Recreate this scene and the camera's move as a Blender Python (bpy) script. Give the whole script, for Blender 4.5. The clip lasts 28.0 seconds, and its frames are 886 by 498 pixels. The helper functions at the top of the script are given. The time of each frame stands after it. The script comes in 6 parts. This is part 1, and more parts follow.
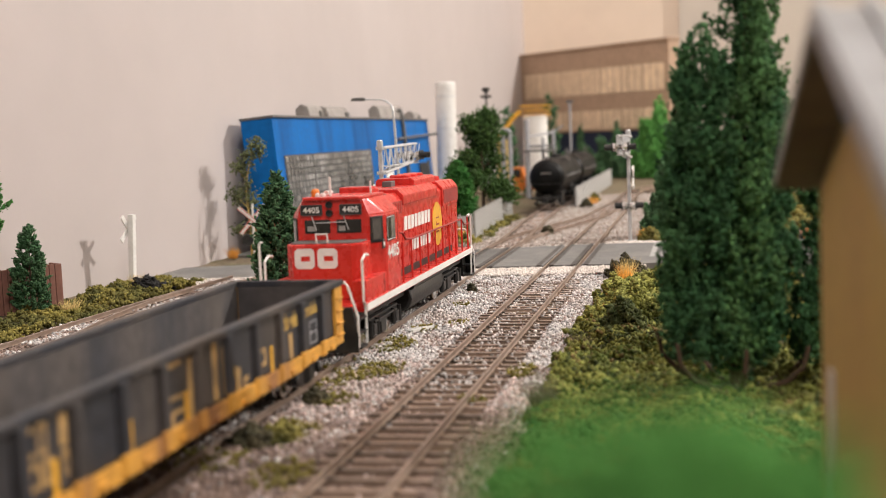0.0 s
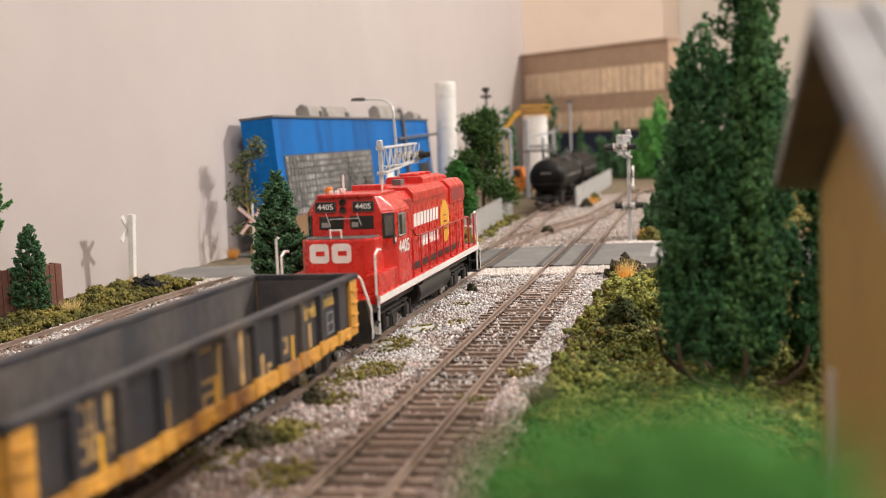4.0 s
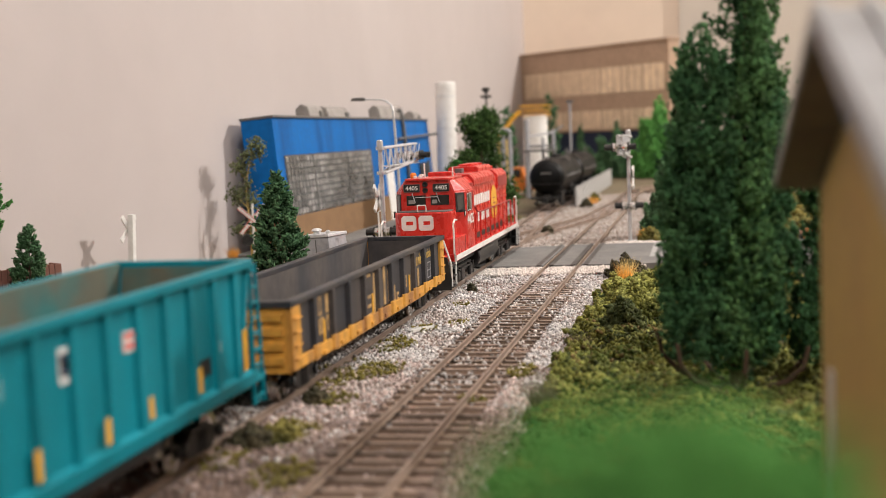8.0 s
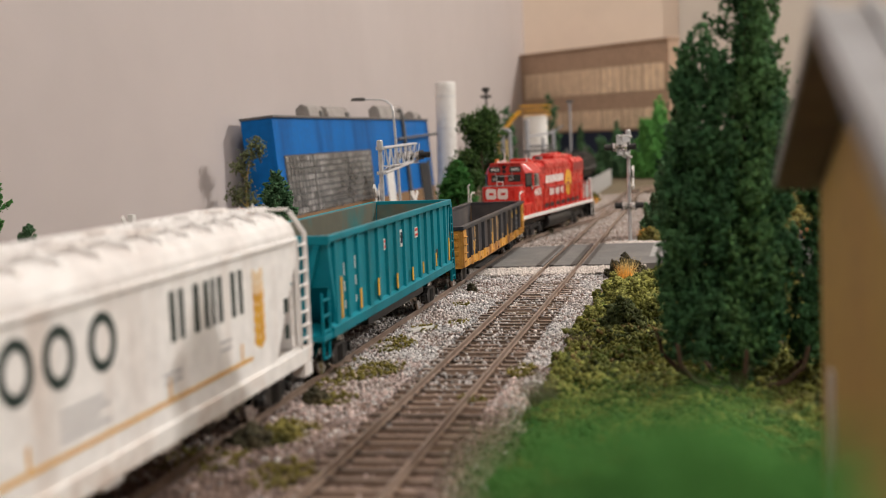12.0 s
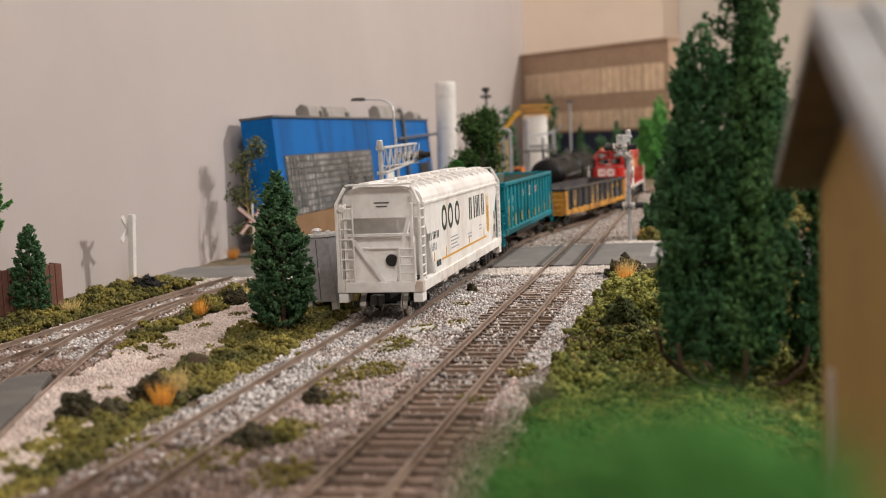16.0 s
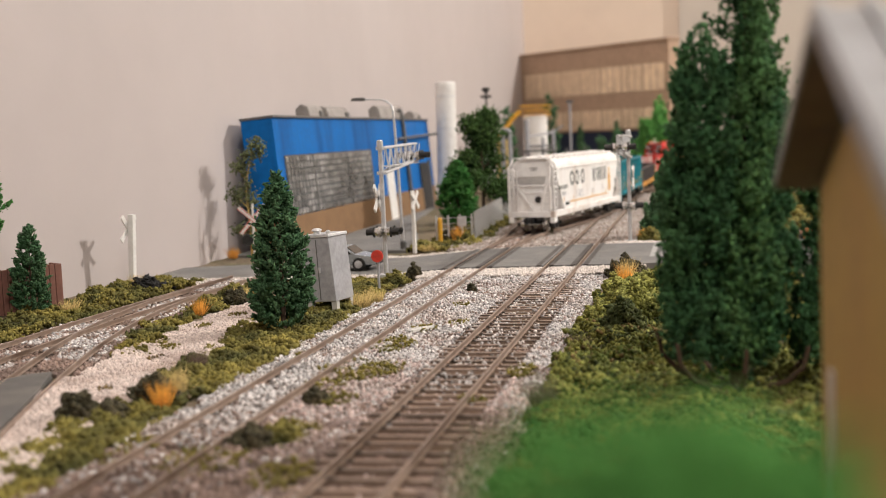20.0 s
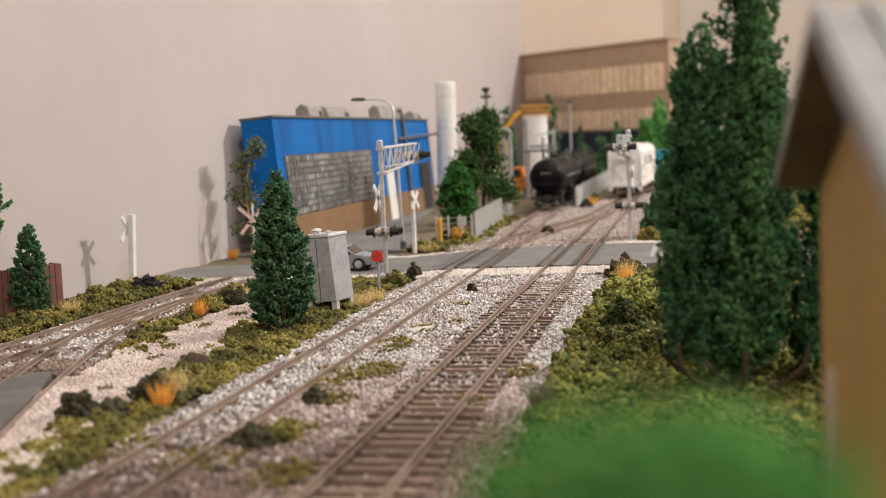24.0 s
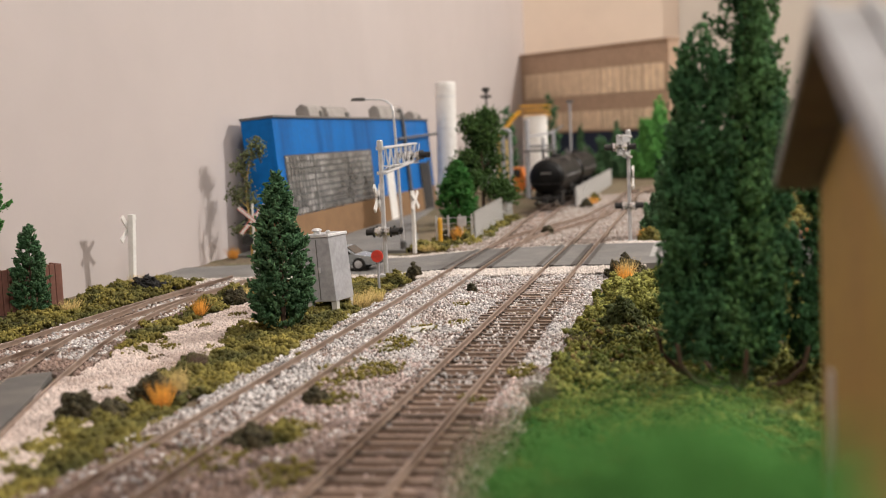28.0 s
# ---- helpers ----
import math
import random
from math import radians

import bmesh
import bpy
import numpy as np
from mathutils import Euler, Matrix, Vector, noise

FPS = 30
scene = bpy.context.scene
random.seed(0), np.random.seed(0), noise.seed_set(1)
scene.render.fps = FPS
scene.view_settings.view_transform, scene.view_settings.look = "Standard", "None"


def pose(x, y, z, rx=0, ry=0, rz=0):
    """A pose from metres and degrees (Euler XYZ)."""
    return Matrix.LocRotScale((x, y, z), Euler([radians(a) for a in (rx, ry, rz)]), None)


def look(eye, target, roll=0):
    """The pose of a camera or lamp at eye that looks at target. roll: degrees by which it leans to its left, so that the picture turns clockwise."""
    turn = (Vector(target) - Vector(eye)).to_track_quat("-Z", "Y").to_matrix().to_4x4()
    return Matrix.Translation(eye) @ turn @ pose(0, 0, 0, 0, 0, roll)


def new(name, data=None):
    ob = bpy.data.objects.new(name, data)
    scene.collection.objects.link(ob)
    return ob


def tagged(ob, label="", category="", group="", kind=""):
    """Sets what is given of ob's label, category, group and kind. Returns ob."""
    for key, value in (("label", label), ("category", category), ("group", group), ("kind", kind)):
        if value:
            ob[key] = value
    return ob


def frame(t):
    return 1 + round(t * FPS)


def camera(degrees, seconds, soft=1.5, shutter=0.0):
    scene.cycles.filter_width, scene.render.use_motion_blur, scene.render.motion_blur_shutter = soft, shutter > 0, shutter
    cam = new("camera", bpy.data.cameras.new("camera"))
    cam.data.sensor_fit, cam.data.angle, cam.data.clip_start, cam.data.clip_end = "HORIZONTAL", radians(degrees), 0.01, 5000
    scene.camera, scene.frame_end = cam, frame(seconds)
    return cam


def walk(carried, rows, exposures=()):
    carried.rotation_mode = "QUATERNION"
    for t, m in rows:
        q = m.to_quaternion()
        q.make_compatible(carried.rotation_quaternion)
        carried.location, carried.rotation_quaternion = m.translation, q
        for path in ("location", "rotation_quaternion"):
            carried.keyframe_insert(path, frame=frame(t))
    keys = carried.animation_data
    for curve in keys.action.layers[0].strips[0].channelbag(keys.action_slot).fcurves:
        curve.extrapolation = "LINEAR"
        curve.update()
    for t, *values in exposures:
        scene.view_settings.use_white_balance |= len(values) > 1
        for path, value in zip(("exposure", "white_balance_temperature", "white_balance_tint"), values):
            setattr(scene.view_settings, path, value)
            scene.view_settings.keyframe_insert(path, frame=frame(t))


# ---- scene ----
# ---------- camera: a phone on the layout, held still ----------
cam = camera(40.53, 28.0, soft=0.6)
EYE = Vector((0.0738, 0.0, 0.0727))
YAW, PITCH, LEAN = radians(12.1), radians(5.363), -2.346
AIM = EYE + Vector((-math.sin(YAW) * math.cos(PITCH), math.cos(YAW) * math.cos(PITCH), -math.sin(PITCH)))
STILL = look(EYE, AIM, LEAN)
cam.data.dof.use_dof = True
cam.data.dof.focus_distance = 0.54
cam.data.dof.aperture_fstop = 16.5
walk(cam, [(0.0, STILL), (28.0, STILL)], exposures=[(0.0, -0.04), (4.5, -0.05), (7.0, -0.1), (9.5, -0.15), (11.0, -0.43), (12.5, -0.54), (15.0, -0.46), (16.5, -0.45), (18.0, -0.27), (20.0, -0.22), (24.0, -0.22), (28.0, -0.22)])

# ---------- light: ceiling lamps of the room, a dim room glow ----------
world = bpy.data.worlds.new("room_air")
scene.world = world
world.use_nodes = True
world.node_tree.nodes["Background"].inputs[0].default_value = (1.0, 0.93, 0.86, 1)
world.node_tree.nodes["Background"].inputs[1].default_value = 0.3


def ceiling_light(name, at, target, size, watts, colour=(1.0, 0.95, 0.9)):
    data = bpy.data.lights.new(name, "AREA")
    data.shape, data.size, data.energy, data.color = "DISK", size, watts, colour
    ob = new(name, data)
    ob.matrix_world = look(at, target)
    return ob


ceiling_light("room_lamp", (2.0, 1.9, 1.42), (-0.1, 0.5, 0.0), 0.06, 66.0)
ceiling_light("room_lamp", (0.4, 0.85, 1.42), (0.0, 1.1, 0.0), 0.6, 13.0)
ceiling_light("room_lamp", (0.75, -0.9, 1.42), (0.0, 0.6, 0.0), 0.5, 28.0)


# ---------- materials ----------
def mat(name, c, rough=0.6, metal=0.0, c2=None, scale=300, bump=0.0, bscale=900, island=0.0, rnd=0.0, streak=0.0,
        fine=0.12, spec=0.5, mask=(0.45, 0.75), stretch=(1, 1, 1), trans=0.0):
    m = bpy.data.materials.new(name)
    m.use_nodes = True
    nt = m.node_tree
    b = nt.nodes["Principled BSDF"]
    link = nt.links.new
    tc = nt.nodes.new("ShaderNodeTexCoord")
    mp = nt.nodes.new("ShaderNodeMapping")
    mp.inputs["Scale"].default_value = (stretch[0], stretch[1], stretch[2] * (0.12 if streak else 1))
    link(tc.outputs["Object"], mp.inputs["Vector"])
    n1 = nt.nodes.new("ShaderNodeTexNoise")
    n1.inputs["Scale"].default_value, n1.inputs["Detail"].default_value = scale, 5
    link(mp.outputs[0], n1.inputs["Vector"])
    ramp = nt.nodes.new("ShaderNodeMapRange")
    ramp.inputs["From Min"].default_value, ramp.inputs["From Max"].default_value = mask
    link(n1.outputs["Fac"], ramp.inputs["Value"])
    mix = nt.nodes.new("ShaderNodeMix")
    mix.data_type = "RGBA"
    mix.inputs["A"].default_value = (*c, 1)
    mix.inputs["B"].default_value = (*(c2 or tuple(v * 0.75 for v in c)), 1)
    link(ramp.outputs["Result"], mix.inputs["Factor"])
    n2 = nt.nodes.new("ShaderNodeTexNoise")
    n2.inputs["Scale"].default_value, n2.inputs["Detail"].default_value = scale * 4.3, 3
    link(tc.outputs["Object"], n2.inputs["Vector"])
    hsv = nt.nodes.new("ShaderNodeHueSaturation")
    link(mix.outputs["Result"], hsv.inputs["Color"])
    val = nt.nodes.new("ShaderNodeMapRange")
    val.inputs["From Min"].default_value, val.inputs["From Max"].default_value = 0.3, 0.7
    val.inputs["To Min"].default_value, val.inputs["To Max"].default_value = 1 - fine, 1 + fine
    link(n2.outputs["Fac"], val.inputs["Value"])
    out = val.outputs["Result"]
    for amount, node, socket in ((island, "ShaderNodeNewGeometry", "Random Per Island"), (rnd, "ShaderNodeObjectInfo", "Random")):
        if amount:
            g = nt.nodes.new(node)
            r = nt.nodes.new("ShaderNodeMapRange")
            r.inputs["To Min"].default_value, r.inputs["To Max"].default_value = 1 - amount, 1 + amount
            link(g.outputs[socket], r.inputs["Value"])
            mul = nt.nodes.new("ShaderNodeMath")
            mul.operation = "MULTIPLY"
            link(out, mul.inputs[0])
            link(r.outputs["Result"], mul.inputs[1])
            out = mul.outputs[0]
    link(out, hsv.inputs["Value"])
    link(hsv.outputs["Color"], b.inputs["Base Color"])
    rr = nt.nodes.new("ShaderNodeMapRange")
    rr.inputs["To Min"].default_value, rr.inputs["To Max"].default_value = max(rough - 0.1, 0.02), min(rough + 0.1, 1)
    link(n2.outputs["Fac"], rr.inputs["Value"])
    link(rr.outputs["Result"], b.inputs["Roughness"])
    b.inputs["Metallic"].default_value = metal
    b.inputs["Specular IOR Level"].default_value = spec
    b.inputs["Transmission Weight"].default_value = trans
    if bump:
        n3 = nt.nodes.new("ShaderNodeTexNoise")
        n3.inputs["Scale"].default_value, n3.inputs["Detail"].default_value = bscale, 4
        link(tc.outputs["Object"], n3.inputs["Vector"])
        bp = nt.nodes.new("ShaderNodeBump")
        bp.inputs["Strength"].default_value, bp.inputs["Distance"].default_value = bump, 0.0005
        link(n3.outputs["Fac"], bp.inputs["Height"])
        link(bp.outputs["Normal"], b.inputs["Normal"])
    return m


M = {}
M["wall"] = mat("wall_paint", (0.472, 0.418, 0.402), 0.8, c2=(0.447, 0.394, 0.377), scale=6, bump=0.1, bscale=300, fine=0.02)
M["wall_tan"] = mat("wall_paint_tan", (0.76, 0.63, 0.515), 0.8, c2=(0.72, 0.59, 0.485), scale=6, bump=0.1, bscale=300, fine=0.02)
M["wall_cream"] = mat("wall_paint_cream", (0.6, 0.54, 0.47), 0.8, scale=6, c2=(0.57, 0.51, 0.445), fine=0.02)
M["earth"] = mat("earth", (0.16, 0.12, 0.075), 0.95, c2=(0.1, 0.095, 0.04), scale=60, bump=0.8, bscale=700, fine=0.3)
M["asphalt"] = mat("asphalt", (0.155, 0.15, 0.145), 0.9, c2=(0.21, 0.2, 0.185), scale=40, bump=0.4, bscale=2500, fine=0.12)
M["asphalt_dark"] = mat("asphalt_dark", (0.1, 0.094, 0.088), 0.9, c2=(0.15, 0.135, 0.12), scale=40, bump=0.4, bscale=2500, fine=0.12)
M["ballast"] = mat("ballast_stone", (0.56, 0.53, 0.515), 0.9, c2=(0.4, 0.325, 0.285), scale=38, mask=(0.5, 0.72), island=0.55, fine=0.1)
M["ballast_pink"] = mat("ballast_stone_pink", (0.52, 0.41, 0.375), 0.9, c2=(0.34, 0.24, 0.21), scale=50, island=0.45, fine=0.1)
# brown dirt and soil; on the ballast its dark tone also paints shade
M["ballast_dirty"] = mat("ballast_stone_dirt_shade", (0.27, 0.19, 0.155), 0.9, c2=(0.13, 0.09, 0.075), scale=60, island=0.4, fine=0.1)
M["ballast_far"] = mat("ballast_stone_far", (0.4, 0.35, 0.315), 0.9, c2=(0.26, 0.205, 0.175), scale=30, island=0.3, fine=0.1)
M["road_sand"] = mat("white_road_gravel", (0.68, 0.62, 0.57), 0.95, c2=(0.55, 0.47, 0.42), scale=40, island=0.2, fine=0.08)
M["sand"] = mat("pale_gravel", (0.62, 0.52, 0.47), 0.95, c2=(0.4, 0.3, 0.255), scale=34, mask=(0.5, 0.75), island=0.22, fine=0.08)
M["tie"] = mat("tie_plastic", (0.04, 0.029, 0.024), 0.75, c2=(0.098, 0.076, 0.064), scale=260, rnd=0.45, bump=0.4, stretch=(0.2, 1, 1))
M["rail"] = mat("rail_weathered", (0.27, 0.195, 0.15), 0.4, 0.3, c2=(0.37, 0.285, 0.23), scale=120)
M["tie_plate"] = mat("tie_plate_rust", (0.27, 0.19, 0.14), 0.55, 0.2, c2=(0.17, 0.11, 0.08), scale=300, rnd=0.3)
M["foam_olive"] = mat("foam_olive", (0.215, 0.18, 0.046), 0.95, c2=(0.075, 0.075, 0.024), scale=34, mask=(0.38, 0.62), island=0.5, spec=0.2)
M["foam_dark"] = mat("foam_dark", (0.058, 0.052, 0.03), 0.95, c2=(0.09, 0.07, 0.04), scale=150, island=0.5, spec=0.2)
M["moss"] = mat("yellow_moss", (0.2, 0.165, 0.04), 0.95, c2=(0.1, 0.095, 0.025), scale=60, island=0.4, spec=0.2)
M["moss_bank"] = mat("moss_bank", (0.17, 0.18, 0.042), 0.95, c2=(0.06, 0.095, 0.026), scale=50, island=0.5, spec=0.2)
M["foam_moss"] = mat("foam_moss", (0.062, 0.078, 0.028), 0.95, c2=(0.1, 0.105, 0.035), scale=120, island=0.45, spec=0.2)
M["foam_green"] = mat("foam_green", (0.04, 0.145, 0.03), 0.95, c2=(0.065, 0.16, 0.035), scale=90, island=0.45, spec=0.2)
M["verge_brown"] = mat("foam_brown", (0.2, 0.14, 0.06), 0.95, c2=(0.11, 0.08, 0.036), scale=60, island=0.5, spec=0.2)
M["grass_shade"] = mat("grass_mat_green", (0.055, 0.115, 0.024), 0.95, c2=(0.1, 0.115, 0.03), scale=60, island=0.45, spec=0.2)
M["foam_bright"] = mat("foam_bright", (0.1, 0.285, 0.065), 0.95, c2=(0.08, 0.235, 0.052), scale=90, island=0.3, spec=0.2)
M["conifer"] = mat("conifer_foam", (0.054, 0.122, 0.054), 0.9, c2=(0.095, 0.172, 0.08), scale=120, island=0.5, spec=0.25)
M["conifer_big"] = mat("conifer_flock", (0.04, 0.112, 0.044), 0.9, c2=(0.08, 0.18, 0.07), scale=80, island=0.5, spec=0.25)
# brighter copy of the flock above, a highlight put into the colour
M["conifer_lit"] = mat("conifer_flock_lit", (0.07, 0.165, 0.055), 0.9, c2=(0.12, 0.235, 0.085), scale=80, island=0.5, spec=0.25)
M["leaf"] = mat("leaf_foam", (0.042, 0.088, 0.022), 0.95, c2=(0.075, 0.13, 0.034), scale=120, island=0.5, spec=0.2)
M["leaf_pale"] = mat("leaf_pale", (0.13, 0.15, 0.07), 0.95, c2=(0.2, 0.21, 0.11), scale=120, island=0.4, spec=0.2)
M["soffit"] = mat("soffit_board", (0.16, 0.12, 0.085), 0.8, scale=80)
M["straw"] = mat("straw_grass", (0.5, 0.36, 0.13), 0.9, c2=(0.36, 0.25, 0.09), scale=300, island=0.3)
M["orange_grass"] = mat("orange_grass", (0.62, 0.27, 0.03), 0.9, c2=(0.5, 0.2, 0.03), scale=300, island=0.3)
M["bark"] = mat("bark", (0.09, 0.055, 0.035), 0.9, scale=300, bump=0.5)
M["red_dark"] = mat("dark_red_grille", (0.3, 0.025, 0.02), 0.55, c2=(0.22, 0.02, 0.018), scale=200)
M["tank_black"] = mat("tank_black", (0.0035, 0.0035, 0.0035), 0.5, c2=(0.01, 0.009, 0.008), scale=70, spec=0.16)
M["coal"] = mat("charred_twigs", (0.008, 0.007, 0.007), 0.8, c2=(0.02, 0.018, 0.016), scale=200, island=0.3)
M["timber_dark"] = mat("dark_timber", (0.055, 0.047, 0.042), 0.85, c2=(0.11, 0.1, 0.09), scale=120, bump=0.4)
M["joint"] = mat("block_joint", (0.07, 0.07, 0.072), 0.6, scale=60)
M["vent_grey"] = mat("vent_grey", (0.3, 0.275, 0.255), 0.6, c2=(0.21, 0.19, 0.175), scale=60)
M["chrome"] = mat("bright_metal", (0.75, 0.74, 0.72), 0.2, 0.9, c2=(0.5, 0.48, 0.46), scale=300, mask=(0.5, 0.8))
M["window_grey"] = mat("grey_glazing", (0.09, 0.082, 0.075), 0.12, c2=(0.035, 0.032, 0.03), scale=160)
M["pane"] = mat("pale_pane", (0.3, 0.27, 0.24), 0.15, c2=(0.12, 0.11, 0.1), scale=120)
M["foam_verge"] = mat("foam_verge", (0.25, 0.25, 0.065), 0.95, c2=(0.115, 0.135, 0.042), scale=45, island=0.55, spec=0.2)
M["red"] = mat("red_paint", (0.57, 0.028, 0.02), 0.28, c2=(0.5, 0.024, 0.018), scale=60, fine=0.05)
M["white"] = mat("white_paint", (0.78, 0.76, 0.73), 0.45, c2=(0.68, 0.65, 0.61), scale=150, fine=0.05)
M["gold"] = mat("gold_paint", (0.72, 0.38, 0.03), 0.5, c2=(0.62, 0.3, 0.03), scale=150)
M["gold_pale"] = mat("faded_gold_paint", (0.8, 0.62, 0.4), 0.5, c2=(0.76, 0.55, 0.32), scale=150)
M["black"] = mat("black_plastic", (0.012, 0.012, 0.012), 0.45, c2=(0.03, 0.027, 0.024), scale=200)
M["dusty_black"] = mat("dusty_black", (0.009, 0.008, 0.008), 0.45, c2=(0.026, 0.022, 0.02), scale=140, mask=(0.5, 0.85))
M["window_dark"] = mat("dark_glazing", (0.02, 0.018, 0.016), 0.1, c2=(0.05, 0.046, 0.04), scale=140, mask=(0.5, 0.7))
M["wheel"] = mat("wheel_steel", (0.6, 0.59, 0.57), 0.16, 1.0, c2=(0.3, 0.27, 0.24), scale=200, mask=(0.55, 0.8))
M["gon_black"] = mat("weathered_black", (0.024, 0.025, 0.032), 0.5, c2=(0.072, 0.058, 0.05), scale=80, streak=1, mask=(0.42, 0.72), fine=0.25)
M["gon_yellow"] = mat("weathered_yellow", (0.6, 0.29, 0.04), 0.6, c2=(0.27, 0.115, 0.04), scale=85, streak=1, mask=(0.48, 0.68), fine=0.2)
M["gon_letter"] = mat("faded_yellow_letter", (0.47, 0.29, 0.11), 0.6, c2=(0.16, 0.11, 0.07), scale=130, mask=(0.5, 0.74))
M["gon_worn"] = mat("worn_yellow_letter", (0.62, 0.4, 0.09), 0.6, c2=(0.36, 0.22, 0.07), scale=200)
M["gon_inside"] = mat("gondola_inside", (0.085, 0.07, 0.062), 0.75, c2=(0.033, 0.032, 0.038), scale=55, streak=1, mask=(0.36, 0.66), fine=0.25)
M["teal"] = mat("teal_paint", (0.001, 0.208, 0.27), 0.45, c2=(0.003, 0.15, 0.185), scale=60, streak=1, fine=0.06, spec=0.22)
M["teal_inside"] = mat("teal_inside", (0.1, 0.098, 0.068), 0.75, c2=(0.02, 0.14, 0.135), scale=32, mask=(0.5, 0.68))
M["hopper_sill"] = mat("rust_streaked_white", (0.84, 0.82, 0.79), 0.5, c2=(0.5, 0.33, 0.24), scale=55, mask=(0.52, 0.78), fine=0.08)
M["hopper_roof"] = mat("stained_white", (0.84, 0.82, 0.8), 0.5, c2=(0.58, 0.52, 0.49), scale=45, mask=(0.42, 0.8), fine=0.08)
M["hopper_white"] = mat("weathered_white", (0.88, 0.86, 0.84), 0.5, c2=(0.6, 0.49, 0.42), scale=60, streak=1, mask=(0.53, 0.9), fine=0.08)
M["letter_dark"] = mat("dark_lettering", (0.012, 0.03, 0.025), 0.5, scale=200)
M["blue"] = mat("blue_paint", (0.001, 0.128, 0.43), 0.55, c2=(0.002, 0.062, 0.22), scale=48, streak=1, mask=(0.45, 0.8), fine=0.12, spec=0.18)
M["tan_block"] = mat("tan_base", (0.215, 0.12, 0.054), 0.8, c2=(0.185, 0.1, 0.045), scale=70)
M["glassblock"] = mat("glass_block", (0.16, 0.153, 0.146), 0.16, c2=(0.27, 0.262, 0.255), scale=16, mask=(0.4, 0.65), island=0.4, fine=0.16, bump=0.6, bscale=500)
M["grey"] = mat("grey_metal", (0.37, 0.37, 0.39), 0.5, 0.1, c2=(0.29, 0.29, 0.3), scale=120)
M["grey_dark"] = mat("dark_grey", (0.12, 0.115, 0.11), 0.6, scale=120)
M["silver"] = mat("silver_paint", (0.62, 0.62, 0.63), 0.35, 0.35, c2=(0.5, 0.5, 0.51), scale=150)
M["brown_building"] = mat("brown_building", (0.42, 0.285, 0.195), 0.8, c2=(0.37, 0.25, 0.17), scale=40)
M["tan_panel"] = mat("tan_panel", (0.8, 0.62, 0.43), 0.8, c2=(0.62, 0.46, 0.31), scale=60, rnd=0.12)
M["house_wall"] = mat("house_siding", (0.43, 0.285, 0.078), 0.75, c2=(0.39, 0.24, 0.072), scale=50, streak=1)
M["roof_metal"] = mat("roof_metal", (0.33, 0.33, 0.34), 0.5, 0.2, c2=(0.24, 0.235, 0.23), scale=60)
M["road_paint"] = mat("worn_road_paint", (0.36, 0.355, 0.34), 0.85, c2=(0.2, 0.195, 0.19), scale=70, fine=0.2)
M["pale_fence"] = mat("pale_fence", (0.5, 0.49, 0.47), 0.7, c2=(0.4, 0.38, 0.36), scale=60, streak=1)
M["sign_red"] = mat("sign_red", (0.65, 0.05, 0.03), 0.5, scale=200)
M["orange"] = mat("orange_paint", (0.72, 0.2, 0.02), 0.5, scale=150)
M["planter"] = mat("brown_planks", (0.2, 0.085, 0.06), 0.7, c2=(0.15, 0.06, 0.045), scale=90)
M["car_grey"] = mat("car_grey", (0.42, 0.45, 0.47), 0.25, 0.3, scale=100)
M["navy"] = mat("navy_band", (0.012, 0.02, 0.05), 0.7, scale=60)


# ---------- mesh helpers; shapes are given in millimetres ----------
K = 0.001


def B():
    return bmesh.new()


def box(bm, x0, x1, y0, y1, z0, z1, bevel=0.0):
    vs = [bm.verts.new((x, y, z)) for x in (x0, x1) for y in (y0, y1) for z in (z0, z1)]
    fs = [bm.faces.new([vs[i] for i in f]) for f in ((0, 1, 3, 2), (4, 6, 7, 5), (0, 4, 5, 1), (2, 3, 7, 6), (0, 2, 6, 4), (1, 5, 7, 3))]
    if bevel:
        es = {e for f in fs for e in f.edges}
        bmesh.ops.bevel(bm, geom=list(es), offset=bevel, segments=2, profile=0.6, affect="EDGES")
    return bm


def prism(bm, outline, a0, a1, axis="x", bevel=0.0):
    """A polygon pulled along an axis. outline: (y, z) for x, (x, z) for y, (x, y) for z."""
    def place(p, a):
        return {"x": (a, p[0], p[1]), "y": (p[0], a, p[1]), "z": (p[0], p[1], a)}[axis]
    lo = [bm.verts.new(place(p, a0)) for p in outline]
    hi = [bm.verts.new(place(p, a1)) for p in outline]
    fs = [bm.faces.new(lo), bm.faces.new(hi[::-1])]
    n = len(outline)
    fs += [bm.faces.new((lo[i], hi[i], hi[(i + 1) % n], lo[(i + 1) % n])) for i in range(n)]
    bmesh.ops.recalc_face_normals(bm, faces=fs)
    if bevel:
        es = {e for f in fs for e in f.edges}
        bmesh.ops.bevel(bm, geom=list(es), offset=bevel, segments=2, profile=0.6, affect="EDGES")
    return bm


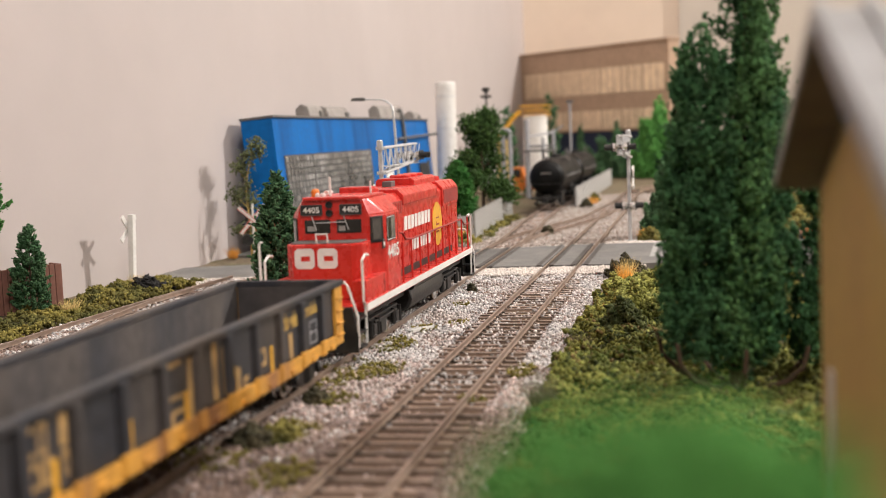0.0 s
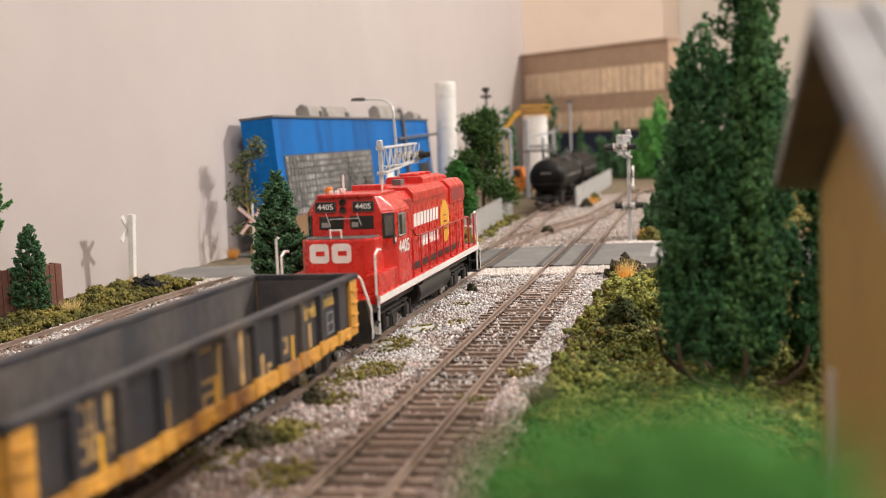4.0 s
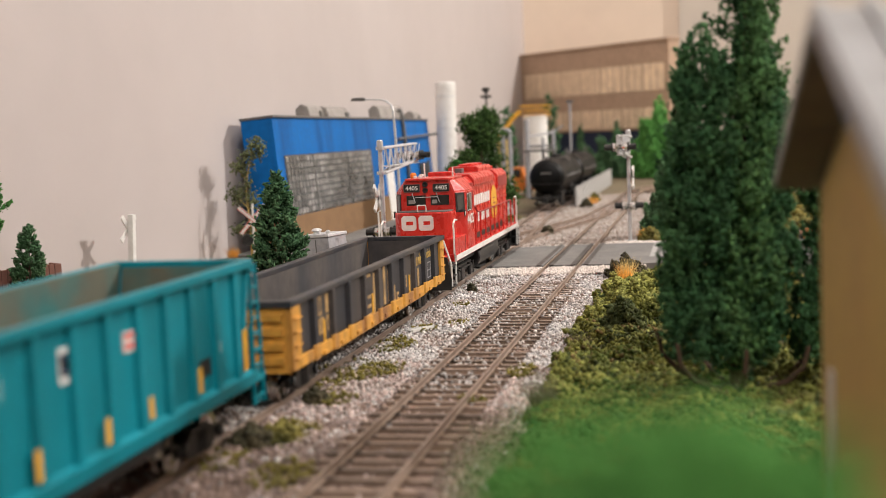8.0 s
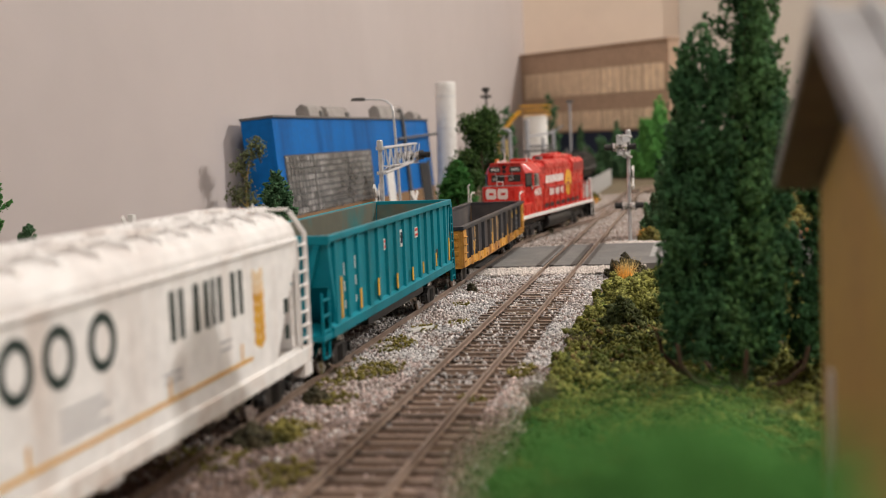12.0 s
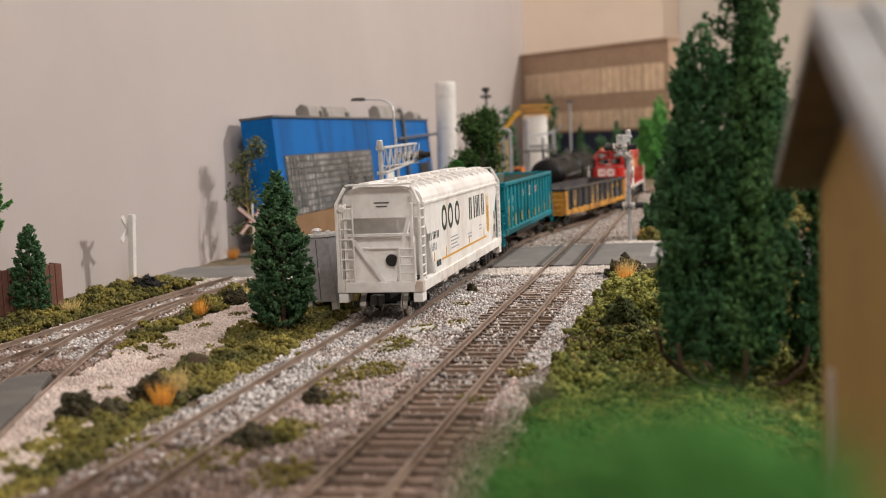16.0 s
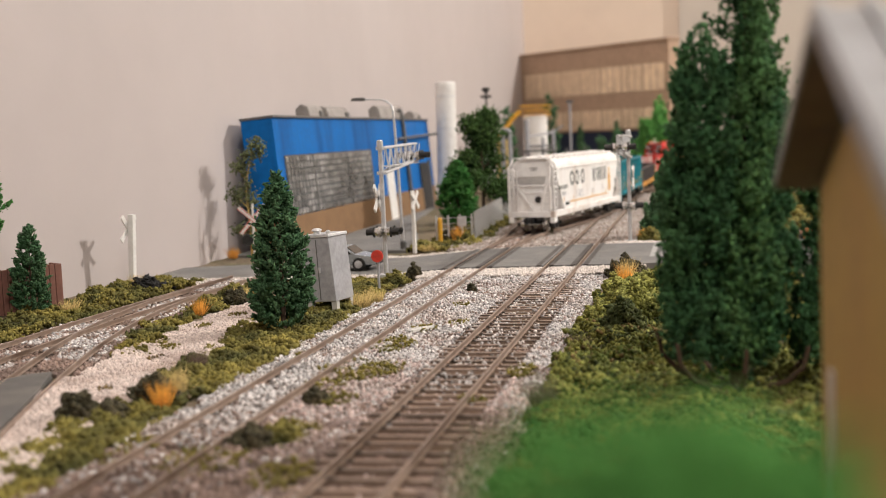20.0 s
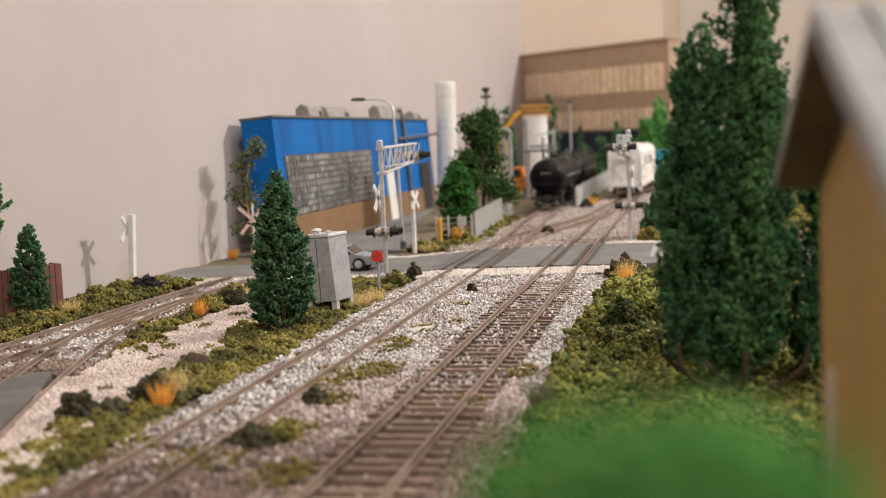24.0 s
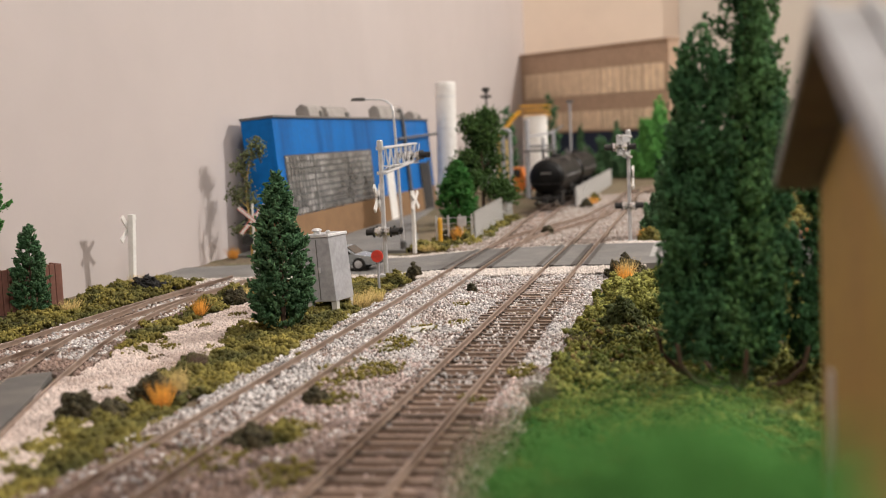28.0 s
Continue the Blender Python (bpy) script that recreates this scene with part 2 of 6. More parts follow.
def tube(bm, pts, r, seg=8, r2=None):
    """A round bar along a line of points; r2: the radius at its end."""
    pts = [Vector(p) for p in pts]
    rings = []
    for i, p in enumerate(pts):
        d = (pts[min(i + 1, len(pts) - 1)] - pts[max(i - 1, 0)]).normalized()
        u = d.orthogonal().normalized() if i == 0 else (u - d * u.dot(d)).normalized()
        v = d.cross(u)
        rad = r if r2 is None else r + (r2 - r) * i / (len(pts) - 1)
        rings.append([bm.verts.new(p + rad * (math.cos(a) * u + math.sin(a) * v)) for a in (2 * math.pi * k / seg for k in range(seg))])
    for a, b in zip(rings, rings[1:]):
        for k in range(seg):
            bm.faces.new((a[k], a[(k + 1) % seg], b[(k + 1) % seg], b[k]))
    bm.faces.new(rings[0][::-1])
    bm.faces.new(rings[-1])
    return bm


def lathe(bm, profile, centre, axis="z", seg=24):
    """A profile of (radius, height) turned round an axis."""
    rings = []
    for r, h in profile:
        ring = []
        for k in range(seg):
            a = 2 * math.pi * k / seg
            c, s = r * math.cos(a), r * math.sin(a)
            p = {"z": (c, s, h), "y": (c, h, s), "x": (h, c, s)}[axis]
            ring.append(bm.verts.new(Vector(p) + Vector(centre)))
        rings.append(ring)
    fs = []
    for a, b in zip(rings, rings[1:]):
        fs += [bm.faces.new((a[k], a[(k + 1) % seg], b[(k + 1) % seg], b[k])) for k in range(seg)]
    fs += [bm.faces.new(rings[0][::-1]), bm.faces.new(rings[-1])]
    bmesh.ops.recalc_face_normals(bm, faces=fs)
    return bm


def part(name, bm, material, parent=None, label="", smooth=False):
    """Links a bmesh (millimetres) as one mesh object under a thing or a part."""
    me = bpy.data.meshes.new(name)
    bmesh.ops.scale(bm, vec=(K, K, K), verts=bm.verts)
    bm.to_mesh(me)
    bm.free()
    me.materials.append(M[material])
    if smooth:
        me.shade_smooth()
    ob = new(name, me)
    if parent:
        ob.parent = parent
    return tagged(ob, label) if label else ob


def twin(ob, x=0, y=0, z=0, rz=0):
    """A repeat of a part under the same parent on the same mesh, shifted in millimetres."""
    o = bpy.data.objects.new(ob.name, ob.data)
    scene.collection.objects.link(o)
    o.parent = ob.parent
    o.matrix_basis = pose(x * K, y * K, z * K, 0, 0, rz) @ ob.matrix_basis
    return o


def thing(name, at, label, category, group="", kind="", rz=0, rx=0, ry=0):
    e = new(name)
    e.empty_display_size = 0.01
    e.matrix_basis = pose(at[0] * K, at[1] * K, at[2] * K, rx, ry, rz)
    return tagged(e, label, category, group, kind)


# octahedron and blade templates for crumbs, stones, leaves and grass
OCT_V = np.array([(1, 0, 0), (-1, 0, 0), (0, 1, 0), (0, -1, 0), (0, 0, 1), (0, 0, -1)], float)
OCT_F = np.array([(0, 2, 4), (2, 1, 4), (1, 3, 4), (3, 0, 4), (2, 0, 5), (1, 2, 5), (3, 1, 5), (0, 3, 5)])
CUB_V = np.array([(x, y, z) for x in (-.8, .8) for y in (-.8, .8) for z in (-.7, .7)], float)
CUB_F = np.array([(0, 1, 3), (0, 3, 2), (4, 6, 7), (4, 7, 5), (0, 4, 5), (0, 5, 1), (2, 3, 7), (2, 7, 6), (0, 2, 6), (0, 6, 4), (1, 5, 7), (1, 7, 3)])


def turns(rng, n):
    q = rng.normal(size=(n, 4))
    q /= np.linalg.norm(q, axis=1, keepdims=True)
    w, x, y, z = q.T
    return np.stack([1 - 2 * (y * y + z * z), 2 * (x * y - z * w), 2 * (x * z + y * w), 2 * (x * y + z * w), 1 - 2 * (x * x + z * z),
                     2 * (y * z - x * w), 2 * (x * z - y * w), 2 * (y * z + x * w), 1 - 2 * (x * x + y * y)], 1).reshape(n, 3, 3)


def crumbs(name, pts, sizes, material, parent=None, seed=1, stone=False, squash=0.35, dirs=None):
    """Many small rough pieces at points (millimetres), joined into one mesh."""
    rng = np.random.default_rng(seed)
    tv, tf = (CUB_V, CUB_F) if stone else (OCT_V, OCT_F)
    n = len(pts)
    v = tv[None] * (1 + rng.uniform(-squash, squash, (n, len(tv), 3))) * (1 + rng.uniform(-squash, squash, (n, 1, 3)))
    rot = turns(rng, n)
    if dirs is not None:          # slim needles along given directions
        c = dirs / np.linalg.norm(dirs, axis=1, keepdims=True)
        a = np.cross(c, rot[:, :, 0])
        a /= np.linalg.norm(a, axis=1, keepdims=True) + 1e-9
        rot = np.stack([a, np.cross(c, a), c], 2)
        v = v * (0.72, 0.72, 1.4)
    v = np.einsum("nij,nkj->nki", rot, v * np.asarray(sizes).reshape(n, 1, 1)) + np.asarray(pts)[:, None, :]
    f = tf[None] + (np.arange(n) * len(tv))[:, None, None]
    return raw_mesh(name, v.reshape(-1, 3), f.reshape(-1, 3), material, parent)


def raw_mesh(name, v, f, material, parent=None):
    me = bpy.data.meshes.new(name)
    k = f.shape[1]
    me.vertices.add(len(v))
    me.vertices.foreach_set("co", (v * K).astype(np.float32).ravel())
    me.loops.add(f.size)
    me.loops.foreach_set("vertex_index", f.astype(np.int32).ravel())
    me.polygons.add(len(f))
    me.polygons.foreach_set("loop_start", np.arange(0, f.size, k, dtype=np.int32))
    me.update(calc_edges=True)
    me.materials.append(M[material])
    ob = new(name, me)
    if parent:
        ob.parent = parent
    return ob


def blades(name, centre, n, spread, height, material, parent=None, seed=1, width=0.25):
    """A tuft of thin tapering blades."""
    rng = np.random.default_rng(seed)
    a, r = rng.uniform(0, 2 * np.pi, n), spread * np.sqrt(rng.uniform(0, 1, n))
    base = np.stack([r * np.cos(a), r * np.sin(a), np.zeros(n)], 1)
    lean = base * 0.9 + rng.normal(0, 0.18 * height, (n, 3)) * (1, 1, 0)
    h = height * rng.uniform(0.55, 1.0, n)
    tip = base + lean + np.stack([0 * h, 0 * h, h], 1)
    side = np.stack([-np.sin(a), np.cos(a), 0 * a], 1) * width
    out = np.stack([np.cos(a), np.sin(a), 0 * a], 1) * width
    v = np.stack([base - side, base + side, base + out, tip], 1) + np.asarray(centre)
    f = np.array([(0, 1, 3), (1, 2, 3), (2, 0, 3)])[None] + (np.arange(n) * 4)[:, None, None]
    return raw_mesh(name, v.reshape(-1, 3), f.reshape(-1, 3), material, parent)

# ---------- the train's line: the main track, a turnout onto the second track, then a bend to the east ----------
GAP = 52.5          # between the two tracks, mm
HEAD_A = [780, 830, 880, 930, 980, 1030, 1080, 1180, 1240, 1300, 1400, 1600, 2700]       # mm along the line
HEAD = [0.0, 5.0, 9.9, 12.0, 13.4, 6.0, 3.0, 3.3, 2.0, 0.4, 0.0, 22.9, 203.0]            # heading to the right, degrees
LINE_A = np.arange(780.0, 2702.0, 2.0)
LINE_H = np.radians(np.interp(LINE_A, HEAD_A, HEAD))
LINE_X = -GAP + np.concatenate([[0], np.cumsum(np.sin((LINE_H[1:] + LINE_H[:-1]) / 2) * 2)])
LINE_Y = 780 + np.concatenate([[0], np.cumsum(np.cos((LINE_H[1:] + LINE_H[:-1]) / 2) * 2)])


def line_at(a):
    """Place and heading (degrees, to the right) of the train's line, a mm along it."""
    if a < 780:
        return -GAP, a, 0.0
    return tuple(float(np.interp(a, LINE_A, v)) for v in (LINE_X, LINE_Y, np.degrees(LINE_H)))


# ---------- the room ----------
def wall_slab(name, x0, x1, y0, y1, z0, z1, material, label):
    ob = part(name, box(B(), x0, x1, y0, y1, z0, z1), material)
    return tagged(ob, label, "wall", kind="structure")


WX = -245.5
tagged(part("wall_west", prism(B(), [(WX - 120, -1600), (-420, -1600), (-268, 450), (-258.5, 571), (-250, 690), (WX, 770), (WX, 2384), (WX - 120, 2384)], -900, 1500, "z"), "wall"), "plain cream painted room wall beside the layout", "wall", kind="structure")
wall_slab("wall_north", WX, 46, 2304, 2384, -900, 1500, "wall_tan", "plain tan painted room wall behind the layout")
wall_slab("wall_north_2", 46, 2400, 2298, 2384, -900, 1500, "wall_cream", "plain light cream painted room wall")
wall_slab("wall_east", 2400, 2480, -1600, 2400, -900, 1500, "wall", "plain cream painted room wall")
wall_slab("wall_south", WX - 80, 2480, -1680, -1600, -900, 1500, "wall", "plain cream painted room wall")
tagged(part("ceiling", box(B(), WX - 80, 2480, -1680, 2400, 1500, 1560), "wall_cream"), "plain white ceiling of the room", "ceiling", kind="structure")
tagged(part("floor", box(B(), WX - 80, 2480, -1680, 2400, -960, -900), "grey_dark"), "dark floor of the room", "floor", kind="structure")

# ground of the layout, gently uneven
gx, gy = np.meshgrid(np.concatenate([np.linspace(-300, 160, 120), np.linspace(190, 1500, 14)]), np.linspace(-250, 2290, 300), indexing="ij")
gz = -5.2 + 0.5 * np.sin(gx * 0.11 + gy * 0.07) + 0.35 * np.sin(gx * 0.31 - gy * 0.23)
ni, nj = gx.shape
idx = np.arange(ni * nj).reshape(ni, nj)
quads = np.stack([idx[:-1, :-1], idx[1:, :-1], idx[1:, 1:], idx[:-1, 1:]], -1).reshape(-1, 4)
ground = tagged(raw_mesh("ground", np.stack([gx, gy, gz], -1).reshape(-1, 3), quads, "earth"), "brown earth ground of the model railway layout", "ground", kind="structure")
tagged(part("baseboard", box(B(), -300, 1500, -250, 2290, -40, -7), "brown_building"), "wooden baseboard under the layout", "board", kind="structure")


def slab(name, outline, z0, z1, material, label, category="road"):
    return tagged(part(name, prism(B(), outline, z0, z1, "z", 0.4), material), label, category, kind="structure")


# road across the tracks, in panels between the rails
ROAD0, ROAD1, ROADZ = 655.0, 772.0, -0.3


def road_strip(x0, x1):
    return [(x0, ROAD0 + 0.06 * x0), (x1, ROAD0 + 0.06 * x1), (x1, ROAD1 + 0.27 * min(x1, 30)), (x0, ROAD1 + 0.27 * min(x0, 30))]


def dip(x):
    """How far the road lies lower west of the main track, mm."""
    return -3.2 * np.clip((-60 - x) / 45, 0, 1)


for i, (x0, x1) in enumerate(((WX, -105), (-105, -GAP - 10.6), (-GAP - 6.6, -GAP + 6.6), (-GAP + 10.6, -10.6), (-6.6, 6.6), (10.6, 420))):
    strip = slab("road_%d" % (i + 1), road_strip(x0, x1), -6, ROADZ, "asphalt", "worn grey asphalt road crossing the tracks")
    for v in strip.data.vertices:
        v.co.z += float(dip(v.co.x / K)) * K
slab("road_7", [(-240, 775), (-121, 790), (-128, 860), (-180, 1060), (-205, 1260), (-245, 1260)], -7, -3.2, "asphalt", "grey asphalt yard in front of the blue building")
slab("pavement_1", [(-160, 200), (-98, 200), (-112, 284), (-131, 338), (-143, 367), (-150, 362), (-164, 320), (-190, 280)], -7, -1.6, "asphalt_dark", "grey asphalt patch beside a siding", "pavement")


# ---------- tracks ----------
RAIL_PROFILE = ((-0.6, -2.1), (0.6, -2.1), (0.6, -1.9), (0.16, -1.7), (0.16, -0.75), (0.34, -0.6), (0.34, -0.06), (0.28, 0.0), (-0.28, 0.0), (-0.34, -0.06), (-0.34, -0.6), (-0.16, -0.75), (-0.16, -1.7), (-0.6, -1.9))


def rail_mesh(bm, pts, off):
    rings = []
    for i, (x, y) in enumerate(pts):
        a, b = pts[max(i - 1, 0)], pts[min(i + 1, len(pts) - 1)]
        d = Vector((b[0] - a[0], b[1] - a[1])).normalized()
        rings.append([bm.verts.new((x + (off + u) * d.y, y - (off + u) * d.x, w)) for u, w in RAIL_PROFILE])
    n = len(RAIL_PROFILE)
    for a, b in zip(rings, rings[1:]):
        for k in range(n):
            bm.faces.new((a[k], a[(k + 1) % n], b[(k + 1) % n], b[k]))
    bm.faces.new(rings[0])
    bm.faces.new(rings[-1][::-1])
    return bm


TIES, TIE_TOP = [], -2.1


def tie_mesh(a, b):
    """One tie with a tie plate and four spike heads under each rail."""
    bm = box(B(), -a, b, -1.2, 1.2, -4.6, -2.1, 0.25)
    for f in bm.faces:
        f.material_index = 0
    n = len(bm.faces)
    for r in (-8.75, 8.75):
        box(bm, r - 1.75, r + 1.75, -0.95, 0.95, -2.15, -1.78)
        for u in (-1.25, 0.95):
            for v in (-0.65, 0.35):
                box(bm, r + u, r + u + 0.4, v, v + 0.35, -1.8, -1.35)
    bm.faces.ensure_lookup_table()
    for f in bm.faces[n:]:
        f.material_index = 1
    me = bpy.data.meshes.new("tie")
    bmesh.ops.scale(bm, vec=(K, K, K), verts=bm.verts)
    bm.to_mesh(me)
    bm.free()
    me.materials.append(M["tie"])
    me.materials.append(M["tie_plate"])
    return me


def track(label, pts, step=7.7, ties=(0, 99999), z=0.0, sunk=0.0):
    """Two rails on wooden ties along a line of (x, y) in mm; ties: the stretch of y that has them."""
    t = thing("railway_track", (0, 0, z), label, "railway track")
    part("rail", rail_mesh(B(), pts, -8.75), "rail", t)
    part("rail", rail_mesh(B(), pts, 8.75), "rail", t)
    if not TIES:
        TIES.extend(tie_mesh(a, b) for a, b in ((15.5, 15.5), (14.6, 15.9), (15.9, 14.8), (15.1, 14.4)))
    p = [Vector(q) for q in pts]
    rest = 0.0
    for a, b in zip(p, p[1:]):
        seg = (b - a).length
        d = (b - a) / seg
        while rest < seg:
            c = a + d * rest
            if ties[0] < c.y < ties[1] and not ROAD0 - 2 + 0.06 * c.x < c.y < ROAD1 + 4 + 0.27 * c.x:
                o = new("tie", random.choice(TIES))
                o.parent = t
                o.matrix_basis = pose((c.x + random.uniform(-.3, .3)) * K, (c.y + random.uniform(-.55, .55)) * K, (-sunk - 0.5 * (c.y > 780) + random.uniform(-.35, .05)) * K, 0, 0,
                                      -math.degrees(math.atan2(d.x, d.y)) + random.uniform(-1.8, 1.8))
            rest += step
        rest -= seg
    return t


def curve_pts(xs):
    """A smooth line through a few (x, y)."""
    xs = np.array(xs, float)
    y = np.linspace(xs[0, 1], xs[-1, 1], 40)
    c = np.polyfit(xs[:, 1], xs[:, 0], min(3, len(xs) - 1))
    return [(float(np.polyval(c, v)), float(v)) for v in y]


second = track("dark-tied second track with brown weathered rails in ballast", [(0, y) for y in range(150, 1121, 30)], ties=(200, 1060))
main = track("main track with brown rails, ties buried in white ballast", [line_at(a)[:2] for a in list(range(150, 780, 50)) + list(range(780, 2700, 12))], ties=(200, 1500), sunk=0.5)
siding = track("rusty siding under the parked tank cars", [(-GAP, 800), (-56, 900), (-62, 1020), (-66, 1150), (-66, 1400), (-66, 1700)], ties=(800, 1700), sunk=0.4)
wall_track = track("weathered track running along the room wall", curve_pts([(-170, 200), (-182, 330), (-186.5, 420), (-187, 480), (-184, 540), (-181, 600), (-179, 641)]), ties=(200, 632), z=-1.5, sunk=0.1)
spur = track("weathered spur branching off the wall track", curve_pts([(-92, 200), (-124, 300), (-141, 346), (-155, 393), (-167, 436), (-174, 470), (-178.5, 531), (-181, 590)]), ties=(380, 560), z=-1.5, sunk=0.1)

# timber flangeways and panels where the road meets the rails
for cx in (-GAP, 0.0):
    for s in (-1.06, -0.49, 0.49, 1.06):
        x = cx + s * 12.2
        q = part("crossing_board", prism(B(), [(x - 1.3, ROAD0 - 1 + 0.06 * x), (x + 1.3, ROAD0 - 1 + 0.06 * x), (x + 1.3, ROAD1 + 2 + 0.27 * x), (x - 1.3, ROAD1 + 2 + 0.27 * x)], -5, -0.05 + float(dip(x)), "z", 0.2), "timber_dark")
        tagged(q, "dark worn timber board along a rail in the road", "board", "crossing boards")


# ---------- ballast and gravel ----------
rng = np.random.default_rng(5)


def field(x0, x1, y0, y1, pitch):
    gx, gy = np.meshgrid(np.arange(x0, x1, pitch), np.arange(y0, y1, pitch), indexing="ij")
    p = np.stack([gx.ravel(), gy.ravel()], 1)
    return p + rng.uniform(-.6, .6, p.shape) * pitch


def lumpy(x, y, f=0.05, s=0.0):
    return (np.sin(x * f * 1.3 + y * f + s) + np.sin(x * f * 2.9 - y * f * 2.1 + 2 * s) + np.sin(y * f * 4.3 + x * f * 3.7 + s * 3)) / 3


p = field(-78, 29, 215, 652, 0.8)
x, y = p.T
edge = (x > -75 + 3.5 * lumpy(x, y, 0.09)) & (x < 27 + 3 * lumpy(x, y, 0.11, 1.0)) & (y < ROAD0 - 3 + 0.06 * x + 1.5 * lumpy(x, y, 0.2))
free = np.ones(len(p), bool)
for c in (0.0, -GAP):
    for r in (-8.75, 8.75):
        free &= np.abs(x - c - r) > 1.05
on2 = np.abs(x) < 15.8
phase = np.abs(((y - 150 + 3.85) % 7.7) - 3.85)
buried = lumpy(x, y, 0.04, 2.0)
on2b = np.abs(x) < 13.6 + 1.8 * lumpy(x, y, 0.25, 7.0)
free &= ~(on2b & (phase < 1.7) & (buried < 0.55) & (y + 55 * lumpy(x, y, 0.11, 9.0) < 545)) & ~(on2b & (phase < 1.5) & (buried < 0.3) & (y + 55 * lumpy(x, y, 0.11, 9.0) >= 545))
on1 = np.abs(x + GAP) < 15.5
free &= ~(on1 & (phase < 1.4) & (lumpy(x, y, 0.06, 4.0) > 0.35))
p = p[edge & free]
x, y = p.T
on2, on1 = np.abs(x) < 15.8, np.abs(x + GAP) < 15.5
z = -3.0 + 0.35 * lumpy(x, y, 0.15) + rng.uniform(-.6, .55, len(p)) - 0.75 * on2 * np.clip((600 - y) / 110, 0, 1) + 0.75 * on1 - 1.1 * np.clip((x - 17) / 10, 0, 1) - 0.8 * np.clip((-68 - x) / 7, 0, 1)
size = rng.uniform(0.24, 0.56, len(p)) + 0.16 * (rng.uniform(0, 1, len(p)) < 0.12)
# brown dirt, plus the tall conifer's shadow and shade between ties put in as colour
dirt_shade = np.clip(0.1 + 0.72 * np.clip((312 + 18 * lumpy(x, y, 0.08, 8.0) - y) / 40, 0, 1) + 0.62 * on2 * np.clip((590 - y) / 110, 0, 1) + 0.4 * ((x > 15) & (y < 325)) + 0.35 * lumpy(x, y, 0.05, 6.0) * (x > -40), 0, 0.92)
in_dirt_shade = rng.uniform(0, 1, len(p)) < dirt_shade
pink = ~in_dirt_shade & (rng.uniform(0, 1, len(p)) < np.clip((395 + 40 * lumpy(x, y, 0.05, 3.3) - y) / 60, 0.03, 0.8) * (x > -46))
P3 = np.column_stack([p, z])
for nm, sel, m_, lab in (("ballast", ~in_dirt_shade & ~pink, "ballast", "pale grey-white crushed stone ballast between the tracks"), ("ballast_pink", pink, "ballast_pink", "pinkish tan crushed stone ballast"), ("ballast_dirty", in_dirt_shade, "ballast_dirty", "brown-stained crushed stone ballast, partly coloured for shade")):
    tagged(crumbs(nm, P3[sel], size[sel], m_, seed=3, stone=True, squash=0.45), lab, "ballast", kind="stuff")
p = field(-14, 14, 325, 640, 1.3)
x, y = p.T
p = p[(rng.uniform(0, 1, len(p)) < np.clip(0.2 + 0.45 * lumpy(x, y, 0.07, 1.7) + (y - 380) / 900, 0.03, 0.7)) & (np.abs(np.abs(x) - 8.75) > 1.2)]
x, y = p.T
on_tie = np.abs(((y - 150 + 3.85) % 7.7) - 3.85) < 1.6
p = p[~on_tie | (rng.uniform(0, 1, len(p)) < 0.22)]
x, y = p.T
on_tie = np.abs(((y - 150 + 3.85) % 7.7) - 3.85) < 1.6
tagged(crumbs("loose_ballast", np.column_stack([p, np.where(on_tie, TIE_TOP + 0.25, TIE_TOP - 0.5) + rng.uniform(-.2, .2, len(p))]), rng.uniform(0.3, 0.6, len(p)), "ballast", seed=12, stone=True, squash=0.45), "loose white stones among the ties", "ballast", kind="stuff")
p = field(-100, 32, 775, 1400, 1.45)
x, y = p.T
keep = (y > ROAD1 + 5 + 0.27 * np.minimum(x, 30)) & (x > -92 + (y - 780) * 0.06 + 6 * lumpy(x, y, 0.04))
p = p[keep]
x, y = p.T
z = -3.3 + rng.uniform(-.4, .5, len(p))
lx = np.interp(y, LINE_Y[:320], LINE_X[:320])
tx = np.interp(y, [800, 900, 1020, 1150, 1400], [-GAP, -56, -62, -66, -66])
soil = rng.uniform(0, 1, len(p)) < 0.12 + 0.68 * np.maximum(np.clip(1.6 - np.abs(x - lx) / 11, 0, 1), np.clip(1.6 - np.abs(x - tx) / 11, 0, 1)) * (0.55 + 0.5 * lumpy(x, y, 0.05, 2.0))
clear = np.ones(len(p), bool)
for c in (lx, tx, 0 * lx):
    clear &= np.abs(np.abs(x - c) - 8.75) > 1.5
size = rng.uniform(0.55, 1.05, len(p))
for sel, m_, lab in ((~soil, "ballast_far", "pale ballast beyond the road"), (soil, "ballast_dirty", "dark brown soil round the turnout beyond the road")):
    sel = sel & clear
    tagged(crumbs("ballast", np.column_stack([p, z])[sel], size[sel], m_, seed=4, stone=True, squash=0.45), lab, "ballast", kind="stuff")
# a white gravel shoulder along the road edge
p = np.concatenate([field(-226, 45, ROAD0 - 34, ROAD0 + 3, 0.95), field(-125, 60, ROAD1 - 34, ROAD1 + 26, 1.1)])
x, y = p.T
near = (y < ROAD0 - 0.5 + 0.06 * x) & ((y > ROAD0 - 9 - 22 * np.clip((x + 84) / 10, 0, 1) * np.clip((40 - x) / 8, 0, 1) + 0.06 * x + 5 * lumpy(x, y, 0.1)) | ((x < -199) & (x + 0.4 * (y - 640) > -228)))
far = (y > ROAD1 + 1 + 0.27 * np.minimum(x, 30)) & (y < ROAD1 + 9 + 14 * (x > 14) + 0.27 * np.minimum(x, 30) + 3 * lumpy(x, y, 0.1))
for c in (0.0, -GAP):
    near &= np.abs(np.abs(x - c) - 8.75) > 1.4
    far &= np.abs(np.abs(x - c) - 8.75) > 1.4
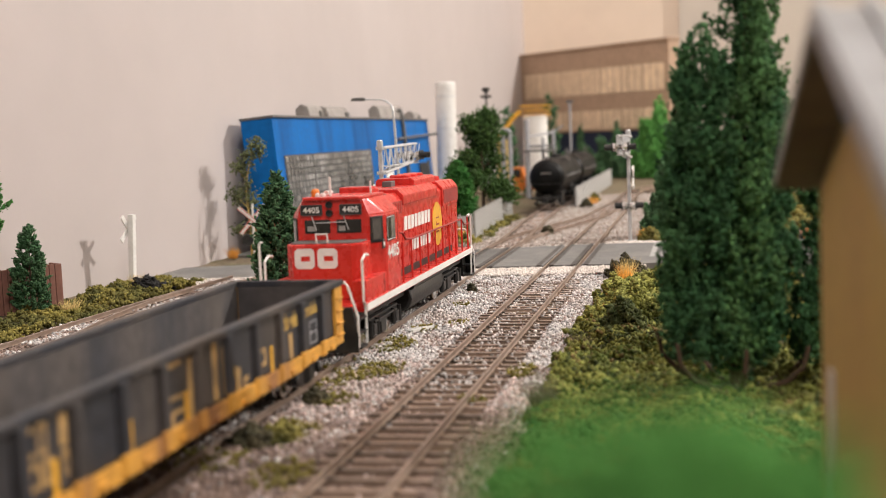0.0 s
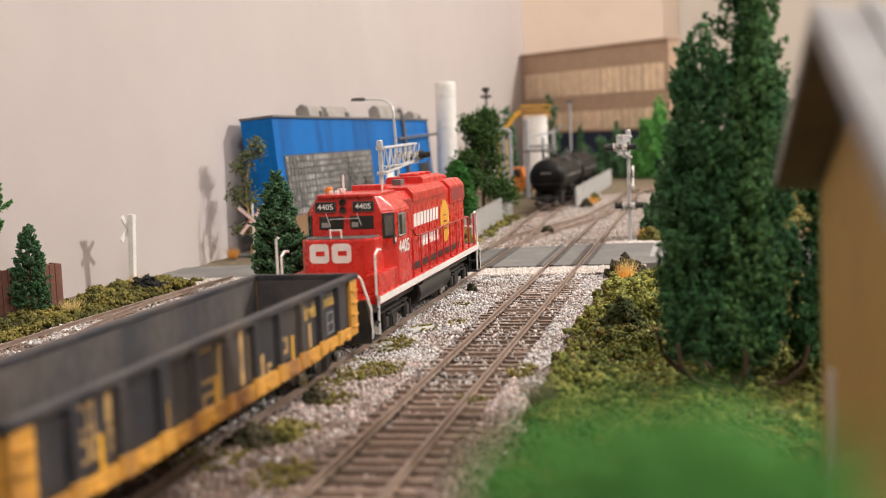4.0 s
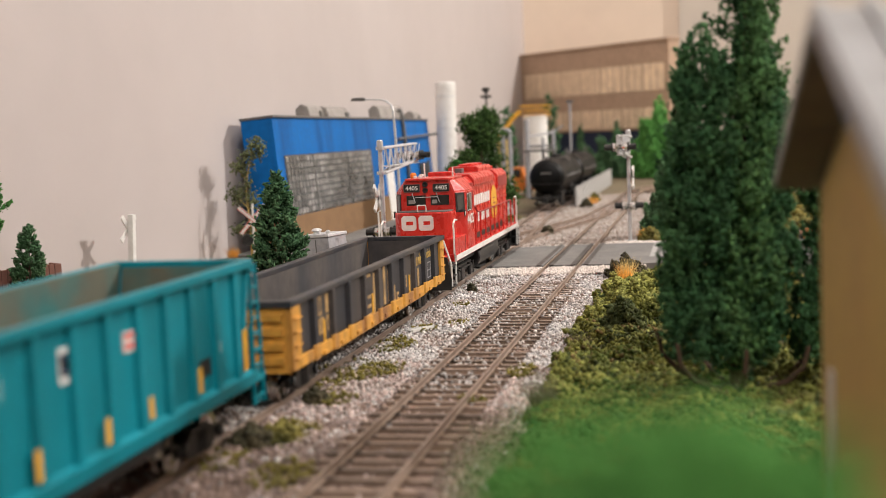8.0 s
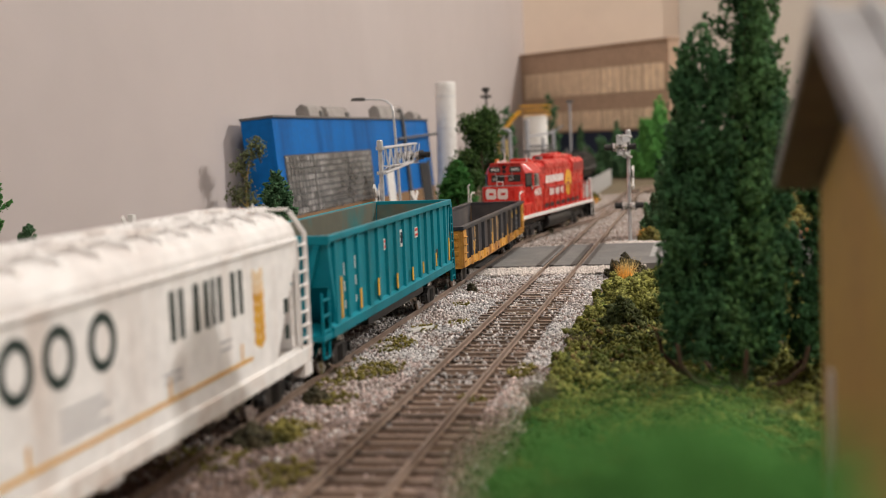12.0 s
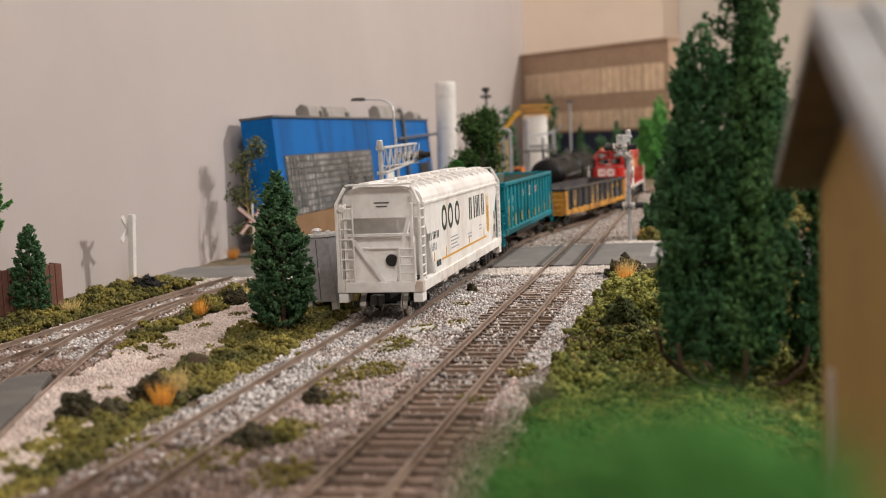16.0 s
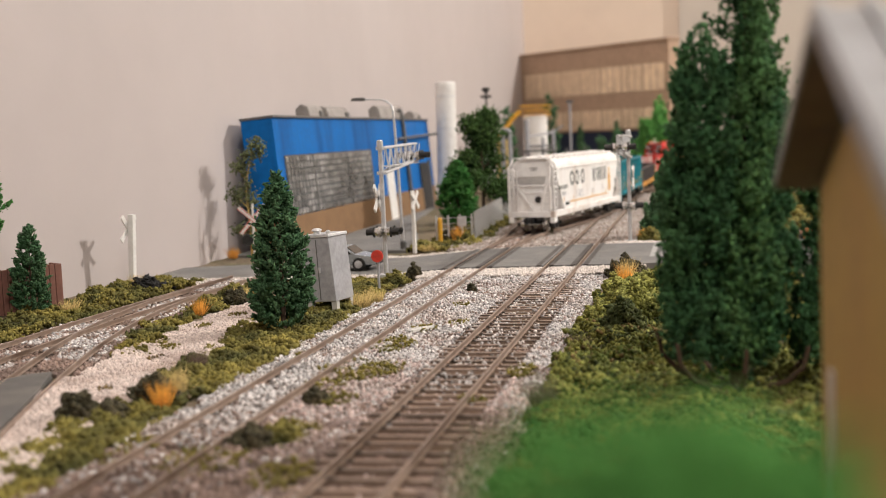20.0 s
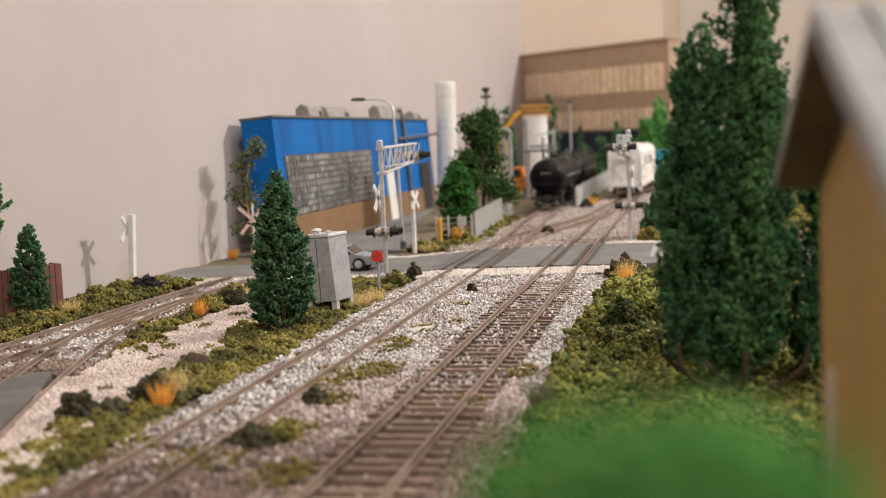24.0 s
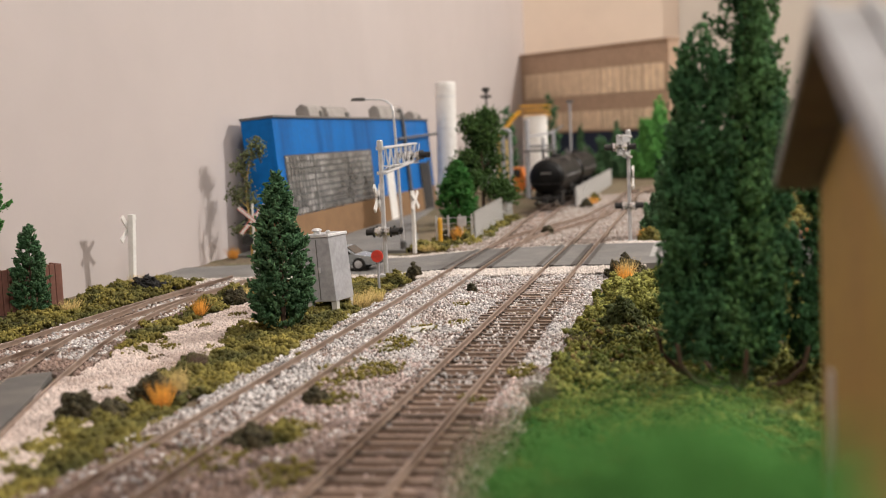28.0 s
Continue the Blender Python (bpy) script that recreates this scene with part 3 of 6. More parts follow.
p = p[near | far]
x, y = p.T
tagged(crumbs("road_gravel", np.column_stack([p, -1.9 + 0.6 * dip(x) + rng.uniform(-.3, .5, len(p))]), rng.uniform(.45, .75, len(p)), "road_sand", seed=6, stone=True), "fine white gravel shoulder along the road", "gravel", kind="stuff")
# pale gravel path between the spur and the main track
p = field(-175, -85, 215, 545, 0.78)
x, y = p.T
right = -78 - 0.115 * (y - 180) + 3 * lumpy(x, y, 0.09, 1.5)
left = np.interp(y, [215, 276, 353, 414, 522, 545], [-112, -116, -134, -141, -142, -136]) + 3 * lumpy(x, y, 0.1)
sel = (x < right) & (x > left)
p = p[sel]
x, y = p.T
tagged(crumbs("gravel_path", np.column_stack([p, -3.4 + 0.5 * lumpy(x, y, 0.12) + rng.uniform(-.2, .3, len(p))]), rng.uniform(.32, .6, len(p)), "sand", seed=7, stone=True), "pale fine gravel path beside the tracks", "gravel", kind="stuff")
# ballast of the wall track and its spur
WALL_Y, WALL_X = [200, 330, 420, 480, 540, 600, 641], [-170, -182, -186.5, -187, -184, -181, -179]
SPUR_Y, SPUR_X = [200, 300, 346, 393, 436, 470, 531, 590], [-92, -124, -141, -155, -167, -174, -178.5, -181]
p = field(-215, -140, 300, 640, 1.25)
x, y = p.T
wx = np.interp(y, WALL_Y, WALL_X)
sx = np.interp(y, SPUR_Y, SPUR_X)
bed = ((np.abs(x - wx) < 15) | ((np.abs(x - sx) < 14) & (y > 395))) & (lumpy(x, y, 0.08, 3.0) > -0.1)
for c in (wx, sx):
    bed &= np.abs(np.abs(x - c) - 8.75) > 1.6
p = p[bed]
tagged(crumbs("ballast", np.column_stack([p, -3.7 + rng.uniform(-.4, .4, len(p))]), rng.uniform(.35, .7, len(p)), "ballast", seed=8, stone=True), "white ballast of the wall track", "ballast", kind="stuff")
p = field(-216, -120, 296, 640, 1.0)
x, y = p.T
wx = np.interp(y, WALL_Y, WALL_X)
sx = np.interp(y, SPUR_Y, SPUR_X)
bed = ((np.abs(x - wx) < 17) | ((np.abs(x - sx) < 16) & (y > 372)) | ((x > wx) & (x < sx) & (y > 366)))
for c in (wx, sx):
    bed &= np.abs(np.abs(x - c) - 8.75) > 1.3
p = p[bed & (lumpy(x, y, 0.09, 1.0) > -0.75)]
tagged(crumbs("trackside_soil", np.column_stack([p, -4.3 + rng.uniform(-.4, .5, len(p))]), rng.uniform(.35, .8, len(p)), "ballast_dirty", seed=9, stone=True), "brown gritty soil round the wall track", "soil", kind="stuff")


# ---------- low foam vegetation ----------
def foam(name, inside, x0, x1, y0, y1, pitch, z, material, label, seed, hump=3.0, lo=0.6, hi=1.3, f=0.09, share=1.0):
    p = field(x0, x1, y0, y1, pitch)
    p = p[rng.uniform(0, 1, len(p)) < share]
    x, y = p.T
    p = p[inside(x, y)]
    x, y = p.T
    h = z + hump * np.maximum(lumpy(x, y, f, seed), -0.4) + 0.35 * hump * lumpy(x, y, f * 3.1, seed + 1)
    q = np.column_stack([p, h + rng.uniform(-.6, .6, len(p))])
    return tagged(crumbs(name, q, rng.uniform(lo, hi, len(p)), material, seed=seed, squash=0.5), label, "ground cover", kind="stuff")


def strip_left(x, y):
    r = np.interp(y, [215, 277, 333, 372, 493, 560, 640], [-72, -73, -78, -72, -74, -77, -88])
    l = np.interp(y, [215, 276, 345, 438, 496, 640], [-99, -103, -101, -111, -120, -120])
    return (x < r + 2.5 * lumpy(x, y, 0.13)) & (x > l + 2 * lumpy(x, y, 0.11, 2.0)) & (y < 637 + 0.06 * x)


foam("ground_foam", strip_left, -125, -68, 215, 640, 0.95, -3.6, "foam_olive", "olive green foam ground cover beside the main track", 11, 2.2)


def verge_right(x, y):
    return (x > np.interp(y, [230, 278, 340, 434, 597, 650], [30, 28, 29, 27, 30, 33]) + 2.5 * lumpy(x, y, 0.12, 5.0)) & (y < ROAD0 - 10 + 0.06 * x)


foam("ground_foam", verge_right, 24, 120, 300, 645, 0.95, -2.4, "foam_verge", "olive green foam ground cover on the lineside bank", 13, 4.2, 0.45, 1.15, 0.08, 0.75)
foam("ground_foam", lambda x, y: verge_right(x, y) & (lumpy(x, y, 0.07, 9.0) > 0.12), 24, 120, 300, 645, 1.0, -1.9, "verge_brown", "brown dry foam among the olive ground cover", 13, 4.2, 0.4, 1.0, 0.08, 0.2)
foam("ground_foam", lambda x, y: verge_right(x, y) & (lumpy(x, y, 0.1, 4.0) > 0.2), 24, 120, 300, 645, 1.0, -1.7, "foam_moss", "dark green foam among the olive ground cover", 13, 4.2, 0.4, 1.0, 0.08, 0.42)
foam("ground_foam", lambda x, y: verge_right(x, y) & (y < 405 + 18 * lumpy(x, y, 0.06, 6.0)), 24, 120, 350, 430, 1.0, -1.5, "moss_bank", "green and yellow moss on the lower bank", 13, 4.2, 0.45, 1.0, 0.08, 0.7)
foam("grass_mat", lambda x, y: x > 30 + 3 * lumpy(x, y, 0.1), 26, 130, 205, 318, 1.15, -3.2, "grass_shade", "mossy green grass mat in front of the house", 14, 2.2, 0.6, 1.3)
foam("ground_foam", lambda x, y: (x > 33 + 3 * lumpy(x, y, 0.1)) & (y > 300 + 10 * lumpy(x, y, 0.06, 2.0)), 30, 125, 290, 372, 1.05, -2.8, "moss_bank", "yellow-olive moss round the foot of the tall conifer", 14, 2.4, 0.5, 1.1)
foam("moss_patch", lambda x, y: (x > 33 + 3 * lumpy(x, y, 0.1)) & (lumpy(x, y, 0.12, 3.0) > 0.3), 30, 125, 250, 340, 1.1, -2.0, "moss", "yellow-green moss tufts in the grass mat", 14, 2.2, 0.4, 0.9)


def wall_edge(x, y):
    return ((x < np.interp(y, [300, 415, 500, 620], [-199, -204, -205, -200]) + 3 * lumpy(x, y, 0.1)) & (y < 640)) | ((x < -207 + 3 * lumpy(x, y, 0.1)) & (y < 635))


foam("ground_foam", wall_edge, -244, -198, 380, 640, 1.3, -3.4, "foam_olive", "olive foam along the foot of the room wall", 15, 3.0)
foam("ground_foam", lambda x, y: (np.abs(x - np.interp(y, SPUR_Y, SPUR_X) - 22) < 8 + 6 * lumpy(x, y, 0.07, 2.0)), -180, -122, 405, 640, 1.3, -3.8, "foam_olive", "olive foam between the wall track and the gravel path", 16, 2.0)
for i, (cx, cy, rx, ry) in enumerate(((-36, 418, 8, 16), (-35, 372, 15, 17), (-33, 455, 6, 9), (-30, 520, 4, 5), (-22, 470, 5, 6), (-31, 330, 7, 8), (18, 372, 5, 12), (-64, 398, 3, 8), (10, 330, 4, 5), (-40, 350, 7, 8), (-44, 262, 11, 14), (-20, 252, 8, 12), (-66, 270, 6, 14), (-30, 296, 7, 8))):
    foam("moss_patch", lambda x, y, cx=cx, cy=cy, rx=rx, ry=ry: ((x - cx) / rx) ** 2 + ((y - cy) / ry) ** 2 < 0.8 + 0.5 * lumpy(x, y, 0.3, i), cx - rx - 4, cx + rx + 4, cy - ry - 4, cy + ry + 4, 1.15, -2.2, "moss",
         "yellow-green moss patch on the ballast", 20 + i, 0.9, 0.4, 0.75, 0.2)
for i, (cx, cy, rx, ry) in enumerate(((-124, 420, 5, 7), (-119, 398, 3, 5), (-131, 470, 4, 6), (-112, 345, 3, 4), (-128, 500, 5, 5))):
    foam("moss_patch", lambda x, y, cx=cx, cy=cy, rx=rx, ry=ry: ((x - cx) / rx) ** 2 + ((y - cy) / ry) ** 2 < 0.7 + 0.6 * lumpy(x, y, 0.4, i), cx - rx - 3, cx + rx + 3, cy - ry - 3, cy + ry + 3, 1.0, -2.7, "verge_brown" if i % 2 else "moss",
         "small dry weed patch on the gravel path", 40 + i, 0.6, 0.3, 0.6, 0.25)
# beyond the road
foam("ground_foam", lambda x, y: (x > 34 + 4 * lumpy(x, y, 0.05)) & (y > 800), 26, 200, 800, 1300, 3.0, -2.6, "foam_olive", "olive foam bank beyond the road", 17, 5.0, 1.6, 3.0, 0.05)
foam("ground_foam", lambda x, y: (x < np.interp(y, [795, 860, 1100], [-80, -76, -88]) + 4 * lumpy(x, y, 0.06)) & (x > -122 + 0.06 * (y - 800)), -125, -70, 790, 1100, 2.2, -3.6, "foam_olive", "olive foam along the grey fence", 18, 3.0, 1.2, 2.2)


# ---------- rolling stock ----------
def wheelset(parent, y, r, gauge=7.6):
    bm = B()
    for s in (-1, 1):
        lathe(bm, [(0.9, s * (gauge + 2.6)), (r * 0.75, s * (gauge + 2.2)), (r, s * (gauge + 2.4)), (r, s * gauge + s * 0.5), (r + 0.7, s * gauge + s * 0.2), (r + 0.7, s * (gauge - 0.3)), (r * 0.6, s * (gauge - 0.1)), (0.9, s * (gauge - 0.4))], (0, 0, 0), "x", 20)
    tube(bm, [(-10.5, 0, 0), (10.5, 0, 0)], 0.9, 8)
    w = part("wheelset", bm, "wheel", parent, "steel wheels on an axle")
    w.location = (0, y * K, r * K)
    return w


def freight_truck(parent, y, r=5.0, base=20.0, blomberg=False):
    t = part("truck", box(B(), -11.4, 11.4, -3, 3, r - 1.5, r + 3.2, 0.3), "black", parent, "black wheel truck")
    t.location = (0, y * K, 0)
    for s in (-1, 1):
        bm = B()
        h = base / 2
        if blomberg:
            prism(bm, [(-h - 6, r + 1), (-h - 5, r + 4.5), (h + 5, r + 4.5), (h + 6, r + 1), (h + 3, r - 1), (h - 3, r - 1), (h - 5, r + 1.2), (4, r + 1.2), (3, r - 3), (-3, r - 3), (-4, r + 1.2), (-h + 5, r + 1.2), (-h + 3, r - 1), (-h - 3, r - 1)], s * 11.2, s * 13.4, "x", 0.3)
            for q in (-h, h):
                box(bm, min(s * 13.2, s * 14.6), max(s * 13.2, s * 14.6), q - 2.2, q + 2.2, r - 1.6, r + 2.4, 0.3)
                tube(bm, [(s * 14, q + 4.5, r - 2), (s * 14, q + 4.5, r + 4)], 0.9, 8)
                tube(bm, [(s * 14, q - 4.5, r - 2), (s * 14, q - 4.5, r + 4)], 0.9, 8)
            tube(bm, [(s * 14.2, -h, r + 3), (s * 14.2, h, r + 3)], 0.5, 6)
        else:
            prism(bm, [(-h - 2.6, r - 1.2), (-h - 2.6, r + 1.2), (-h + 2.4, r + 1.6), (-4.5, r + 3.4), (4.5, r + 3.4), (h - 2.4, r + 1.6), (h + 2.6, r + 1.2), (h + 2.6, r - 1.2), (h - 2, r - 1.2), (4.5, r - 3), (-4.5, r - 3), (-h + 2, r - 1.2)], s * 11.2, s * 12.9, "x", 0.3)
            for q in (-1.8, 0, 1.8):
                tube(bm, [(s * 12.6, q, r - 2.4), (s * 12.6, q, r + 2.6)], 0.75, 8)
            for q in (-h, h):
                lathe(bm, [(1.5, 0), (1.5, s * 0.8), (0.8, s * 1.1)], (s * 12.8, q, r), "x", 10)
        part("side_frame", bm, "dusty_black", t)
    return [wheelset(t, -base / 2, r), wheelset(t, base / 2, r)]


def coupler(parent, y, s, z=8.6, reach=9.0):
    bm = box(B(), -1.2, 1.2, min(y, y + s * reach), max(y, y + s * reach), z - 1.1, z + 1.1, 0.2)
    prism(bm, [(-2.2, y + s * (reach - 3)), (2.2, y + s * (reach - 3)), (2.6, y + s * reach), (1.0, y + s * (reach + 2.2)), (-0.4, y + s * reach), (-2.6, y + s * (reach + 1.6))], z - 1.9, z + 1.9, "z", 0.2)
    tube(bm, [(1, y + s * (reach - 2), z - 1), (1.2, y + s * (reach - 1.5), z - 6.5)], 0.35, 6)
    return part("coupler", bm, "black", parent)


def char_row(parent, name, side_x, ys, z0, z1, material, w, label=""):
    """A row of plain upright bars that stand in for lettering on a side."""
    s = 1 if side_x > 0 else -1
    for y in ys:
        bm = B()
        box(bm, *sorted((side_x, side_x + s * 0.08)), y, y + w, z0, z1)
        part(name, bm, material, parent, label)


def words(name, text, material, parent, side, plane, u0, u1, z0, z1, label="", thick=0.08):
    """Lettering in the built-in font, fitted into u0..u1 by z0..z1 (mm) on a side ("x": faces +x, "-x": faces -x, "-y": faces -y)."""
    cu = bpy.data.curves.new(name, "FONT")
    cu.body, cu.offset, cu.extrude = text, 0.018, 0.02
    tmp = new(name, cu)
    me = bpy.data.meshes.new_from_object(tmp.evaluated_get(bpy.context.evaluated_depsgraph_get()))
    bpy.data.objects.remove(tmp)
    co = np.empty(len(me.vertices) * 3)
    me.vertices.foreach_get("co", co)
    co = co.reshape(-1, 3)
    lo, hi = co.min(0), co.max(0)
    q = (co - lo) / (hi - lo)
    u, v, w = u0 + q[:, 0] * (u1 - u0), z0 + q[:, 1] * (z1 - z0), q[:, 2] * thick
    xyz = {"x": (plane + w, u, v), "-x": (plane - w, u0 + u1 - u, v), "-y": (u, plane - w, v)}[side]
    me.vertices.foreach_set("co", (np.stack(xyz, 1) * K).ravel())
    me.update()
    me.materials.clear()
    me.materials.append(M[material])
    ob = new(name, me)
    ob.parent = parent
    return tagged(ob, label) if label else ob


def ladder(parent, pts0, pts1, n, material, r=0.4, name="ladder"):
    """Two stiles, each from a low to a high point, with n rungs."""
    bm = B()
    a0, a1 = map(Vector, pts0)
    b0, b1 = map(Vector, pts1)
    tube(bm, [a0, a1], r, 6)
    tube(bm, [b0, b1], r, 6)
    for i in range(n):
        u = (i + 0.5) / n
        tube(bm, [a0.lerp(a1, u), b0.lerp(b1, u)], r * 0.8, 6)
    return part(name, bm, material, parent)


WHEELS = {}


def locomotive():
    t = thing("locomotive", (-GAP, 478.5, 0), "bright red model diesel locomotive with white edging and yellow emblem", "locomotive")
    part("frame", box(B(), -17.3, 17.3, -95, 97.5, 15.2, 18.4, 0.3), "red", t)
    for s in (-1, 1):
        a, b = sorted((s * 17.3, s * 17.55))
        part("sill_stripe", box(B(), a, b, -94.7, 97.4, 15.6, 18.0), "white", t, "white stripe along the frame edge")
    # pilots and step wells
    for s, y in ((-1, -105.0), (1, 105.0)):
        bm = B()
        a, b = sorted((y, y - s * 1.6))
        prism(bm, [(-16.5, 3.2), (16.5, 3.2), (17, 8), (15, 18.2), (-15, 18.2), (-17, 8)], a, b, "y", 0.3)
        part("pilot", bm, "black", t)
        a, b = sorted((y - s * 1.5, y - s * 11))
        part("porch", box(B(), -14, 14, a, b, 16.4, 18.4, 0.2), "red" if s < 0 else "black", t)
        for q in (-1, 1):
            bm = B()
            for k, z in enumerate((4.2, 9, 13.6)):
                x0, x1 = sorted((q * 12.5, q * 17.3))
                y0, y1 = sorted((y - s * 1.8, y - s * 9.5))
                box(bm, x0, x1, y0, y1, z, z + 0.7)
            x0, x1 = sorted((q * 12.0, q * 12.7))
            box(bm, x0, x1, y0, y1, 4, 18)
            part("steps", bm, "black", t)
        coupler(t, y, s, 8.8, 5.0)
    # nose
    bm = B()
    lo = [(-13.6, -82), (-13.6, -84), (-10.5, -87.5), (10.5, -87.5), (13.6, -84), (13.6, -72.8), (-13.6, -72.8)]
    prism(bm, lo, 18.2, 37.6, "z", 0.7)
    part("nose", bm, "red", t)
    part("nose_top", prism(B(), [(-12.6, -74), (-12.6, -83), (-10, -86), (10, -86), (12.6, -83), (12.6, -74)], 37.5, 38.0, "z", 0.2), "grey_dark", t, "dark anti-glare top of the nose")
    # railroad initials as two plain white shapes
    for x0 in (-9.8, -1.6):
        sh = part("initial", prism(B(), [(x0, 30.2), (x0 + 1.0, 29.2), (x0 + 6.2, 29.2), (x0 + 7.2, 30.2), (x0 + 7.2, 35.2), (x0 + 6.2, 36.2), (x0 + 1.0, 36.2), (x0, 35.2)], -87.75, -87.4, "y", 0.12), "white", t, "plain white painted block")
        part("slot", box(B(), x0 + 2.4, x0 + 5.6, -87.82, -87.7, 31.9, 33.6), "red", sh)
    # cab
    # the front corners are cut off at an angle and carry a window each
    bm = B()
    rings = []
    for z, hx, fx, fy, cy in ((18.3, 17.3, 12.9, -73, -65.5), (46.2, 17.3, 12.9, -73, -65.5), (52.2, 11.8, 10.6, -73, -70.4)):
        rings.append([bm.verts.new(v) for v in ((-fx, fy, z), (fx, fy, z), (hx, cy, z), (hx, -45.5, z), (-hx, -45.5, z), (-hx, cy, z))])
    for r0, r1 in zip(rings, rings[1:]):
        for k in range(6):
            bm.faces.new((r0[k], r0[(k + 1) % 6], r1[(k + 1) % 6], r1[k]))
    bm.faces.new(rings[0][::-1])
    bm.faces.new(rings[-1])
    bmesh.ops.bevel(bm, geom=bm.edges[:], offset=0.45, segments=2, affect="EDGES")
    part("cab", bm, "red", t)
    part("cab_roof", prism(B(), [(-11.7, -45), (-11.7, -70), (-10.4, -74.2), (10.4, -74.2), (11.7, -70), (11.7, -45)], 51.9, 53.0, "z", 0.3), "red", t)
    for x0, x1 in ((-10.4, -1.0), (1.4, 10.4)):
        part("windshield", box(B(), x0, x1, -73.35, -72.6, 40.2, 45.0, 0.3), "window_dark", t, "dark cab windshield")
        bm = tube(B(), [(x0 + 3, -73.9, 46.2), (x0 + 4.5, -73.8, 41.5)], 0.22, 6)
        part("wiper", bm, "silver", t)
    # grey patches painted on the glass for its reflections
    for x0, x1 in ((-9.4, -6.2), (2.2, 4.6)):
        part("glass_reflection", box(B(), x0, x1, -73.42, -73.3, 41.0, 42.8), "vent_grey", t, "grey reflection painted on the windshield")
    part("wiper_link", tube(B(), [(-6, -74.0, 44.0), (5.2, -74.0, 44.2)], 0.2, 6), "silver", t)
    for s in (-1, 1):
        frame_ = part("side_pane", prism(B(), [(s * 13.55, -72.45), (s * 16.75, -67.0), (s * 16.35, -66.7), (s * 13.15, -72.15)], 36.4, 45.6, "z", 0.12), "black", t, "corner window with a black frame")
        part("pane", prism(B(), [(s * 14.15, -71.75), (s * 16.25, -68.15), (s * 16.0, -68.0), (s * 13.9, -71.6)], 37.3, 44.7, "z"), "window_grey", frame_)
    for x0, x1 in ((-11.6, -3.6), (2.8, 10.8)):
        bd = part("number_board", box(B(), x0, x1, -73.7, -72.6, 46.6, 50.4, 0.5), "black", t, "black number board")
        words("numeral", "4405", "white", bd, "-y", -73.7, x0 + 1.0, x1 - 1.0, 47.5, 49.6, "white road number")
        rim = B()
        for a, b in (((x0 + .4, 46.7), (x1 - .4, 46.7)), ((x1 - .1, 47), (x1 - .1, 50)), ((x1 - .4, 50.3), (x0 + .4, 50.3)), ((x0 + .1, 50), (x0 + .1, 47))):
            tube(rim, [(a[0], -73.7, a[1]), (b[0], -73.7, b[1])], 0.13, 5)
        part("rim", rim, "grey_dark", bd)
    bm = B()
    for z in (47.3, 50.2):
        lathe(bm, [(1.25, 0), (1.25, -1.0), (0.9, -1.0), (0.5, -0.4)], (-1.0, -73, z), "y", 14)
    part("headlight", bm, "black", t)
    for s in (-1, 1):
        x0, x1 = sorted((s * 17.1, s * 17.5))
        cw = part("cab_window", box(B(), x0, x1, -64.6, -53.4, 36.2, 45.0, 0.4), "black", t, "side window with a black rubber frame")
        part("pane", box(B(), *sorted((s * 17.45, s * 17.58)), -63.2, -59.6, 37.2, 44.2), "window_dark", cw)
        part("pane", box(B(), *sorted((s * 17.45, s * 17.58)), -58.8, -54.6, 37.2, 44.2), "pane", cw)
        part("rivet_strip", box(B(), *sorted((s * 17.3, s * 17.42)), -49.2, -48.8, 26.2, 45.6), "red_dark", t)
        part("emblem_plate", box(B(), x0, x1, -71.5, -68.0, 34.2, 37.4, 0.2), "black", t, "small black and white plate")
        words("numeral", "4405", "white", t, "x" if s > 0 else "-x", s * 17.38, -65.0, -48.6, 29.8, 34.6, "white road number")
        part("window_frame", tube(B(), [(s * 17.5, -64.2, 36.6), (s * 17.5, -64.2, 44.7), (s * 17.5, -53.8, 44.7), (s * 17.5, -53.8, 36.6), (s * 17.5, -64.2, 36.6)], 0.22, 5), "silver", cw)
        part("emblem_cross", box(B(), *sorted((s * 17.5, s * 17.62)), -70.6, -68.9, 35.0, 36.6), "white", t)
        # side box under the cab and hood with seams
        x0, x1 = sorted((s * 12.0, s * 16.9))
        part("battery_box", box(B(), x0, x1, -93.5, -45.8, 18.3, 25.6, 0.4), "red", t)
        part("box_seam", box(B(), *sorted((s * 16.88, s * 16.98)), -69.6, -69.2, 18.8, 25.2), "black", t)
    # roof fittings
    bm = B()
    for x in (-6.8, -4.6):
        lathe(bm, [(0.9, 0), (0.9, 1.0), (0.6, 1.4)], (x, -68, 52.9), "z", 10)
    part("roof_beacon_base", bm, "white", t)
    part("beacon", lathe(B(), [(1.5, 0), (1.5, 2.0), (1.0, 2.8)], (-8.2, -66, 52.9), "z", 12), "orange", t, "amber roof beacon")
    part("antenna", tube(B(), [(-2.6, -66, 52.9), (-2.6, -66, 60.0)], 0.45, 8), "white", t)
    part("antenna", tube(B(), [(8, -50, 52.9), (8, -50, 57.5)], 0.35, 8), "white", t)
    part("horn", tube(B(), [(-5.5, -62, 54), (-5.5, -54, 54)], 0.9, 8, 0.4), "white", t)
    # long hood: side profile with chamfered roof edges
    hood = [(-12.2, 18.3), (12.2, 18.3), (12.2, 48.4), (9.6, 51.4), (-9.6, 51.4), (-12.2, 48.4)]
    part("long_hood", prism(B(), hood, -45.6, 90, "y", 0.5), "red", t)
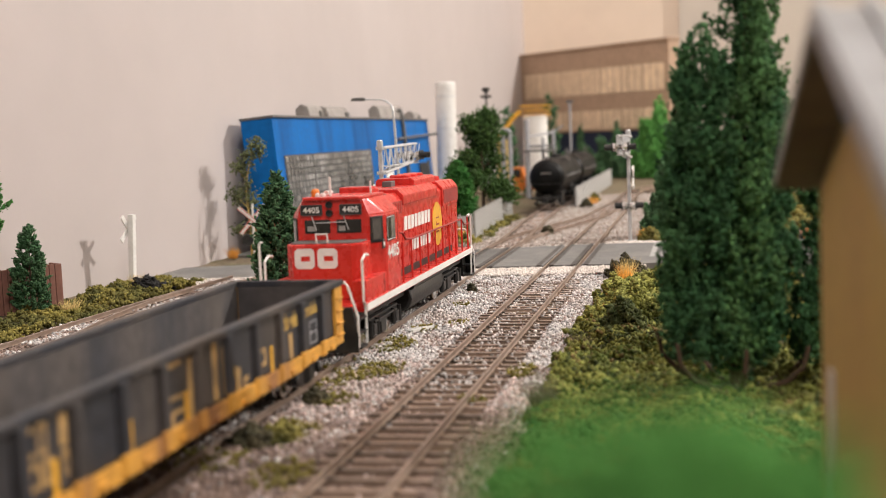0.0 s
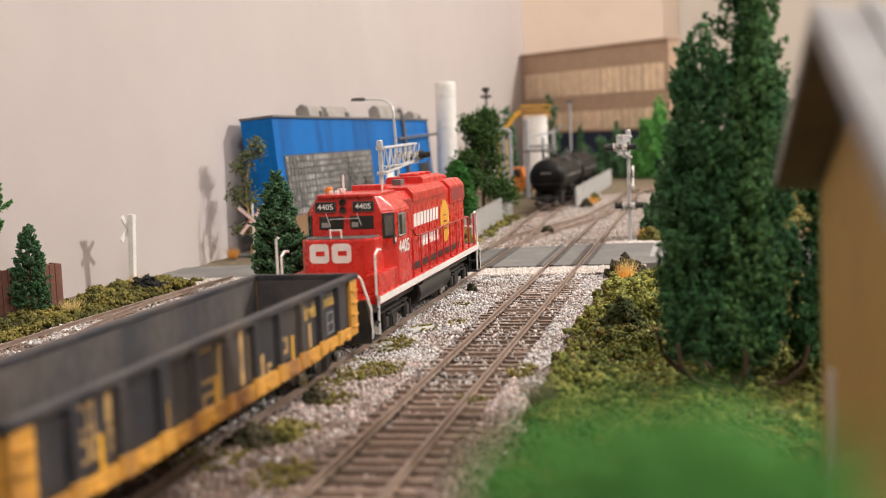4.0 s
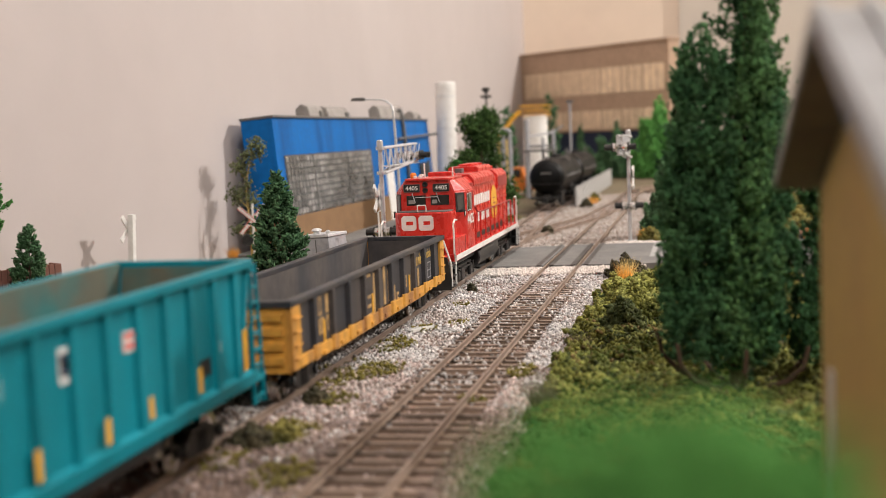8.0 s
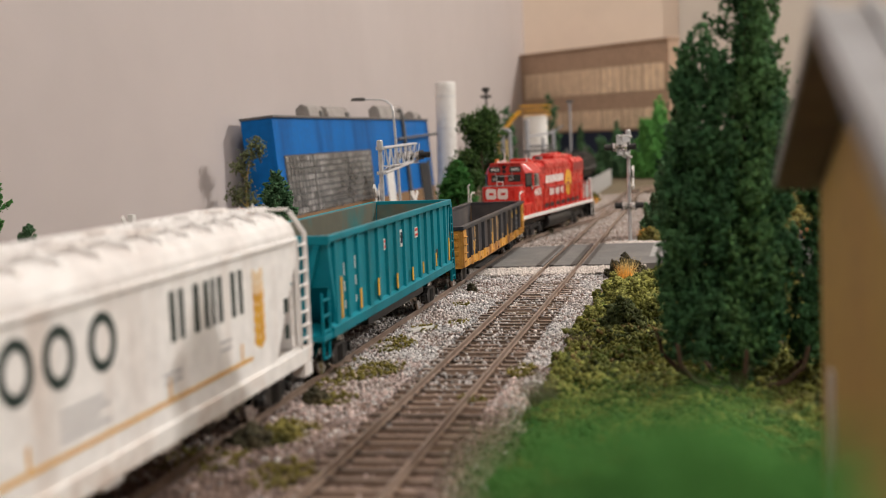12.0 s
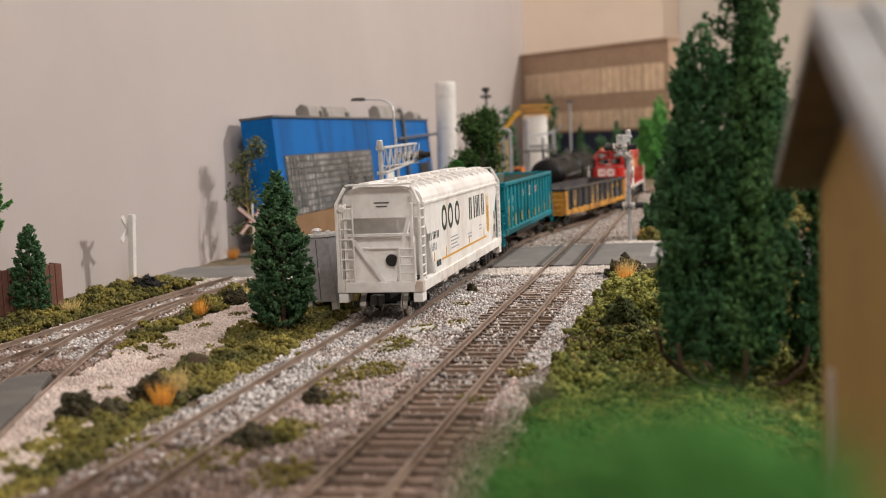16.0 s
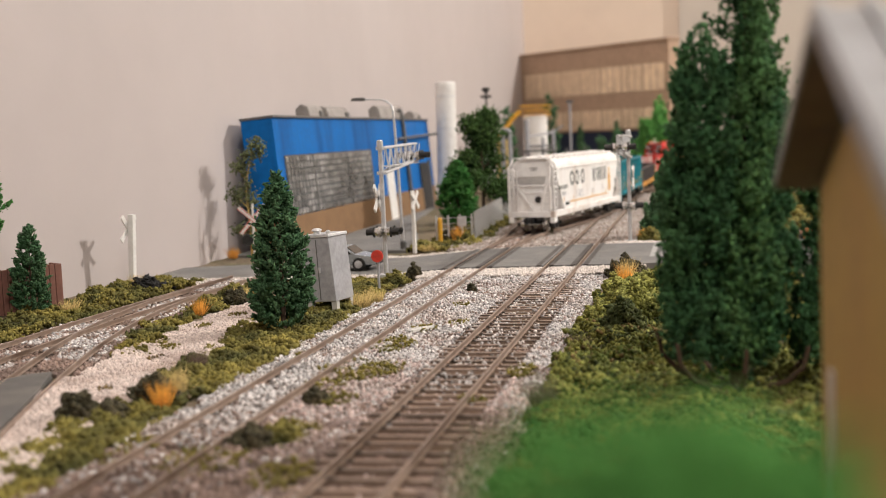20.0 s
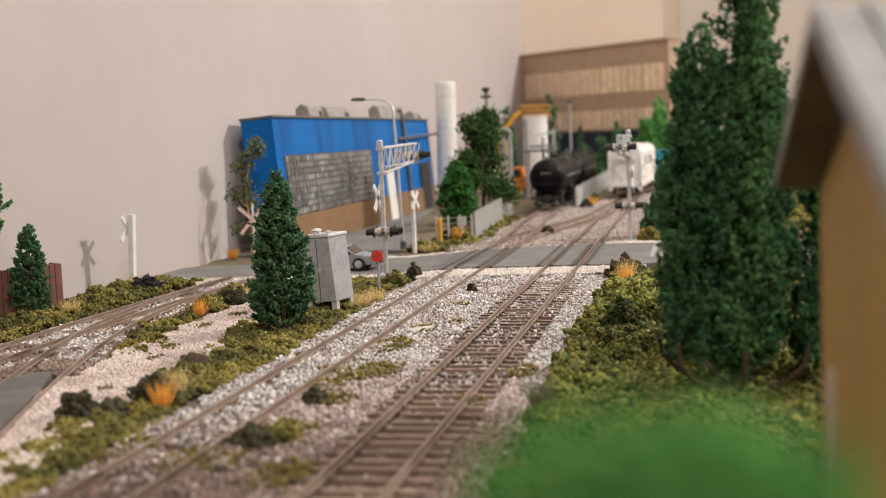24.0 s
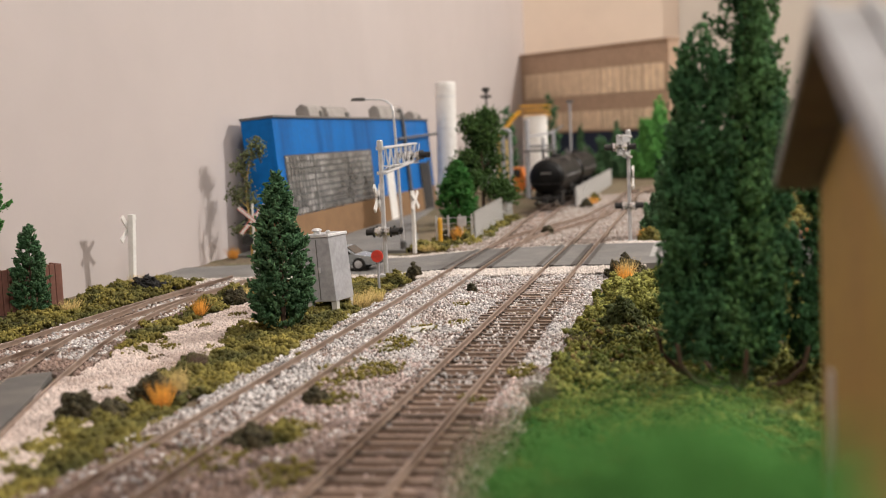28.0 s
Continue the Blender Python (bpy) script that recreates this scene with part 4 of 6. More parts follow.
    part("air_intake", prism(B(), [(-12.9, 46.4), (12.9, 46.4), (12.9, 50.2), (10.4, 52.7), (-10.4, 52.7), (-12.9, 50.2)], -20, 43, "y", 0.5), "red", t)
    part("radiator", prism(B(), [(-13.0, 41), (13.0, 41), (13.0, 49.4), (10.4, 52.2), (-10.4, 52.2), (-13.0, 49.4)], 54, 88, "y", 0.5), "red", t)
    part("dynamic_brake", prism(B(), [(-8.5, 52), (8.5, 52), (8.5, 54.6), (7.2, 55.6), (-7.2, 55.6), (-8.5, 54.6)], 18, 60, "y", 0.4), "red", t)
    for y0 in (-30, 70, 82):
        bm = lathe(B(), [(5.6, 0), (5.6, 1.8), (5.0, 2.4), (0.8, 2.6)], (0, y0, 51.6), "z", 20)
        part("roof_fan", bm, "red", t)
    for y0 in (28, 40, 52):
        part("roof_fan", lathe(B(), [(4.6, 0), (4.6, 0.9), (4.0, 1.3), (0.8, 1.4)], (0, y0, 55.5), "z", 20), "red", t)
    part("exhaust", box(B(), -2, 2, 4, 11, 52.3, 55.0, 0.4), "grey_dark", t)
    bm = box(B(), -6, 6, -44, -36, 51.0, 55.0, 0.5)
    part("roof_box", bm, "red", t)
    for s in (-1, 1):
        g = part("intake_grille", prism(B(), [(-45, 43.5), (-21, 43.5), (-21, 48.2), (-45, 48.2)], *sorted((s * 12.2, s * 12.5)), "x"), "red_dark", t)
        for k in range(7):
            part("slat", box(B(), *sorted((s * 12.5, s * 12.62)), -44 + k * 3.3, -42.8 + k * 3.3, 44, 47.8), "red", g)
        part("sill_louvre", box(B(), *sorted((s * 12.42, s * 12.55)), -36, 73, 19.0, 21.8), "black", t, "dark louvred strip above the walkway")
        for k in range(18):
            part("door_latch", box(B(), *sorted((s * 12.4, s * 12.75)), -41 + k * 7.3, -40.3 + k * 7.3, 25.5 + 9 * (k % 2), 26.6 + 9 * (k % 2)), "red", t)
        part("radiator_grille", box(B(), *sorted((s * 12.95, s * 13.15)), 56, 88.4, 42.4, 48.4), "red_dark", t)
        for k in range(12):
            y0 = -43 + k * 10.8
            part("hood_door", box(B(), *sorted((s * 12.18, s * 12.4)), y0, y0 + 9.8, 20, 41.5, 0.1), "red", t)
        # road name as plain bars, and the emblem
        xs = sorted((s * 12.42, s * 12.52))
        for z0, z1, n, y0, y1 in ((36.2, 41.6, 8, -19.5, 29.0), (27.2, 32.2, 7, -10.5, 28.0)):
            w_ = (y1 - y0) / n
            for k in range(n):
                a, lean_ = y0 + k * w_ + 0.35, 0.7
                b, top = a + w_ - 0.8, z1 - 0.6 * (n == 7 and k > 0)
                o = [(a, z0), (b - 0.5, z0), (b - 0.5 + lean_, top), (a + lean_, top)]
                part("letter_bar", prism(B(), o, *xs, "x"), "white", t, "plain white painted bar")
        bm = lathe(B(), [(1.0, 0.0), (1.0, 0.25)], (0, 0, 0), "x", 28)
        bmesh.ops.scale(bm, vec=(s, 9.6, 9.7), verts=bm.verts)
        bmesh.ops.translate(bm, vec=(s * 12.42, 42.2, 34.2), verts=bm.verts)
        em = part("emblem", bm, "gold", t, "yellow oval emblem")
        for z0, z1, w_ in ((36.6, 37.2, 6), (33.6, 34.4, 7), (30.6, 31.2, 5)):
            part("emblem_bar", box(B(), *sorted((s * 12.6, s * 12.74)), 42.2 - w_ / 2, 42.2 + w_ / 2, z0, z1), "red_dark", em)
    # handrails
    for s in (-1, 1):
        x = s * 16.6
        part("handrail", tube(B(), [(x, -44, 37.5), (x, -39, 37), (x, -34, 34.2), (x, -24, 33.4), (x, 76, 33.4), (x, 84, 30.2), (x, 95, 30)], 0.42, 6), "red_dark", t)
        for k in range(10):
            part("stanchion", tube(B(), [(x, -40 + k * 14.6, 17.8), (x, -40 + k * 14.6, 33.6)], 0.42, 6), "red", t)
        for e in (-1, 1):
            y = e * 104.5
            part("grab_iron", tube(B(), [(s * 16.8, y, 5), (s * 16.8, y, 15), (s * 13.6, y, 25.6), (s * 12.6, y, 26.4), (s * 6.5, y, 26.4)], 0.5, 6), "white", t, "white end handrail")
            part("grab_iron", tube(B(), [(s * 17, e * 95.5, 5), (s * 17, e * 95.5, 17), (s * 17, e * 97.5, 19), (s * 17, e * 97.5, 33), (s * 17, e * 94, 34.5), (s * 17, e * 90, 34)], 0.5, 6), "white", t, "white step handrail")
    part("grab_iron", tube(B(), [(-16.6, -103, 17.0), (-16.6, -103, 39.4), (-15.6, -103, 40.2)], 0.5, 6), "white", t, "white corner post")
    part("end_rail", tube(B(), [(-13, -104.5, 26.4), (13, -104.5, 26.4)], 0.5, 6), "white", t)
    part("nose_grab", tube(B(), [(-2, -86.5, 38), (-2, -87, 41), (2, -87, 41), (2, -86.5, 38)], 0.4, 6), "white", t)
    # fuel tank and gear under the frame
    part("fuel_tank", prism(B(), [(-15.2, 9.0), (-13.6, 5.6), (-9.5, 3.6), (9.5, 3.6), (13.6, 5.6), (15.2, 9.0), (14.4, 12.5), (11, 14.6), (-11, 14.6), (-14.4, 12.5)], -22, 40, "y", 1.2), "dusty_black", t)
    for s in (-1, 1):
        part("air_reservoir", tube(B(), [(s * 14, -20, 14.4), (s * 14, 38, 14.4)], 1.8, 12), "black", t)
    part("underframe", box(B(), -12, 12, -92, 94, 11, 15.4), "black", t)
    WHEELS[t] = []
    for y in (-59.5, 59.5):
        WHEELS[t] += freight_truck(t, y, 5.8, 31.5, True)
    return t


def gondola():
    t = thing("gondola_car", (-GAP, 253, 0), "weathered black gondola wagon with yellow sill and ends, empty", "freight wagon")
    L = 100.5
    part("floor", box(B(), -17, 17, -L + 1, L - 1, 12.2, 14), "gon_inside", t)
    for s in (-1, 1):
        x0, x1 = sorted((s * 15.9, s * 17.0))
        part("side_sheet", box(B(), x0, x1, -L + 1, L - 1, 11, 28.6), "gon_black", t)
        x2, x3 = sorted((s * 15.7, s * 15.88))
        part("side_lining", box(B(), x2, x3, -L + 2.2, L - 2.2, 14, 28.4), "gon_inside", t)
        x0, x1 = sorted((s * 15.6, s * 18.3))
        part("top_chord", box(B(), x0, x1, -L, L, 28.2, 30.0, 0.35), "gon_black", t)
        x0, x1 = sorted((s * 16.9, s * 17.9))
        part("sill", prism(B(), [(-L + 1, 13.6), (-L + 1, 10.4), (-72, 10.4), (-60, 9.4), (60, 9.4), (72, 10.4), (L - 1, 10.4), (L - 1, 13.6)], x0, x1, "x", 0.2), "gon_yellow", t, "faded yellow side sill")
        for k in range(10):
            y = -80.2 + k * 17.82
            bm = prism(B(), [(s * 17.0, y - 2.3), (s * 18.4, y - 1.2), (s * 18.4, y + 1.2), (s * 17.0, y + 2.3)], 12.9, 28.3, "z", 0.2)
            part("side_post", bm, "gon_black", t)
            part("post_foot", prism(B(), [(s * 17.8, y - 2.6), (s * 18.6, y - 1.5), (s * 18.6, y + 1.5), (s * 17.8, y + 2.6)], 10.2, 14.6, "z", 0.2), "gon_yellow", t)
            part("tie_hook", box(B(), *sorted((s * 17.8, s * 18.4)), y + 6.4, y + 10.6, 10.2, 11.4, 0.15), "gon_yellow", t)
        for y in (-69.4, -41.3, -14.7, 12.3, 38.7, 64.4):
            part("reflector", box(B(), *sorted((s * 17.0, s * 17.2)), y - 0.9, y + 0.9, 13.2, 20.2), "gold", t, "yellow reflector stripe")
        for e in (-1, 1):
            y0, y1 = sorted((e * (L - 7.5), e * (L - 0.2)))
            part("corner_panel", box(B(), *sorted((s * 16.9, s * 18.0)), y0, y1, 10.6, 28.3, 0.2), "gon_yellow", t, "yellow corner panel")
            lad = B()
            for z in (13.5, 17.2, 21, 24.8):
                tube(lad, [(s * 17.9, e * (L - 6.6), z), (s * 18.5, e * (L - 6.6), z), (s * 18.5, e * (L - 1.4), z), (s * 17.9, e * (L - 1.4), z)], 0.3, 6)
            part("rung", lad, "gon_yellow", t)
        # faded lettering as plain bars
        xs = sorted((s * 17.0, s * 17.1))
        rows = ((-78.9, 3.2, 21.8, 27.4, 1), (-74.5, 3.3, 21.8, 27.4, 2), (-67.2, 3.1, 21.8, 27.4, 0), (-62.9, 3.7, 21.8, 27.4, 2), (-77.6, 2.4, 16.2, 21.0, 1), (-74.4, 1.2, 16.2, 21.0, 0), (-72.4, 2.6, 16.2, 21.0, 2), (-66.6, 2.4, 16.2, 21.0, 2), (-62.4, 2.8, 16.2, 21.0, 1),
                (-24.0, 7.6, 19.2, 27.5, 1), (-22.4, 6.2, 13.0, 17.2, 1), (-13.3, 2.2, 13.5, 27.0, 0), (-9.4, 4.2, 19.0, 23.2, 1), (0.2, 2.9, 14.4, 28.2, 0), (6.4, 3.1, 14.4, 26.0, 0), (14.4, 2.4, 13.0, 19.2, 0), (18.6, 3.2, 13.0, 16.2, 1), (29.8, 5.0, 16.2, 20.8, 2), (52.8, 2.6, 14.0, 21.0, 0))
        for text, u0, u1 in (("nation", 46.9, 53.9), ("wide", 54.7, 60.0), ("gondola", 64.9, 77.8)):
            words("lettering", text, "gon_worn", t, "x" if s > 0 else "-x", s * 17.02, u0, u1, 22.2, 26.9, "faded yellow lettering")
        for y, w, z0, z1, form in rows:
            bm = B()
            bar = min(1.1, w * 0.32) if form else w
            box(bm, *xs, y, y + bar, z0, z1)
            if form:
                box(bm, *xs, y + bar, y + w, z1 - 1.1, z1)
                box(bm, *xs, y + bar, y + w, z0, z0 + 1.1)
            if form == 2:
                box(bm, *xs, y + w - bar, y + w, z0 + 1.1, z1 - 1.1)
            part("letter_bar", bm, "gon_letter", t, "faded yellow bar")
        bm = B()
        for z in (16.5, 19.5, 22.6):
            box(bm, *xs, 70.5, 77, z - 1.5, z - 1.15)
        box(bm, *xs, 70.5, 70.9, 15, 21.4)
        box(bm, *xs, 76.6, 77, 15, 21.4)
        part("data_panel", bm, "grey", t)
    for e in (-1, 1):
        y0, y1 = sorted((e * (L - 1.2), e * L))
        part("end_sheet", box(B(), -17, 17, y0, y1, 10, 28.4), "gon_yellow", t, "faded yellow ribbed end")
        for z in (13.5, 17.5, 21.5, 25.5):
            y2, y3 = sorted((e * L, e * (L + 1.0)))
            part("end_rib", box(B(), -15.5, 15.5, y2, y3, z - 1.1, z + 1.1, 0.3), "gon_yellow", t)
        y0, y1 = sorted((e * (L - 1.6), e * (L + 0.8)))
        part("end_chord", box(B(), -18.3, 18.3, y0, y1, 28.2, 30.0, 0.3), "gon_black", t)
        y0, y1 = sorted((e * (L - 1.5), e * (L - 1.3)))
        part("end_lining", box(B(), -15.6, 15.6, y0, y1, 14, 28.4), "gon_inside", t)
        coupler(t, e * L, e, 8.6, 5.5)
    part("centre_sill", box(B(), -3.5, 3.5, -L + 2, L - 2, 8, 12.2), "black", t)
    WHEELS[t] = freight_truck(t, -78) + freight_truck(t, 78)
    return t


def teal_wagon():
    t = thing("open_hopper_car", (-GAP, 33, 0), "teal high-sided open wagon with ribbed sides, empty", "freight wagon")
    L = 91.0
    part("floor", box(B(), -15.3, 15.3, -L + 20, L - 20, 14.5, 16.4), "teal_inside", t)
    for s in (-1, 1):
        x0, x1 = sorted((s * 16.0, s * 16.95))
        part("side_sheet", prism(B(), [(-L, 43.4), (-L + 7, 16), (L - 7, 16), (L, 43.4)], x0, x1, "x"), "teal", t)
        part("side_lining", prism(B(), [(-L + 2, 44.3), (-L + 9.5, 17), (L - 9.5, 17), (L - 2, 44.3)], *sorted((s * 15.4, s * 16.88)), "x", 0.2), "teal_inside", t)
        part("top_chord", box(B(), *sorted((s * 16.9, s * 18.5)), -L - 0.5, L + 0.5, 42.4, 44.6, 0.4), "teal", t)
        part("sill", prism(B(), [(s * 16.4, 13.0), (s * 18.0, 13.4), (s * 18.4, 16.6), (s * 16.6, 17.6)], -L + 1, L - 1, "y", 0.2), "teal", t)
        part("sill_gear", box(B(), *sorted((s * 10, s * 15.5)), -42, 42, 9.5, 14.6, 0.4), "dusty_black", t)
        for k in range(14):
            y = -L + 7.4 + k * 12.7
            part("side_post", prism(B(), [(s * 16.8, y - 1.9), (s * 18.0, y - 1.2), (s * 18.0, y + 1.2), (s * 16.8, y + 1.9)], 16.6, 42.7, "z", 0.2), "teal", t)
        for y, z0, z1 in ((-80, 18, 31), (-58.5, 18, 24.5), (-36, 19, 25), (-9.5, 18, 23.5), (14.8, 18, 23), (33, 18.5, 23), (57.5, 18.5, 24), (84.5, 18, 28)):
            part("reflector", box(B(), *sorted((s * 18.0, s * 18.25)), y - 0.9, y + 0.9, z0, z1), "gold", t, "yellow reflector stripe")
        for y, c in ((-20.5, "sign_red"), (27.5, "sign_red")):
            pl = part("label_plate", box(B(), *sorted((s * 17.0, s * 17.2)), y - 3, y + 3, 33.4, 37.4), "white", t, "small white and red label")
            for z in (34.0, 36.0):
                part("label_bar", box(B(), *sorted((s * 17.2, s * 17.28)), y - 2.6, y + 2.6, z, z + 1.0), c, pl)
        pl = part("label_plate", box(B(), *sorted((s * 17.0, s * 17.2)), 0.6, 5.6, 32.2, 38.6), "white", t, "small white and blue label")
        part("label_bar", box(B(), *sorted((s * 17.2, s * 17.28)), 1.0, 5.2, 33.5, 37.6), "navy", pl)
        part("label_bar", box(B(), *sorted((s * 17.2, s * 17.28)), 1.4, 4.8, 35.2, 36.4), "white", pl)
        bm = box(B(), *sorted((s * 17.0, s * 17.1)), 60, 66, 21, 25)
        part("data_plate", bm, "dusty_black", t)
        for y, w, z0, z1 in ((-73.5, 4.5, 30.5, 34.5), (-61, 4.5, 31.5, 35.5), (-73.5, 4.5, 25.4, 28.6), (-61, 4.5, 26, 29.2), (-73.5, 3.4, 20, 22.6), (-61, 3.6, 20.5, 22.6), (70, 2.4, 25, 27.4)):
            part("letter_bar", box(B(), *sorted((s * 17.0, s * 17.1)), y, y + w, z0, z1), "white", t, "plain pale bar")
        for e in (s,):
            ladder(t, ((s * 17.6, e * (L - 0.6), 8), (s * 17.6, e * (L + 0.4), 43.5)), ((s * 17.6, e * (L + 6.2), 8), (s * 17.6, e * (L + 3.8), 43.0)), 9, "teal", 0.5)
    for e in (-1, 1):
        y0, y1 = sorted((e * (L - 1.2), e * L))
        part("end_sheet", prism(B(), [(e * L, 43.2), (e * (L - 3.6), 28.5), (e * (L - 4.8), 28.5), (e * (L - 1.2), 43.2)], -16.4, 16.4, "x"), "teal", t)
        part("slope_sheet", prism(B(), [(e * (L - 3.7), 28.4), (e * (L - 20), 15), (e * (L - 21.2), 15), (e * (L - 4.9), 28.4)], -15.9, 15.9, "x"), "teal", t, "teal sheet sloping in under the end")
        part("end_lining", prism(B(), [(e * (L - 1.3), 43.2), (e * (L - 5.0), 28.3), (e * (L - 5.3), 28.3), (e * (L - 1.6), 43.2)], -15.3, 15.3, "x"), "teal_inside", t)
        part("end_chord", box(B(), -18.4, 18.4, *sorted((e * (L - 1.6), e * (L + 1))), 41.6, 44.6, 0.4), "teal", t)
        part("label_plate", box(B(), 2.5, 8.5, *sorted((e * (L - 1.0), e * (L - 0.2))), 36.2, 39.8), "vent_grey", t, "small faded label")
        for s in (-1, 1):
            part("end_brace", prism(B(), [(s * 13.4, 41.6), (s * 15.4, 41.6), (s * 8.0, 15.2), (s * 5.4, 15.2)], *sorted((e * (L - 0.6), e * (L + 0.8))), "y", 0.2), "teal", t, "diagonal end brace")
            part("corner_gusset", prism(B(), [(e * L, 41.8), (e * (L - 7), 15.4), (e * (L - 9), 15.4), (e * (L - 2), 41.8)], *sorted((s * 16.2, s * 17.6)), "x", 0.2), "teal", t)
            ladder(t, ((s * 17.2, e * (L + 6.4), 14), (s * 17.2, e * (L + 6.4), 28)), ((s * 17.2, e * (L - 0.5), 14), (s * 17.2, e * (L - 0.5), 28)), 3, "teal", 0.5, "end_rail")
            part("step", tube(B(), [(s * 17, e * (L + 6), 14), (s * 17, e * (L + 6), 8.4), (s * 17, e * (L + 0.5), 8.4), (s * 17, e * (L + 0.5), 14)], 0.5, 6), "teal", t)
        part("platform", box(B(), -17.8, 17.8, *sorted((e * (L - 20), e * (L + 7.6))), 13.6, 15.4, 0.3), "teal", t)
        part("brake_staff", tube(B(), [(e * -9, e * (L + 5), 15), (e * -9, e * (L + 5), 23)], 0.5, 6), "teal", t)
        coupler(t, e * (L + 3), e, 8.6, 6.0)
    part("centre_sill", box(B(), -3.5, 3.5, -L - 4, L + 4, 8, 14.6), "black", t)
    WHEELS[t] = freight_truck(t, -68) + freight_truck(t, 68)
    return t


def covered_hopper():
    t = thing("covered_hopper_car", (-GAP, -178.5, 0), "weathered white covered grain hopper wagon with dark lettering", "freight wagon")
    L = 99.5
    # body: sides with sloping lower ends, rounded shoulders
    part("body", prism(B(), [(-90, 46), (-90, 40), (-71, 15), (71, 15), (90, 40), (90, 46)], -17.2, 17.2, "x", 0.4), "hopper_white", t)
    sh = [(-17.2, 45.6), (-17.0, 48.2), (-15.8, 50.6), (-13.4, 52.4), (-9, 53.4), (9, 53.4), (13.4, 52.4), (15.8, 50.6), (17.0, 48.2), (17.2, 45.6)]
    part("roof", prism(B(), sh, -91, 91, "y", 0.3), "hopper_roof", t)
    for s in (-1, 1):
        part("eave", box(B(), *sorted((s * 17.0, s * 17.8)), -91, 91, 45.4, 46.6, 0.2), "hopper_white", t)
        part("side_sill", box(B(), *sorted((s * 14.5, s * 17.9)), -L, L - 1.5, 10.8, 15.2, 0.3), "hopper_sill", t)
        for k in range(15):
            part("roof_rib", prism(B(), [(s * 12.4, 52.6), (s * 17.4, 46.4), (s * 17.7, 46.4), (s * 12.8, 53.2)], -88 + k * 12.5, -87.2 + k * 12.5, "y"), "hopper_white", t)
        # name as plain dark oval rings and upright bars
        for y in (-50.5, -36.8, -21.1):
            bm = B()
            n = 28
            ring = [[bm.verts.new((s * (17.22 + q), y + ry * math.cos(6.2832 * k / n), 37.2 + rz * math.sin(6.2832 * k / n))) for k in range(n)] for ry, rz, q in ((5.4, 5.7, 0), (5.4, 5.7, .08), (3.3, 3.6, .08), (3.3, 3.6, 0))]
            for r0, r1 in zip(ring, ring[1:] + ring[:1]):
                for k in range(n):
                    bm.faces.new((r0[k], r0[(k + 1) % n], r1[(k + 1) % n], r1[k]))
            bmesh.ops.recalc_face_normals(bm, faces=bm.faces)
            part("letter_ring", bm, "letter_dark", t, "plain dark green oval ring")
        for y, w in ((8.4, 2.6), (13.0, 2.4), (20.8, 2.6), (26.4, 2.5), (30.6, 2.0), (34.4, 2.4), (42.4, 2.6), (47.2, 2.4)):
            char_row(t, "letter_bar", s * 17.22, [y], 31.7, 42.5, "letter_dark", w, "plain dark green upright bar")
        for k in range(8):
            char_row(t, "small_bar", s * 17.22, [-84.5 + k * 2.7 + 1.4 * (k > 2)], 29.8, 33.0, "letter_dark", 1.2)
        for k in range(4):
            char_row(t, "small_bar", s * 17.22, [-78 + k * 2.7], 25.0, 28.2, "grey", 1.2)
        for y in (-69.5, -64.5):
            char_row(t, "data_panel", s * 17.22, [y], 17.6, 20.2, "letter_dark", 4.0)
        for y, z, w in ((-38, 27, 16), (-38, 25.4, 18), (-38, 23.8, 14), (-38, 22.2, 18), (4, 25, 9), (4, 23.4, 9), (34, 26.6, 7), (34, 24.8, 7)):
            char_row(t, "small_bar", s * 17.22, [y], z, z + 0.5, "grey", w)
        # gold line and ear of grain
        char_row(t, "gold_line", s * 17.22, [-58], 19.3, 20.2, "gold", 112, "faded gold stripe")
        for y in (-74, -49, 6, 47):
            char_row(t, "gold_line", s * 17.22, [y], 20.2, 24.4, "gold", 0.9)
        for k in range(7):
            bm = B()
            z = 21.2 + k * 2.75
            prism(bm, [(56.3, z + 1.7), (60, z), (63.7, z + 1.7), (63.3, z + 4.0), (60, z + 2.4), (56.7, z + 4.0)], *sorted((s * 17.22, s * 17.3)), "x")
            part("grain_mark", bm, "gold" if k < 5 else "gold_pale", t, "gold chevron")
        for z in (20, 27):
            char_row(t, "data_panel", s * 17.22, [78.5], z, z + 4, "letter_dark", 3.4)
        # corner ladders
        for e in (-1, 1):
            ladder(t, ((s * 17.4, e * (L - 8.5), 12), (s * 17.4, e * (L - 8.5), 46)), ((s * 17.4, e * (L - 1), 12), (s * 17.4, e * (L - 1), 46)), 9, "hopper_white", 0.45)
            part("corner_post", tube(B(), [(s * 17.2, e * (L - 1), 12), (s * 17.2, e * (L - 1), 47), (s * 13.8, e * (L - 3), 53.4)], 0.8, 6), "hopper_white", t)
            part("step", box(B(), *sorted((s * 13.6, s * 17.6)), *sorted((e * (L - 7), e * (L - 0.4))), 6.8, 10.7, 0.4), "hopper_white", t)
            part("end_brace", prism(B(), [(0.2, 15), (2.0, 15), (-10.6, 32.6), (-12.4, 32.6)] if s * e > 0 else [(4.6, 15), (6.4, 15), (13.6, 42), (11.9, 42)], *sorted((e * (L - 4), e * (L - 1.9))), "y", 0.2), "hopper_white", t)
            part("end_column", box(B(), *sorted((s * 13.2, s * 14.4)), *sorted((e * (L - 2.2), e * (L - 0.8))), 14.5, 47, 0.2), "hopper_white", t)
        for k in range(4):
            part("outlet_gear", box(B(), *sorted((s * 6, s * 15.5)), -48 + k * 27, -40 + k * 27, 8.2, 12.6, 0.6), "hopper_white", t)
